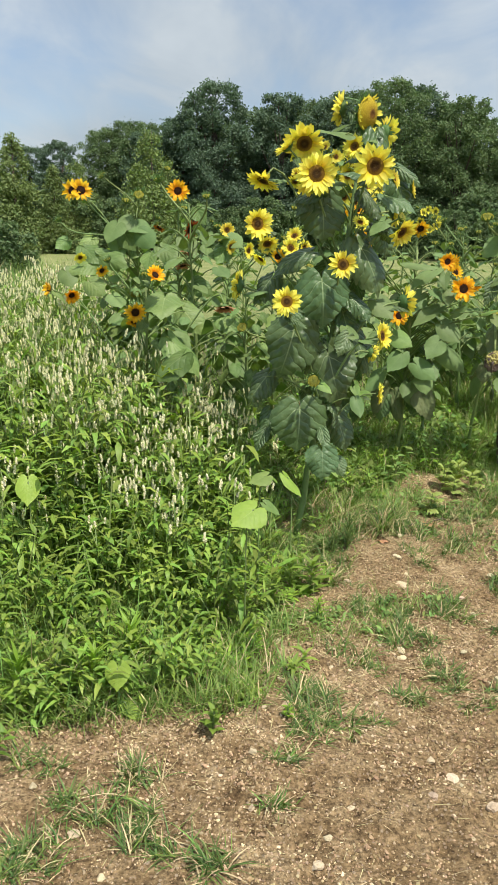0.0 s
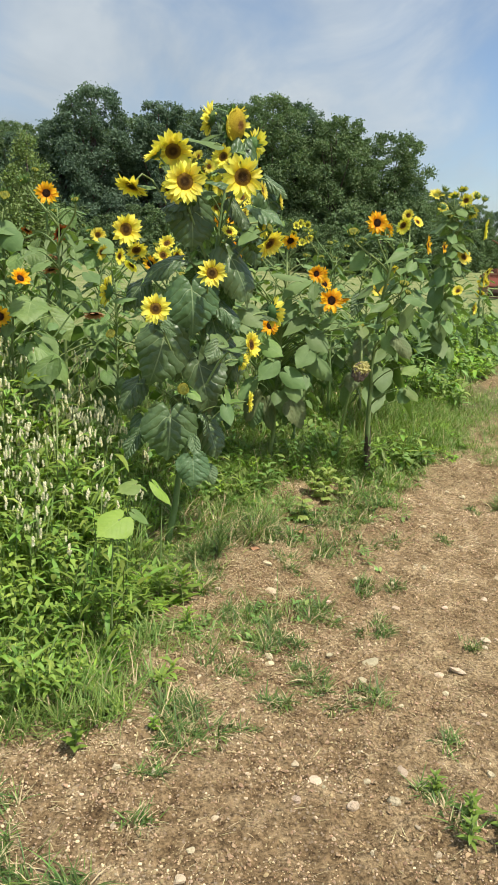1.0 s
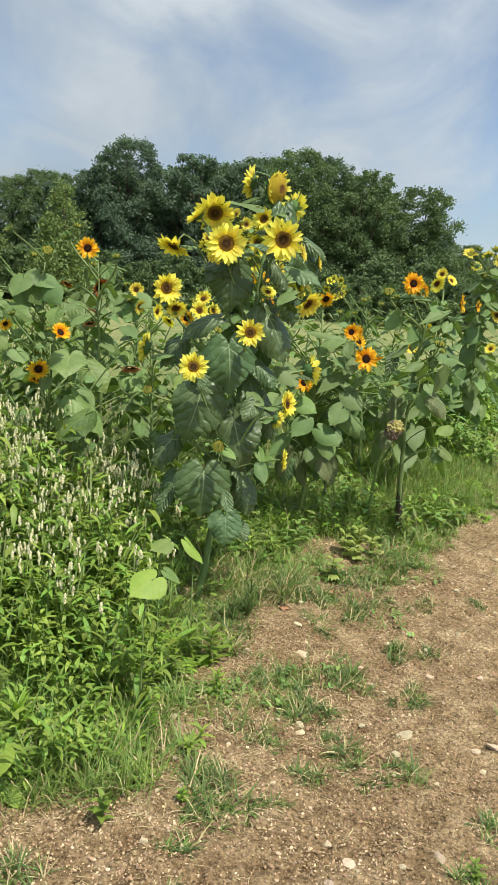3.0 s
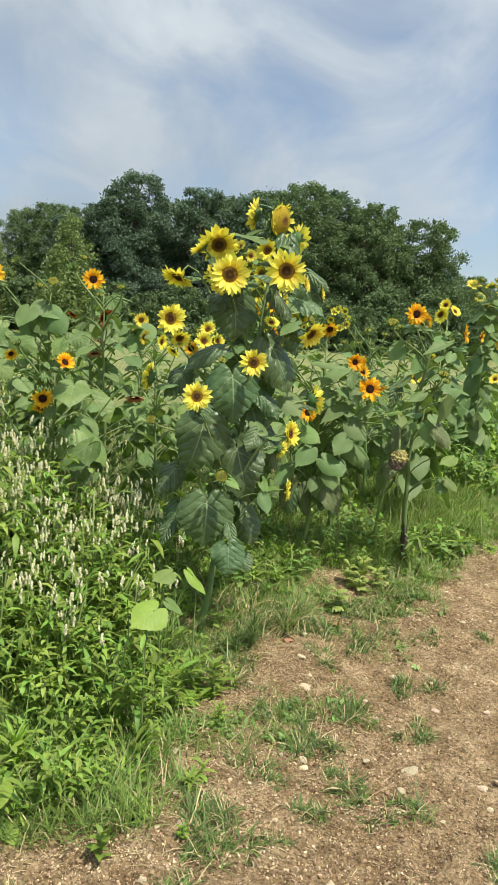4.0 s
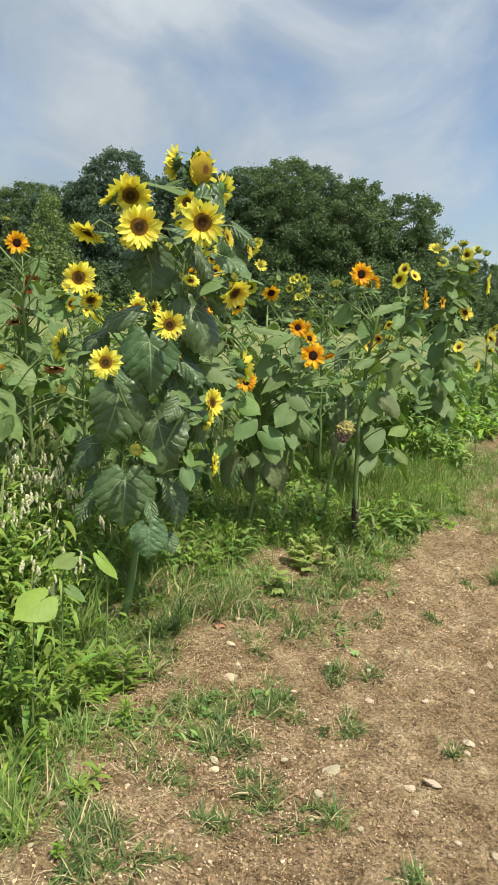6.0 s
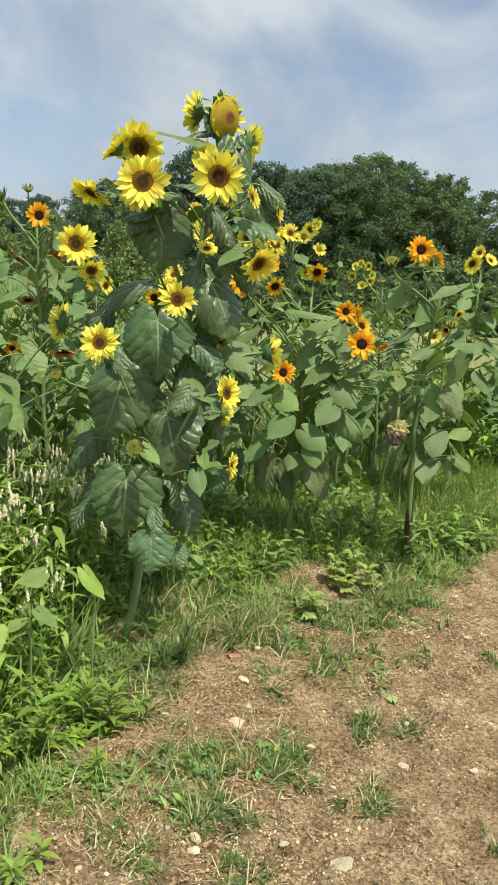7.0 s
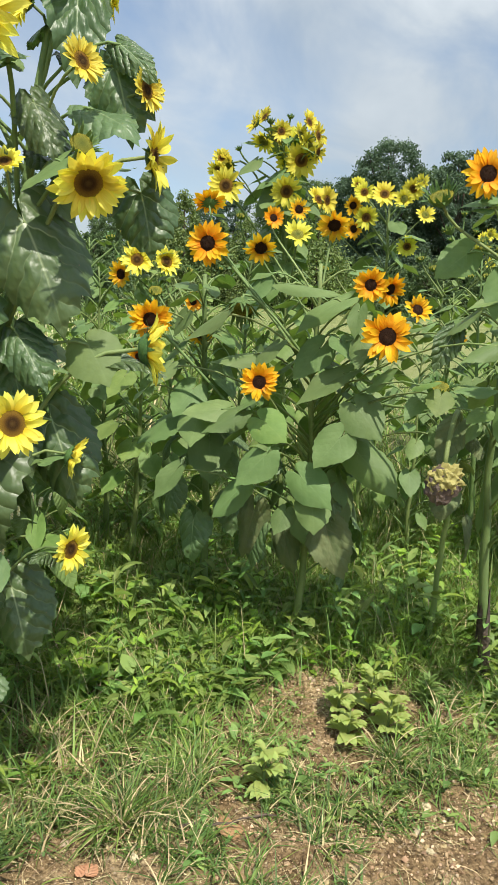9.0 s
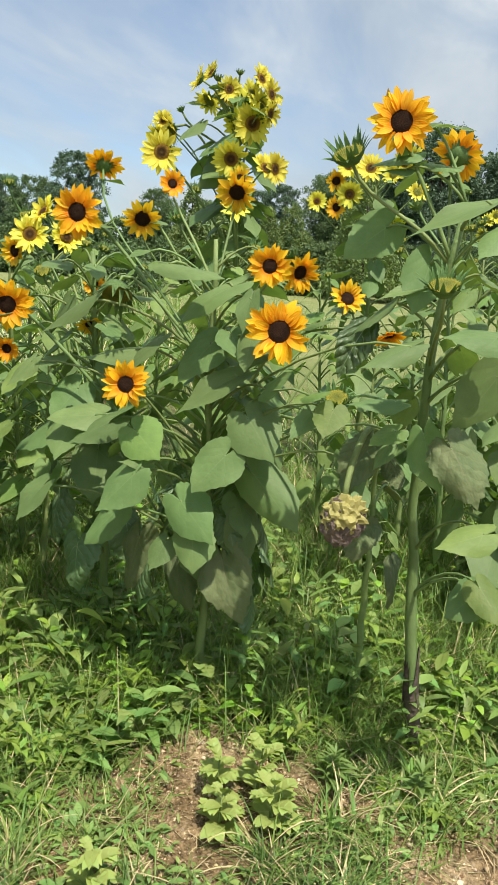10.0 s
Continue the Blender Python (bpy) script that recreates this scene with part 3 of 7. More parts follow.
# ---------------------------------------------------------------- trees of the wood
def leaf_cloud(centres, radii, count, size, seed, squash=0.8):
    """Small leaf sprays over the shells of many overlapping lumps."""
    r = np.random.default_rng(seed)
    w = radii ** 2 / np.sum(radii ** 2)
    k = r.choice(len(centres), count, p=w)
    d = r.normal(size=(count, 3))
    d /= np.linalg.norm(d, axis=1)[:, None]
    d[:, 2] = np.where(d[:, 2] < -0.45, -d[:, 2], d[:, 2])
    rad = radii[k] * (1 - 0.7 * r.random(count) ** 1.6) * (1 + 0.24 * r.normal(size=count))
    P = centres[k] + d * rad[:, None] * np.array([1, 1, squash])
    n = 0.65 * d + 0.75 * r.normal(size=(count, 3)) + np.array([0, 0, 0.30])
    n /= np.linalg.norm(n, axis=1)[:, None]
    a = np.cross(n, r.normal(size=(count, 3)))
    a /= np.linalg.norm(a, axis=1)[:, None]
    b = np.cross(n, a)
    s = size * r.uniform(0.55, 1.35, count)[:, None]
    V = np.stack([P - a * s, P - b * s * 0.55 + n * s * 0.15, P + a * s * 1.1, P + b * s * 0.6 + n * s * 0.15], 1)
    F = (np.array([[0, 1, 2], [0, 2, 3]])[None] + (np.arange(count) * 4)[:, None, None]).reshape(-1, 3)
    return V.reshape(-1, 3), F


def build_tree(kind, label, height, width, low, lumps, count, size, mat, seed, at, category="tree"):
    """A broad-leaved tree: tapered trunk, forking limbs and an uneven crown."""
    r = np.random.default_rng(seed)
    base = Matrix.Translation(at)
    root = place(kind, None, base)
    tagged(root, label, category, "trees of the wood")
    wood = Bag()
    top = np.array([0.3 * r.normal(), 0.3 * r.normal(), height * 0.72])
    wood.add(*tube(bezier((0, 0, -0.3), (0, 0, height * 0.25), top * 0.6, top, 8), np.linspace(height * 0.022, height * 0.006, 8), 8))
    z = low * height + (1 - low) * height * (np.arange(lumps) + r.random(lumps)) / lumps
    rise = (z - low * height) / ((1 - low) * height)
    span = 0.5 * width * np.sqrt(np.clip(1 - (np.abs(rise - 0.36) / 0.68) ** 2.3, 0.05, 1)) * (0.85 + 0.3 * r.random(lumps))
    az = np.arange(lumps) * 2.4 + 0.7 * r.normal(size=lumps)
    dist = span * np.sqrt(r.random(lumps)) * 0.85
    rad = width * r.uniform(0.045, 0.135, lumps) * (1.15 - 0.60 * rise)
    C = np.stack([np.cos(az) * dist, np.sin(az) * dist, np.minimum(z, height - rad * 0.75)], 1)
    for c in C[::max(1, lumps // 18)]:
        s = np.array([0, 0, max(0.18 * height, c[2] * 0.55)])
        wood.add(*tube(bezier(s, s + (c - s) * 0.3 + (0, 0, 0.3), c - (0, 0, 0.6), c, 6), np.linspace(height * 0.009, height * 0.002, 6), 5))
    place("trunk", wood.mesh("trunk", [MAT["bark"]]), base, root)
    crown = Bag()
    crown.add(*leaf_cloud(C, rad, count, size, seed + 1, 1.0))
    place("crown", crown.mesh("crown", [MAT[mat]], False), base, root)
    return root


def build_conifer(label, height, width, seed, at, mat="conifer"):
    """A cedar: pointed, with drooping sprays down to the ground."""
    r = np.random.default_rng(seed)
    base = Matrix.Translation(at)
    root = place("cedar_tree", None, base)
    tagged(root, label, "tree", "trees of the wood")
    wood = Bag()
    wood.add(*tube([(0, 0, -0.2), (0, 0, height * 0.5), (0, 0, height * 0.97)], [height * 0.02, height * 0.012, 0.02], 7))
    place("trunk", wood.mesh("trunk", [MAT["bark"]]), base, root)
    k = 90
    z = height * (0.05 + 0.9 * r.random(k) ** 1.3)
    rad = 0.42 * width * (1 - z / height) ** 0.75 * r.uniform(0.55, 1.0, k)
    az = r.uniform(0, 6.283, k)
    crown = Bag()
    crown.add(*leaf_cloud(np.stack([np.cos(az) * rad, np.sin(az) * rad, z], 1), width * (0.17 - 0.11 * z / height), 16000, 0.105, seed + 3, 1.15))
    place("crown", crown.mesh("crown", [MAT[mat]], False), base, root)
    return root


def ground_at(x, y):
    return (x, y, float(land(x, y)) - 0.15)


def build_wood():
    oaks = [
        build_tree("oak_tree", "tall dark green oak tree with uneven leafy crown", 13.8, 8.8, 0.03, 250, 54000, 0.112, "crown", 21, ground_at(-6.4, 70)),
        build_tree("oak_tree", "broad dark green oak tree in full leaf", 14.3, 10.0, 0.02, 280, 58000, 0.112, "crown_green", 33, ground_at(8.8, 70.5)),
        build_tree("oak_tree", "dark green oak tree with loose airy crown", 13.2, 7.6, 0.04, 210, 46000, 0.112, "crown", 47, ground_at(-0.6, 71)),
        build_tree("maple_tree", "rounded green tree at the edge of the wood", 12.8, 9.0, 0.02, 250, 52000, 0.112, "crown_green", 59, ground_at(14.6, 70)),
    ]
    spots = ((0, 3.4, 73, 0.95), (2, -9.3, 71, 0.86), (0, 11.6, 74, 1.04), (3, 19.8, 71, 0.94), (3, -13.2, 73, 0.80), (1, -17.0, 75, 0.74), (2, -20.5, 72, 0.70),
             (1, 5.6, 75, 0.98), (3, -3.4, 75, 0.98), (1, 17.0, 75, 0.84), (0, -24.5, 76, 0.66), (3, -29.5, 77, 0.64), (1, -36.0, 78, 0.64), (0, -42.2, 72, 0.86),
             (3, -47.0, 72, 0.74), (2, -52.0, 74, 0.74), (1, -58, 76, 0.8), (0, 22.8, 78, 0.72), (3, 25.5, 82, 0.66), (3, -33.0, 72, 0.58), (1, -26.5, 70, 0.52))
    for k, (which, x, y, s) in enumerate(spots):
        copy_thing(oaks[which], Matrix.Translation(ground_at(x, y)) @ pose(0, 0, 0, 0, 0, 71 * k + 20) @ Matrix.Scale(s, 4))
    # the far wood that runs down to the lower edge of the field
    slope = ((0, 40, 108, 0.66), (1, 45, 113, 0.62), (2, 49, 117, 0.62), (3, 53.5, 121, 0.52), (0, 57.5, 126, 0.40), (1, 62, 133, 0.36), (2, 67, 140, 0.38), (3, 73, 150, 0.34), (0, 80, 156, 0.36), (1, 35, 100, 0.66), (3, 31, 92, 0.60), (2, 90, 165, 0.4), (3, -7.8, 73, 0.90), (1, 1.2, 74, 0.92), (0, 14.2, 75, 0.93), (3, -11.2, 74, 0.86), (2, -12.4, 70.5, 0.76), (1, -15.0, 76, 0.80), (3, 6.8, 72, 0.92))
    for k, (which, x, y, s) in enumerate(slope):
        copy_thing(oaks[which], Matrix.Translation(ground_at(x, y)) @ pose(0, 0, 0, 0, 0, 53 * k) @ Matrix.Scale(s, 4))
    bush = build_tree("shrub", "dense green shrub at the foot of the wood", 5.0, 6.2, 0.0, 80, 15000, 0.125, "crown_green", 71, ground_at(14.5, 63), "shrub")
    for k, (x, y, s) in enumerate(((18.6, 63, 1.02), (22.0, 66, 0.85), (10.2, 64, 0.8), (5.5, 65, 0.7), (0.5, 65, 0.7), (-4.5, 65, 0.75), (-16.5, 62, 0.95), (-21, 64, 1.0), (27, 76, 0.9), (33, 86, 0.9),
                                    (12.5, 60, 0.75), (7.8, 62, 0.85), (2.8, 63, 0.85), (-2.0, 63, 0.9), (-7.4, 63, 0.85), (-13.4, 62, 0.8), (16.6, 60, 0.8), (20.8, 61, 0.75), (24.5, 69, 0.9), (-6.6, 18, 0.36), (-8.4, 21, 0.40), (-26.5, 66, 1.1), (-32, 66, 1.1), (-38, 67, 1.2), (-44, 66, 1.1), (-50, 66, 1.2), (39, 97, 0.95), (46, 106, 0.9), (53, 115, 0.9), (60, 124, 0.85), (68, 134, 0.9))):
        copy_thing(bush, Matrix.Translation(ground_at(x, y)) @ pose(0, 0, 0, 0, 0, 97 * k) @ Matrix.Scale(s, 4))
    light = build_conifer("sunlit yellow-green cedar tree before the wood", 9.2, 7.4, 83, ground_at(-10.0, 59), "crown_light")
    copy_thing(light, Matrix.Translation(ground_at(-16.4, 62)) @ pose(0, 0, 0, 0, 0, 120) @ Matrix.Scale(0.78, 4))
    cedar = build_conifer("dull green cedar tree beside the field", 8.6, 5.2, 91, ground_at(-19.6, 57))
    copy_thing(cedar, Matrix.Translation(ground_at(-17.6, 60)) @ pose(0, 0, 0, 0, 0, 100) @ Matrix.Scale(0.78, 4))
    copy_thing(cedar, Matrix.Translation(ground_at(-24.0, 60)) @ pose(0, 0, 0, 0, 0, 200) @ Matrix.Scale(0.95, 4))


build_wood()


# ---------------------------------------------------------------- sunflowers
def petal_mesh(name, mat, seed):
    """One ray petal, a unit long along x, pointed, channelled and a little twisted."""
    r = np.random.default_rng(seed)
    nu, nv = 6, 2
    u = np.linspace(0, 1, nu + 1)
    w = 0.185 * np.sin(np.pi * (0.10 + 0.88 * u) ** 0.85) ** 0.75
    w[-1] = 0.006
    curl, twist, side = r.uniform(-0.22, 0.16), r.uniform(-0.5, 0.5), r.uniform(-0.10, 0.10)
    V, uv = [], []
    for i, s in enumerate(u):
        for j in range(nv + 1):
            v = j / nv * 2 - 1
            y, z = v * w[i], abs(v) * w[i] * 0.35
            c, q = math.cos(twist * s), math.sin(twist * s)
            V.append((s, y * c - z * q + side * s * s, y * q + z * c + curl * s * s + 0.05 * math.sin(3.1 * s)))
            uv.append((s, 0.5 + 0.5 * v))
    return make_mesh(name, V, grid_tris(nu, nv), [mat], None, uv)


PETALS = {key: [petal_mesh("petal", MAT["petal_" + key], 100 + k) for k in range(5)] for key in ("lemon", "pale", "orange", "gold", "red", "wilted", "husk")}


def disc_mesh(mat, dome, florets=190, s=0.045, tall=1.0):
    """The seed disc: a shallow dome set with florets in spirals; unit radius."""
    V, F, uv = [], [], []
    rings, seg = 5, 20
    for i in range(rings + 1):
        rr = i / rings
        for j in range(seg):
            a = 2 * math.pi * j / seg
            V.append((rr * math.cos(a), rr * math.sin(a), dome * (1 - rr * rr) - 0.10 * (1 - min(1.0, rr / 0.45)) ** 2))
            uv.append((rr, j / seg))
    for i in range(rings):
        for j in range(seg):
            a, b = i * seg + j, i * seg + (j + 1) % seg
            F += [(a, a + seg, b + seg), (a, b + seg, b)]
    for k in range(florets):
        rr = math.sqrt((k + 0.5) / florets)
        a = k * 2.39996
        x, y = rr * math.cos(a) * 0.98, rr * math.sin(a) * 0.98
        z = dome * (1 - rr * rr) - 0.10 * (1 - min(1.0, rr / 0.45)) ** 2
        h = tall * (0.05 + 0.09 * rr * rr)
        o = len(V)
        V += [(x - s, y, z), (x, y - s, z), (x + s, y, z), (x, y + s, z), (x * 1.02, y * 1.02, z + h)]
        uv += [(rr, 0)] * 5
        F += [(o, o + 1, o + 4), (o + 1, o + 2, o + 4), (o + 2, o + 3, o + 4), (o + 3, o, o + 4)]
    return make_mesh("flower_head", V, F, [mat], None, uv)


DISCS = {"ripe": disc_mesh(MAT["disc_ripe"], 0.44, 420, 0.028, 0.35), "lemon": disc_mesh(MAT["disc_lemon"], 0.16), "dark": disc_mesh(MAT["disc_dark"], 0.22), "green": disc_mesh(MAT["disc_green"], 0.18)}


def bract_mesh(spread, count, length, seed, cup=0.55):
    """The green back of a head with its pointed bracts; unit disc radius."""
    r = np.random.default_rng(seed)
    bag = Bag()
    prof = ((0.16, -cup), (0.55, -cup * 0.85), (0.92, -cup * 0.35), (1.04, -0.02))
    seg = 16
    V = [(p * math.cos(2 * math.pi * j / seg), p * math.sin(2 * math.pi * j / seg), z) for p, z in prof for j in range(seg)]
    F = [f for i in range(3) for j in range(seg) for f in ((i * seg + j, i * seg + (j + 1) % seg, (i + 1) * seg + (j + 1) % seg), (i * seg + j, (i + 1) * seg + (j + 1) % seg, (i + 1) * seg + j))]
    bag.add(V, F)
    az = np.arange(count) * 2.39996 + 0.2 * r.normal(size=count)
    layer = np.arange(count) / count
    rad = 0.75 + 0.3 * layer
    P = np.stack([np.cos(az) * rad, np.sin(az) * rad, -0.45 * cup + 0.42 * cup * layer], 1)
    bag.add(*ribbons(P, az, spread + 0.25 * r.normal(size=count), r.uniform(-0.3, 0.7, count), length * r.uniform(0.8, 1.2, count), 0.34, 3, "blade", 0.2))
    return bag.mesh("calyx", [MAT["bract"]])


BRACTS = {"ripe": bract_mesh(0.1, 22, 0.34, 4), "open": bract_mesh(0.35, 26, 0.75, 1), "bud": bract_mesh(1.05, 34, 1.15, 2, 0.8), "small": bract_mesh(0.7, 20, 0.8, 3)}

KINDS = {  # petals, disc, disc's share of the radius, petals in the back and front ring
    "lemon": ("lemon", "lemon", 0.42, 24, 19), "ripe": ("lemon", "ripe", 0.76, 22, 0), "pale": ("pale", "lemon", 0.40, 18, 10), "small": ("pale", "green", 0.42, 16, 0),
    "orange": ("orange", "dark", 0.37, 22, 15), "gold": ("gold", "dark", 0.40, 17, 8), "red": ("red", "dark", 0.42, 16, 6), "wilted": ("wilted", "dark", 0.45, 16, 8), "husk": ("husk", "dark", 0.45, 14, 0),
}


def turn_to(normal, spin):
    q = Vector(normal).normalized().to_track_quat("Z", "Y").to_matrix().to_4x4()
    return q @ pose(0, 0, 0, 0, 0, spin)


RINGS = {}


def petal_ring(kind):
    """The petals of a far head, in one mesh; unit radius of the whole head."""
    if kind not in RINGS:
        petal, _, share, back, front = KINDS[kind]
        r = np.random.default_rng(len(RINGS) + 5)
        src = PETALS[petal][0]
        V0 = np.array([v.co for v in src.vertices])
        F0 = grid_tris(6, 2)
        uv0 = np.array([(i // 3 / 6, i % 3 / 2) for i in range(21)])
        V, F, uv = [], [], []
        for k in range(back + front):
            ln = (1 - share * 0.85) * r.uniform(0.85, 1.1) * (1 if k < back else 0.86)
            m = pose(0, 0, 0, 0, 0, 360 * k / back + r.normal() * 5) @ pose(share * 0.85, 0, 0.02 * (k >= back), r.normal() * 10, -r.normal(14, 9), 0) @ Matrix.Diagonal((ln, ln * 1.15, ln, 1))
            mm = np.array(m)
            F.append(F0 + 21 * k)
            V.append(V0 @ mm[:3, :3].T + mm[:3, 3])
            uv.append(uv0)
        RINGS[kind] = make_mesh("petal_ring", np.concatenate(V), np.concatenate(F), [MAT["petal_" + petal]], None, np.concatenate(uv))
    return RINGS[kind]


def leaf_blade(mat, droop, fold, seed, wavy=0.035):
    """A heart-shaped toothed leaf: a unit long along x, about as wide, hung from the origin."""
    r = np.random.default_rng(seed)
    coarse = mat in ("leaf_dark", "leaf_dark_lit", "leaf_dry", "leaf_dead")
    rings, half = (11, 25) if coarse else (6, 21)
    ph = r.uniform(0, 6.3, 5)
    tooth = 0.021 if coarse else 0.009
    turn = np.radians(177) * np.linspace(-1, 1, 2 * half + 1)
    reach = np.interp(np.degrees(np.abs(turn)), [0, 4, 10, 20, 36, 56, 80, 106, 132, 152, 167, 177], [0.87, 0.82, 0.765, 0.71, 0.65, 0.585, 0.52, 0.455, 0.39, 0.315, 0.21, 0.05])
    reach = reach * (1 + 0.035 * np.sin(3 * turn + ph[0]) + 0.022 * np.sin(5 * turn + ph[3]) + 0.012 * r.normal(size=len(turn)))
    V, uv = [(0.0, 0.0, 0.0)], [(0.5, 0.5)]
    bend = 0.12 * math.sin(ph[4])
    for i in range(1, rings + 1):
        p = i / rings
        for j, a in enumerate(turn):
            k = p * (reach[j] + (tooth * (1 if j % 2 else -1) if i == rings and j != half else 0))
            x, y = k * math.cos(a), k * math.sin(a)
            u, w = x / 0.90, abs(y) / 0.46
            z = fold * 0.22 * (0.25 * w + 0.75 * w * w) - droop * u * abs(u) - 0.05 * w * w + wavy * math.sin(5 * u + ph[1]) * y / 0.46
            z += wavy * math.sin(7 * u + ph[2] + 4.6 * y) * p ** 3
            if coarse:
                q = abs((3.6 * (u - 0.43 * w) + 50) % 1.0 - 0.5) * 2
                z += (0.005 * q * (2 - q) + 0.036 * noise.noise(Vector((6 * x, 6 * y, seed)))) * min(1.0, 5 * w) * (1 - 0.3 * p)
                z -= 0.10 * max(0.0, p - 0.72) * (1 + math.sin(4 * a + ph[3]))
            V.append((x, (y + bend * u * u * (1 - 0.5 * w)) * (1 - 0.10 * abs(fold) * w), z))
            uv.append((0.5 + 0.4 * u, 0.5 + 0.4 * y))
    n = 2 * half + 1
    F = [(0, 1 + j, 2 + j) for j in range(n - 1)]
    for i in range(rings - 1):
        for j in range(n - 1):
            o = 1 + i * n + j
            F += [(o, o + n, o + n + 1), (o, o + n + 1, o + 1)]
    return make_mesh("leaf", V, F, [MAT[mat]], None, uv)


HANGING = ((0.20, -0.30, 0.04), (0.30, -0.38, 0.05), (0.34, 0.08, 0.05), (0.20, 0.40, 0.03), (0.12, -0.18, 0.05))
FLAT = ((0.08, -0.10, 0.018), (0.14, -0.22, 0.022), (0.20, 0.10, 0.025), (0.12, 0.34, 0.02), (0.05, 0.06, 0.018))
BLADES = {key: [leaf_blade(key, d, f, 200 + k, w) for k, (d, f, w) in enumerate(HANGING if key in ("leaf_dark", "leaf_dark_lit", "leaf_dry", "leaf_rough") else FLAT)]
          for key in ("leaf_dark", "leaf_dark_lit", "leaf_grey", "leaf_fresh", "leaf_lime", "leaf_dry", "leaf_rough")}


class Sunflower:
    """One sunflower plant: stem, stalked heads with petals, stalked leaves."""

    def __init__(self, base, top, girth, label, leaf, seed, group="sunflowers of the row", bow=(0, 0), stem="stem", taper=0.42):
        self.r = np.random.default_rng(seed)
        self.leaf_kind = leaf
        b, t = np.array([*base, float(relief(*base)) - 0.02]), np.array(top, float)
        mid = b * 0.5 + t * 0.5 + np.array([bow[0], bow[1], 0])
        self.line = bezier(b, b * 0.6 + mid * 0.4 + (0, 0, 0.1), mid * 0.7 + t * 0.3, t, 14)
        self.line[1:-1, :2] += self.r.normal(size=(12, 2)) * girth * 0.25
        self.root = place("sunflower", None, Matrix.Translation(b))
        tagged(self.root, label, "sunflower", group)
        rad = girth * np.linspace(1.0, taper, 14) * (1 + 0.06 * self.r.normal(size=14))
        V, F = tube(self.line, rad, 9)
        self.stem = place("stem", make_mesh("stem", V, F, [MAT[stem]]), Matrix(), self.root)
        self.girth = girth

    def point(self, z):
        return np.array([np.interp(z, self.line[:, 2], self.line[:, k]) for k in range(3)])

    def stalk(self, name, a, b, way_in, r0, r1, parent, rise=0.35):
        d = np.linalg.norm(b - a)
        pts = bezier(a, a + np.array([(b - a)[0] * 0.35, (b - a)[1] * 0.35, rise * d]), b + np.asarray(way_in) * d * 0.35, b, 8)
        V, F = tube(pts, np.linspace(r0, r1, 8), 6)
        return place(name, make_mesh(name, V, F, [MAT["stem"]]), Matrix(), parent)

    def bloom(self, pos, normal, dia, kind, tilt=10, fall=0.28, joined=False, loose=9.0):
        """A head at pos that faces along normal; tilt: how far the petals lean forward, in degrees."""
        petal, disc, share, back, front = KINDS[kind]
        joined = joined or dia < 0.115 or pos[1] > 5.9 or kind in ("red", "wilted")
        n = np.array(Vector(normal).normalized())
        pos = np.array(pos, float)
        m = Matrix.Translation(pos) @ turn_to(normal, float(self.r.uniform(0, 360)))
        rd = 0.5 * dia * share
        hm = m @ Matrix.Scale(rd, 4)
        away = np.linalg.norm((self.point(pos[2]) - pos)[:2])
        foot = self.point(max(self.line[0, 2] + 0.2, min(self.line[-1, 2], pos[2] - max(fall, 1.15 * away))))
        self.stalk("stalk", foot, pos - n * rd * 0.5, -n, 0.0062 if dia > 0.14 else 0.0042, 0.0052 if dia > 0.14 else 0.0034, self.root)
        head = place("flower_head", DISCS[disc], hm, self.root)
        if not joined:
            self.collar(foot, pos, n, dia)
        place("calyx", BRACTS["ripe" if kind == "ripe" else "open" if dia > 0.1 else "small"], hm, head)
        if joined:
            place("petal_ring", petal_ring(kind), m @ Matrix.Scale(0.5 * dia, 4), head)
            return
        for k in range(back + front):
            front_row = k >= back
            ln = 0.5 * dia * (1 - share * 0.88) * self.r.uniform(0.86, 1.12) * (0.84 if front_row else 1.0)
            turn = 360 * (k - back + 0.5) / max(front, 1) if front_row else 360 * k / back
            lean = self.r.normal(tilt + (10 if front_row else 0), loose)
            pm = m @ pose(0, 0, 0, 0, 0, turn + self.r.normal() * 6) @ pose(rd * 0.9, 0, rd * (0.10 if front_row else -0.02), self.r.normal() * 16, -lean, 0)
            place("petal", PETALS[petal][int(self.r.integers(5))], pm @ Matrix.Diagonal((ln, ln * self.r.uniform(1.0, 1.45), ln, 1)), head)

    def collar(self, foot, pos, n, dia):
        """One to three small leaves on the stalk behind a head."""
        for k in range(int(self.r.integers(1, 4))):
            away = 0.35 * dia + 0.05 * k + 0.03 * self.r.random()
            a = pos - n * away * 0.6 + (foot - pos) * min(0.8, away * 0.5 / (np.linalg.norm(foot - pos) + 1e-6))
            d = self.r.normal(size=3) * (1, 1, 0.35) - n * 0.3
            d /= np.linalg.norm(d)
            self.leaf(a, a + d * dia * self.r.uniform(0.45, 0.85), self.r.uniform(0.45, 0.65), (0.2 * self.r.normal(), -0.3, 1), "leaf_grey" if self.leaf_kind == "leaf_dark" and self.r.random() < 0.5 else None, None, 0.0, False)

    def bud(self, pos, normal, dia, fall=0.2):
        n = np.array(Vector(normal).normalized())
        pos = np.array(pos, float)
        m = Matrix.Translation(pos) @ turn_to(normal, float(self.r.uniform(0, 360))) @ Matrix.Scale(0.30 * dia, 4)
        self.stalk("stalk", self.point(pos[2] - fall), pos - n * 0.15 * dia, -n, 0.0055, 0.0045, self.root)
        head = place("flower_bud", DISCS["green"], m, self.root)
        place("calyx", BRACTS["bud"], m, head)

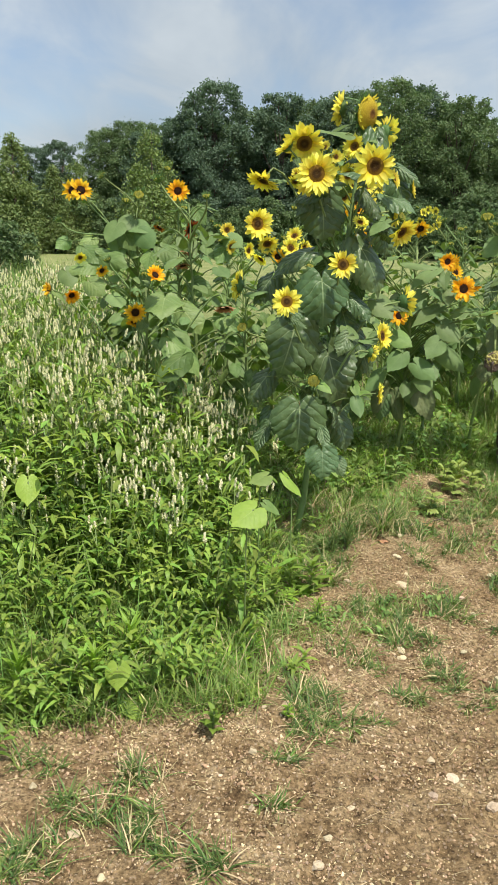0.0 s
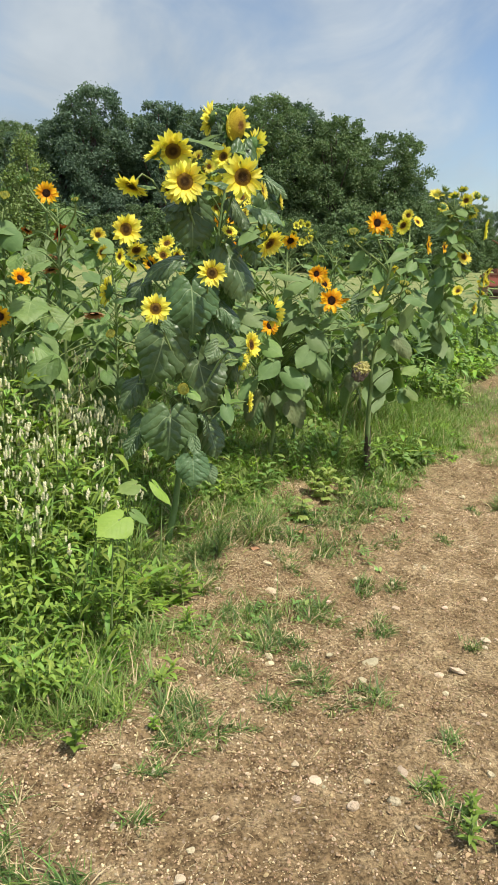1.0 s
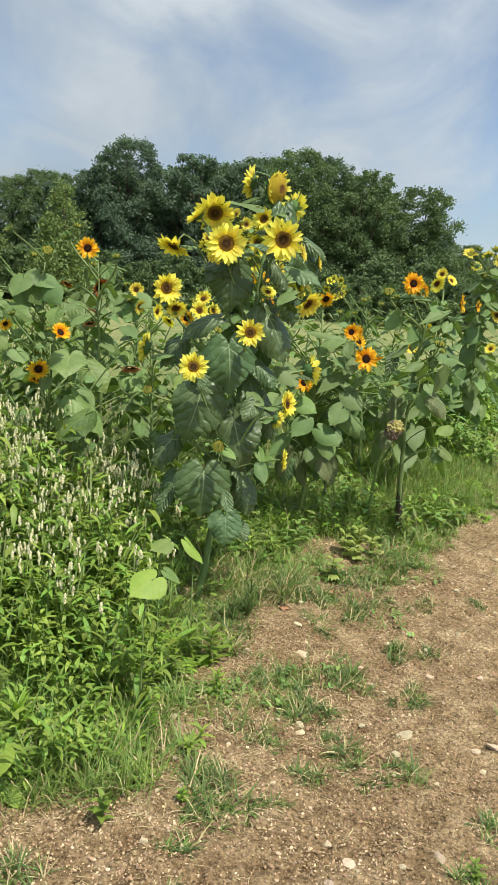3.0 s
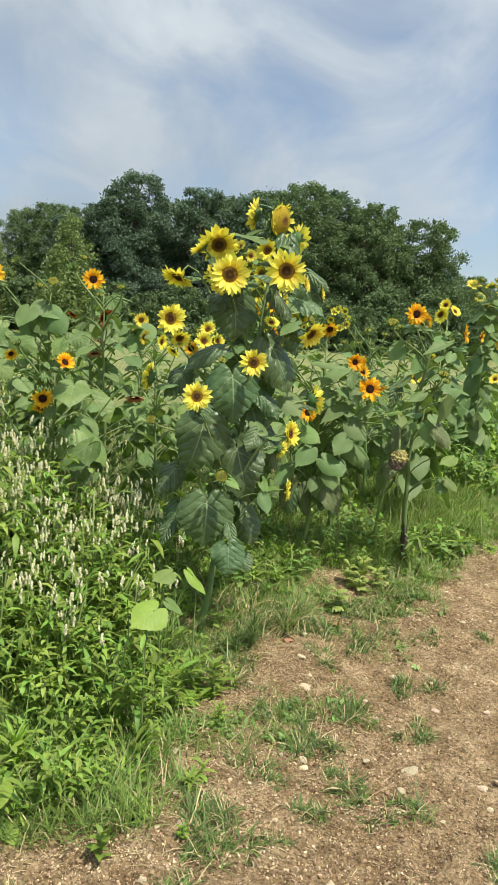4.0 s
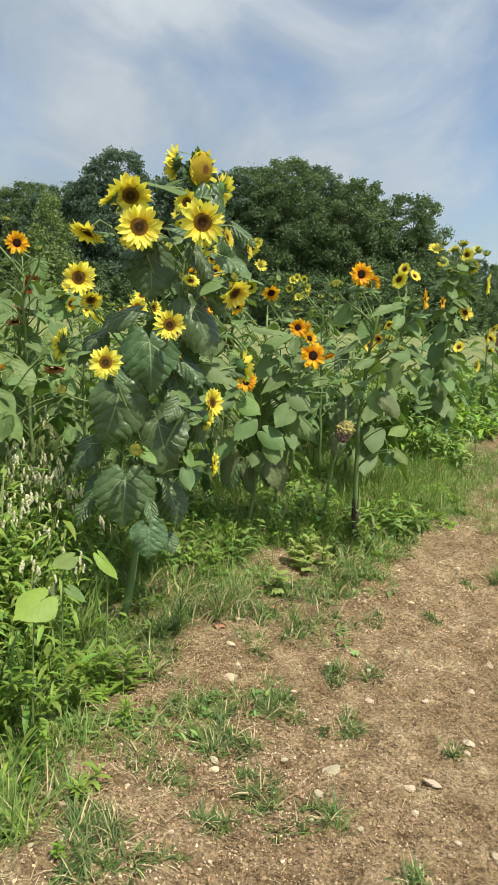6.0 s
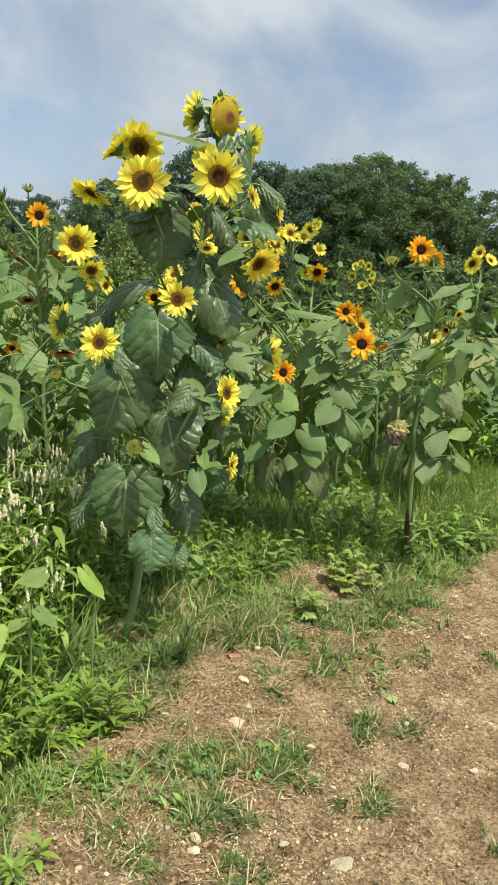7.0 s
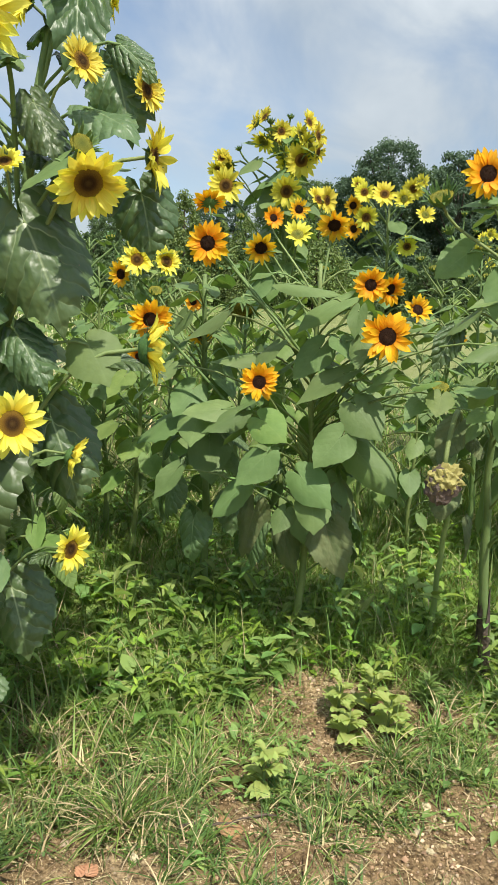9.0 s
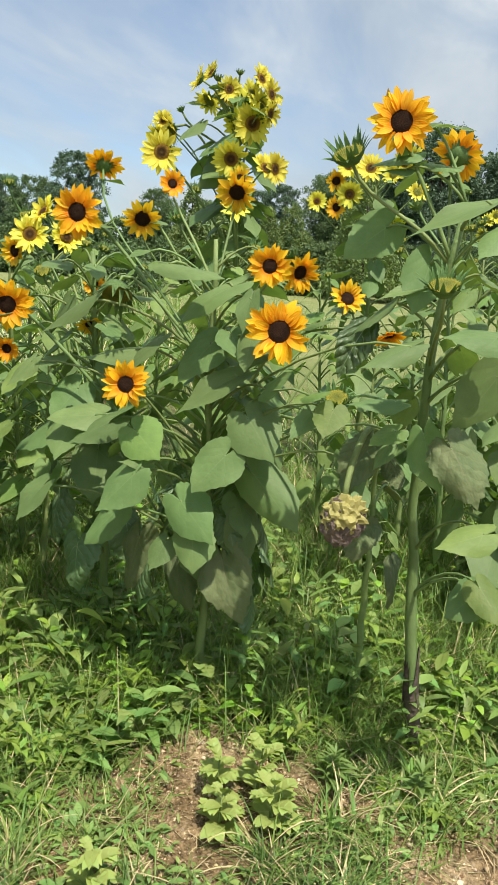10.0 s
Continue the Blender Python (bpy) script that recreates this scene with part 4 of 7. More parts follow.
    def leaf(self, a, b, width=0.85, face=(0, -0.8, 0.6), kind=None, blade=None, fall=0.0, stalked=True):
        """A leaf hung at a with its tip at b; width as a share of its length; face: the way its upper side looks."""
        a, b = np.array(a, float), np.array(b, float)
        x = Vector(b - a)
        size = x.length
        x.normalize()
        z = Vector(face) - x * Vector(face).dot(x)
        z.normalize()
        y = z.cross(x)
        rot = Matrix((x, y, z)).transposed().to_4x4()
        long, wide = (1.06, 0.98) if (kind or self.leaf_kind) in ("leaf_dark", "leaf_dark_lit", "leaf_dry", "leaf_rough") else (0.96, 0.88)
        m = Matrix.Translation(a) @ rot @ Matrix.Diagonal((size * long, size * wide * width, size, 1))
        ob = place("leaf", BLADES[kind or self.leaf_kind][int(self.r.integers(5)) if blade is None else blade], m, self.root)
        if stalked:
            away = np.linalg.norm((self.point(a[2]) - a)[:2])
            foot = self.point(np.clip(a[2] - max(fall + 0.03, 0.5 * away), self.line[0, 2] + 0.05, self.line[-1, 2]))
            V, F = tube(bezier(foot, foot * 0.75 + a * 0.25 + (0, 0, 0.22 * away), foot * 0.25 + a * 0.75 + (0, 0, 0.03 + 0.12 * away), a, 7), np.linspace(0.0050, 0.0033, 7) * min(1.3, 0.6 + size * 2.2), 5)
            place("petiole", make_mesh("petiole", V, F, [MAT["stem"]]), Matrix(), ob)
        return ob

    def leaves(self, count, low, high, size, reach=0.6, hang=55, spread=12, kind=None, avoid=None):
        """Leaves round the stem in a spiral, the lower ones larger and hanging more."""
        for k in range(count):
            s = (k + self.r.random() * 0.7) / count
            z = low + (high - low) * s
            foot = self.point(z)
            az = k * 2.4 + self.r.normal() * 0.35
            if avoid is not None and abs((az - avoid + math.pi) % (2 * math.pi) - math.pi) < 0.7:
                az += 1.6
            out = np.array([math.cos(az), math.sin(az), 0])
            ln = size * self.r.uniform(0.72, 1.12) * (1.0 - 0.45 * s ** 2)
            a = foot + out * ln * reach * self.r.uniform(0.7, 1.2) + np.array([0, 0, 0.10 * ln * self.r.uniform(-0.6, 1.6)])
            dn = radians(self.r.normal(hang * (1.15 - 0.75 * s), spread))
            b = a + (out * math.cos(dn) + np.array([0, 0, -math.sin(dn)])) * ln + self.r.normal(size=3) * 0.12 * ln
            face = out * math.sin(dn) + np.array([0, 0, math.cos(dn)]) + self.r.normal(size=3) * 0.15
            self.leaf(a, b, self.r.uniform(0.78, 0.98), face, kind)


SOUTH = -math.pi / 2


def lemon_sunflower():
    """The big lemon-yellow plant at the corner of the row."""
    p = Sunflower((0.13, 4.02), (0.42, 4.18, 2.24), 0.021, "tall lemon-yellow branching sunflower with large dark green leaves", "leaf_dark", 11, bow=(0.03, -0.03))
    f = (0.12, -1, 0.05)
    p.bloom((0.168, 3.80, 1.94), f, 0.205, "lemon", 12)
    p.bloom((0.11, 4.02, 2.10), (0.1, -0.8, -0.45), 0.21, "lemon", 8)
    p.bloom((0.441, 3.83, 1.98), (0.1, -1, -0.05), 0.215, "lemon", 10)
    p.bloom((0.425, 4.17, 2.262), (0.74, -0.64, -0.12), 0.215, "ripe", 48, 0.06, loose=22.0)
    p.bloom((0.305, 4.27, 2.30), (-0.8, 0.25, 0.1), 0.19, "lemon", 14, 0.1)
    p.bloom((0.52, 4.22, 2.18), (0.72, 0.55, -0.1), 0.19, "lemon", 12)
    p.bloom((0.365, 4.12, 2.10), (-0.5, -0.8, 0.2), 0.13, "lemon", 20)
    p.bloom((-0.09, 4.10, 1.93), (-0.35, -0.35, -0.85), 0.18, "lemon", 5)
    p.bloom((-0.11, 3.96, 1.715), (0.45, -0.85, 0.0), 0.17, "lemon", 18)
    p.bloom((0.047, 3.735, 1.352), (0.05, -1, 0.2), 0.15, "lemon", 8)
    p.bloom((0.314, 3.835, 1.528), (0.1, -1, 0.1), 0.15, "lemon", 10)
    p.bloom((-0.205, 4.15, 1.40), (-0.85, 0.25, 0.1), 0.18, "lemon", 14)
    p.bloom((0.52, 3.82, 1.19), (0.82, -0.6, 0.15), 0.145, "lemon", 16)
    p.bloom((0.50, 4.10, 1.07), (0.7, 0.3, -0.3), 0.12, "lemon", 30)
    p.bloom((0.548, 4.016, 0.865), (0.97, -0.25, 0.0), 0.12, "lemon", 14)
    p.bloom((0.605, 3.971, 1.687), (0.55, -0.6, -0.5), 0.165, "lemon", 16)
    p.bloom((0.60, 4.32, 1.80), (0.98, 0.12, 0.0), 0.18, "pale", 20)
    p.bloom((0.664, 4.165, 1.335), (0.86, 0.42, 0.0), 0.19, "lemon", 32)
    p.bloom((-0.06, 4.02, 1.62), (0.2, -0.7, -0.5), 0.12, "lemon", 25)
    p.bloom((0.40, 3.98, 1.73), (0.2, -0.6, 0.6), 0.09, "lemon", 45)
    p.bloom((0.03, 4.00, 2.08), (-0.5, -0.1, 0.5), 0.15, "lemon", 22)
    p.bloom((0.13, 3.90, 1.90), (0.0, -0.8, -0.6), 0.12, "lemon", 30)
    p.bloom((0.56, 4.02, 1.94), (0.7, -0.3, 0.2), 0.11, "lemon", 35)
    p.bud((0.19, 3.74, 0.97), (0.0, -1, 0.35), 0.10)
    p.bud((0.60, 3.95, 1.76), (0.6, -0.6, 0.4), 0.08)
    p.bud((-0.18, 3.98, 1.20), (-0.3, -0.7, 0.5), 0.09)
    d = (0.05, -0.95, 0.22)
    p.bloom((0.665, 4.12, 1.905), (0.85, -0.2, 0.1), 0.11, "lemon", 40)
    p.leaf((0.205, 4.016, 1.831), (0.249, 3.956, 1.626), 1.15, d, None, 1)
    p.leaf((0.222, 3.967, 1.442), (0.254, 3.907, 1.191), 1.1, d, None, 0)
    p.leaf((0.089, 3.957, 1.190), (0.026, 3.897, 0.926), 1.05, (-0.1, -0.9, 0.45), None, 1)
    p.leaf((0.273, 4.000, 1.063), (0.352, 3.940, 0.783), 0.92, d, None, 4)
    p.leaf((0.132, 3.931, 0.789), (0.138, 3.871, 0.547), 1.22, d, None, 0)
    p.leaf((0.334, 4.100, 0.709), (0.435, 4.040, 0.539), 0.95, (0.3, -0.85, 0.4), None, 1)
    p.leaf((0.254, 3.854, 0.577), (0.277, 3.794, 0.435), 1.2, d, "leaf_dark_lit", 1)
    p.leaf((0.414, 4.036, 1.608), (0.576, 3.976, 1.386), 0.85, (0.3, -0.8, 0.5), None, 1)
    p.leaf((0.363, 3.959, 1.162), (0.315, 3.899, 1.070), 0.85, d, "leaf_dark_lit", 4)
    p.leaf((0.178, 4.010, 1.890), (0.068, 3.950, 1.764), 0.85, (-0.4, -0.8, 0.3), None, 0)
    p.leaf((0.343, 3.980, 0.501), (0.381, 3.920, 0.432), 0.9, d, "leaf_dark_lit", 0)
    p.leaf((0.078, 3.980, 1.311), (0.086, 3.920, 1.216), 1.05, (-0.1, -0.8, 0.5), "leaf_dark_lit", 0)
    p.leaf((0.518, 4.010, 1.736), (0.433, 3.950, 1.660), 0.75, (-0.2, -0.6, 0.7), "leaf_grey", 4)
    p.leaf((0.389, 4.050, 1.351), (0.506, 3.990, 1.259), 0.8, (0.3, -0.8, 0.5), None, 1)
    p.leaf((0.139, 4.050, 1.576), (-0.054, 3.980, 1.513), 0.6, (-0.2, -0.6, 0.75), None, 2)
    p.leaf((0.255, 3.910, 0.671), (0.277, 3.850, 0.580), 0.6, d, "leaf_dark_lit", 3)
    p.leaf((0.420, 3.890, 0.848), (0.452, 3.830, 0.757), 0.75, (0.2, -0.8, 0.5), "leaf_grey", 0)
    p.leaf((-0.050, 4.010, 0.648), (-0.117, 3.950, 0.538), 0.6, (-0.4, -0.8, 0.4), None, 3)
    p.leaf((-0.050, 4.080, 0.929), (-0.159, 4.020, 0.791), 0.8, (-0.4, -0.8, 0.3), None, 1)
    p.leaf((0.313, 4.080, 2.151), (0.129, 4.010, 2.172), 0.42, (0.0, -0.5, 0.9), "leaf_grey", 4)
    p.leaf((0.380, 4.250, 2.340), (0.296, 4.180, 2.349), 0.6, (0.0, -0.4, 0.9), "leaf_grey", 4)
    p.leaf((0.233, 3.980, 1.928), (0.346, 3.910, 1.903), 0.55, (0.0, -0.5, 0.9), "leaf_grey", 0)
    p.leaf((0.427, 4.050, 1.867), (0.531, 3.990, 1.753), 0.7, (0.3, -0.7, 0.6), None, 1)
    p.leaf((0.527, 4.130, 1.338), (0.630, 4.070, 1.243), 1.0, (0.2, -0.8, 0.5), "leaf_grey", 0)
    p.leaf((0.172, 3.810, 0.983), (0.162, 3.750, 0.974), 0.5, (0.0, -0.6, 0.7), "leaf_fresh", 3)
    p.leaf((0.216, 3.830, 0.955), (0.303, 3.770, 0.897), 0.6, (0.2, -0.6, 0.7), "leaf_fresh", 0)
    p.leaf((0.448, 4.080, 0.855), (0.527, 4.010, 0.856), 0.8, (0.1, -0.5, 0.8), "leaf_fresh", 4)
    p.leaf((0.421, 4.080, 0.895), (0.444, 4.020, 0.821), 0.6, d, "leaf_fresh", 3)
    p.leaf((0.334, 4.110, 1.304), (0.386, 4.050, 1.148), 0.8, (0.2, -0.8, 0.4), None, 3)
    p.leaf((-0.039, 4.130, 1.442), (-0.142, 4.070, 1.312), 0.8, (-0.3, -0.7, 0.5), None, 1)
    p.leaf((0.420, 4.150, 1.141), (0.547, 4.090, 0.947), 0.8, (0.3, -0.8, 0.3), None, 1)
    p.leaf((-0.022, 4.080, 0.725), (-0.063, 4.020, 0.583), 0.8, (-0.3, -0.8, 0.3), None, 2)
    p.leaf((0.60, 4.12, 2.00), (0.715, 4.06, 1.925), 0.55, (-0.3, -0.7, 0.7), None, 0)
    p.leaf((0.58, 4.14, 1.96), (0.66, 4.08, 1.80), 0.9, (0.2, -0.9, 0.3), None, 1)
    p.leaf((0.55, 4.10, 1.86), (0.70, 4.02, 1.80), 0.75, (0.1, -0.5, 0.85), "leaf_dark_lit", 4)
    p.leaf((0.55, 4.36, 1.72), (0.62, 4.32, 1.56), 1.0, (0.3, -0.9, 0.3), None, 1)
    p.leaf((0.476, 4.157, 2.140), (0.518, 4.052, 1.910), 0.6, (0.5, -0.8, 0.3), None, 3)
    p.leaves(15, 0.75, 1.95, 0.19, 0.6, 60, avoid=SOUTH)
    p.leaves(10, 1.0, 1.9, 0.14, 1.1, 45, kind="leaf_grey", avoid=SOUTH)


def orange_sunflower():
    """The many-headed orange plant behind it."""
    p = Sunflower((0.86, 5.28), (0.88, 5.14, 1.60), 0.016, "bushy orange sunflower with dark centres and grey-green heart-shaped leaves", "leaf_grey", 22)
    p.bloom((0.752, 4.885, 1.201), (0.25, -1, 0.15), 0.135, "orange", 8)
    p.bloom((1.149, 4.94, 1.372), (0.2, -1, 0.1), 0.17, "orange", 8)
    p.bloom((1.065, 5.08, 1.534), (0.2, -1, 0.0), 0.12, "orange", 14)
    p.bloom((1.12, 5.18, 1.525), (0.75, -0.65, -0.3), 0.12, "orange", 18)
    p.bloom((0.506, 5.02, 1.647), (0.2, -1, -0.05), 0.155, "orange", 8)
    p.bloom((0.679, 5.08, 1.641), (0.25, -0.8, -0.5), 0.12, "gold", 10)
    p.bloom((0.903, 5.22, 1.737), (0.15, -0.8, -0.5), 0.125, "gold", 10)
    p.bloom((0.66, 5.30, 1.765), (0.5, -0.8, 0.15), 0.09, "orange", 22)
    p.bloom((0.39, 5.35, 1.82), (-0.2, 0.5, 0.75), 0.13, "orange", 12)
    p.bloom((0.34, 4.93, 1.38), (0.5, -0.8, -0.1), 0.15, "orange", 14)
    p.bloom((0.40, 5.28, 1.32), (0.3, -0.4, -0.6), 0.10, "gold", 20)
    p.bloom((0.25, 5.05, 1.24), (0.3, -0.9, -0.2), 0.09, "orange", 25)
    p.bloom((1.20, 5.45, 1.46), (0.4, -0.7, 0.4), 0.12, "gold", 30)
    p.bloom((1.34, 5.45, 1.36), (0.3, -0.3, -0.7), 0.11, "orange", 20)
    p.bloom((0.296, 5.47, 1.444), (0.4, -0.85, 0.1), 0.09, "orange", 22)
    p.bud((0.63, 5.03, 1.43), (0.1, -0.4, -0.8), 0.16)
    p.bud((1.33, 4.86, 1.235), (0.1, -0.5, 0.7), 0.09)
    p.leaf((0.751, 4.947, 1.067), (0.876, 4.887, 1.007), 0.95, (0.1, -0.85, 0.5), "leaf_fresh", 0)
    p.leaf((0.783, 4.889, 0.956), (0.681, 4.829, 0.833), 0.85, (-0.1, -0.8, 0.6), None, 0)
    p.leaf((1.021, 4.951, 1.031), (0.934, 4.891, 0.916), 0.95, (0.1, -0.85, 0.5), None, 4)
    p.leaf((1.064, 4.995, 1.132), (1.181, 4.935, 1.027), 1.0, (0.1, -0.85, 0.5), None, 0)
    p.leaf((1.336, 4.806, 1.212), (1.328, 4.746, 1.148), 1.05, (0.1, -0.85, 0.5), "leaf_fresh", 4)
    p.leaf((1.008, 5.040, 1.235), (0.806, 4.970, 1.118), 0.46, (0, -0.6, 0.8), None, 3)
    p.leaf((0.909, 5.080, 1.312), (0.816, 5.020, 1.187), 0.85, (-0.2, -0.9, 0.4), None, 4)
    p.leaf((0.581, 5.020, 1.079), (0.432, 4.950, 1.065), 0.7, (0, -0.7, 0.75), None, 4)
    p.leaf((0.653, 5.000, 1.074), (0.516, 4.930, 0.993), 0.62, (0, -0.7, 0.75), None, 0)
    p.leaf((0.900, 4.950, 0.886), (1.044, 4.890, 0.790), 0.8, (0.2, -0.9, 0.2), None, 0)
    p.leaf((0.939, 4.950, 0.805), (0.983, 4.890, 0.687), 1.0, (0.1, -0.9, 0.15), None, 1)
    p.leaf((0.845, 4.980, 0.746), (0.819, 4.920, 0.663), 0.85, (-0.1, -0.9, 0.2), None, 0)
    p.leaf((0.965, 5.130, 0.669), (1.044, 5.070, 0.470), 0.75, (0.1, -0.95, 0.15), "leaf_dry", 3)
    p.leaf((0.817, 4.980, 1.521), (1.035, 4.910, 1.505), 0.42, (0, -0.35, 0.9), None, 0)
    p.leaf((0.974, 5.050, 1.474), (0.791, 4.980, 1.379), 0.5, (0.1, -0.3, 0.6), None, 2)
    p.leaf((0.580, 4.950, 1.407), (0.426, 4.890, 1.292), 0.35, (0, -0.4, 0.9), None, 0)
    p.leaf((1.043, 5.010, 1.446), (1.031, 4.950, 1.344), 0.62, (-0.2, -0.9, 0.3), None, 3)
    p.leaf((1.062, 4.980, 1.346), (1.064, 4.920, 1.251), 0.75, (-0.1, -0.9, 0.3), None, 4)
    p.leaf((1.483, 4.910, 1.367), (1.359, 4.840, 1.306), 0.5, (0.1, -0.5, 0.8), None, 0)
    p.leaf((1.345, 5.010, 1.387), (1.292, 4.950, 1.270), 0.65, (0.2, -0.8, 0.4), "leaf_dark", 3)
    p.leaf((1.463, 4.890, 1.237), (1.342, 4.820, 1.231), 0.42, (0, -0.5, 0.85), None, 0)
    p.leaf((1.269, 4.870, 1.188), (1.227, 4.810, 1.119), 0.65, (0.1, -0.85, 0.5), None, 4)
    p.leaf((1.270, 4.830, 1.238), (1.345, 4.760, 1.267), 0.55, (0, -0.5, 0.8), "leaf_fresh", 0)
    p.leaf((1.468, 4.930, 1.160), (1.406, 4.860, 1.128), 0.75, (0, -0.6, 0.8), "leaf_fresh", 4)
    p.leaf((1.334, 5.010, 1.059), (1.414, 4.950, 0.968), 0.55, (0.2, -0.85, 0.3), None, 1)
    p.leaf((1.074, 5.050, 0.965), (1.263, 4.990, 0.823), 0.62, (0.2, -0.9, 0.2), None, 1)
    p.leaf((0.433, 4.980, 0.848), (0.344, 4.920, 0.732), 0.65, (-0.2, -0.8, 0.5), None, 3)
    p.leaf((0.409, 4.950, 1.224), (0.348, 4.890, 1.141), 0.6, (0, -0.6, 0.8), None, 0)
    p.leaf((0.802, 4.930, 0.985), (0.736, 4.860, 0.997), 0.5, (0, -0.6, 0.8), None, 0)
    p.leaf((0.667, 5.010, 0.804), (0.564, 4.950, 0.672), 0.6, (-0.2, -0.9, 0.2), None, 1)
    p.leaf((1.190, 5.080, 1.390), (1.281, 5.010, 1.421), 0.5, (0, -0.4, 0.9), None, 0)
    p.leaf((0.673, 5.080, 1.274), (0.491, 5.010, 1.244), 0.5, (0, -0.4, 0.8), None, 0)
    p.leaf((1.111, 4.980, 1.218), (1.200, 4.920, 1.291), 0.6, (0.1, -0.7, 0.7), None, 0)
    p.leaves(18, 0.75, 1.45, 0.18, 0.9, 58, avoid=SOUTH)
    p.leaves(7, 0.60, 0.85, 0.16, 0.8, 62)
    p.leaves(16, 0.50, 0.95, 0.17, 1.3, 66, kind="leaf_dark_lit", avoid=SOUTH)
    p.leaf((0.70, 5.10, 0.70), (0.66, 5.06, 0.50), 0.6, (-0.1, -0.95, 0.1), "leaf_dry", 1)
    p.leaf((0.80, 5.16, 0.64), (0.85, 5.12, 0.44), 0.5, (0.1, -0.95, 0.1), "leaf_dry", 2)
    p.leaves(22, 0.90, 1.6, 0.17, 1.5, 45, avoid=SOUTH)
    # a second stem of the same plant group, further left
    q = Sunflower((0.42, 5.42), (0.42, 5.25, 1.55), 0.018, "orange sunflower plant with drooping heads and grey-green leaves", "leaf_grey", 23)
    q.bloom((0.065, 5.42, 1.60), (0.3, -0.9, 0.2), 0.14, "lemon", 12)
    q.bloom((0.09, 5.46, 1.68), (-0.3, -0.7, 0.5), 0.13, "lemon", 20)
    q.bloom((0.16, 5.50, 1.60), (0.6, -0.6, 0.2), 0.13, "lemon", 25)
    q.bloom((-0.02, 5.45, 1.54), (-0.2, -0.9, -0.1), 0.12, "gold", 20)
    q.bud((0.20, 5.30, 1.48), (0.2, -0.5, 0.6), 0.09)
    q.leaves(20, 0.85, 1.55, 0.17, 0.9, 50)
    q.leaves(14, 0.5, 0.95, 0.16, 1.1, 62, kind="leaf_dark_lit")
    q.leaves(18, 0.95, 1.6, 0.16, 1.6, 40)


def stout_sunflower():
    """The plant with the thick bare stem beside the path."""
    p = Sunflower((1.585, 5.27), (1.56, 5.02, 1.70), 0.020, "orange sunflower with thick bare stem and drooping grey-green leaves", "leaf_grey", 31, bow=(-0.16, -0.02))
    V, F = tube([p.point(z) for z in (0.10, 0.22, 0.33, 0.44)], [0.0235, 0.022, 0.021, 0.0195], 14, False)
    V[-14:, 2] += p.r.normal(size=14) * 0.07
    V[-28:-14, 2] += p.r.normal(size=14) * 0.02
    V[:, :2] += p.r.normal(size=(len(V), 2)) * 0.0016
    place("dead_bark", make_mesh("dead_bark", V, F, [MAT["bark"]]), Matrix(), p.root, "dark rotted skin low on the stem")
    p.bloom((1.403, 4.93, 1.867), (0.15, -1, 0.05), 0.15, "orange", 6, 0.3)
    p.bloom((1.515, 5.14, 1.83), (0.1, 0.75, 0.35), 0.13, "orange", 8, 0.3)
    p.bud((1.27, 5.00, 1.81), (-0.2, -0.5, 0.7), 0.13, 0.25)
    p.bud((1.56, 4.75, 1.51), (0.0, -0.4, 0.8), 0.11)
    p.leaf((1.537, 4.930, 1.148), (1.587, 4.870, 1.003), 0.72, (-0.5, -0.8, 0.4), None, 3)
    p.leaf((1.606, 4.880, 1.143), (1.700, 4.820, 1.035), 0.82, (0.1, -0.9, 0.4), "leaf_dry", 1)
    p.leaf((1.703, 4.830, 0.969), (1.589, 4.760, 0.933), 0.68, (0, -0.65, 0.8), "leaf_fresh", 0)
    p.leaf((1.676, 4.830, 1.407), (1.547, 4.760, 1.408), 0.62, (0.1, -0.6, 0.8), None, 0)
    p.leaf((1.622, 4.930, 1.693), (1.404, 4.860, 1.618), 0.32, (0, -0.5, 0.85), None, 3)
    p.leaf((1.365, 5.080, 1.647), (1.257, 5.020, 1.551), 0.85, (0.2, -0.5, 0.2), None, 4)
    p.leaf((1.483, 5.030, 1.505), (1.344, 4.960, 1.474), 0.28, (0, -0.4, 0.9), None, 3)
    p.leaf((1.683, 4.950, 1.314), (1.590, 4.890, 1.155), 0.85, (0.3, -0.5, -0.2), None, 4)
    p.leaf((1.487, 5.050, 1.563), (1.465, 4.990, 1.420), 0.85, (0.2, -0.6, -0.1), None, 4)
    p.leaf((1.653, 4.910, 1.629), (1.608, 4.850, 1.564), 0.8, (0.1, -0.6, 0.8), None, 0)
    p.leaf((1.464, 5.010, 1.871), (1.583, 4.940, 1.864), 0.3, (0, -0.3, 0.9), "leaf_fresh", 3)
    p.leaf((1.448, 4.980, 1.113), (1.416, 4.920, 1.048), 0.5, (-0.1, -0.7, 0.6), None, 0)
    p.leaf((1.599, 4.880, 1.498), (1.574, 4.820, 1.447), 0.6, (0, -0.6, 0.7), "leaf_fresh", 0)
    p.leaf((1.703, 4.930, 0.793), (1.632, 4.870, 0.714), 0.9, (0, -0.8, 0.4), None, 1)
    p.leaf((1.708, 4.910, 0.813), (1.790, 4.850, 0.744), 0.8, (0.2, -0.7, 0.6), "leaf_fresh", 1)
    p.leaf((1.412, 5.010, 1.777), (1.345, 4.940, 1.765), 0.5, (0, -0.4, 0.9), None, 0)
    p.leaf((1.474, 5.030, 1.794), (1.559, 4.960, 1.772), 0.5, (0, -0.4, 0.9), None, 0)
    p.leaves(7, 1.10, 1.65, 0.15, 0.9, 50, avoid=SOUTH)
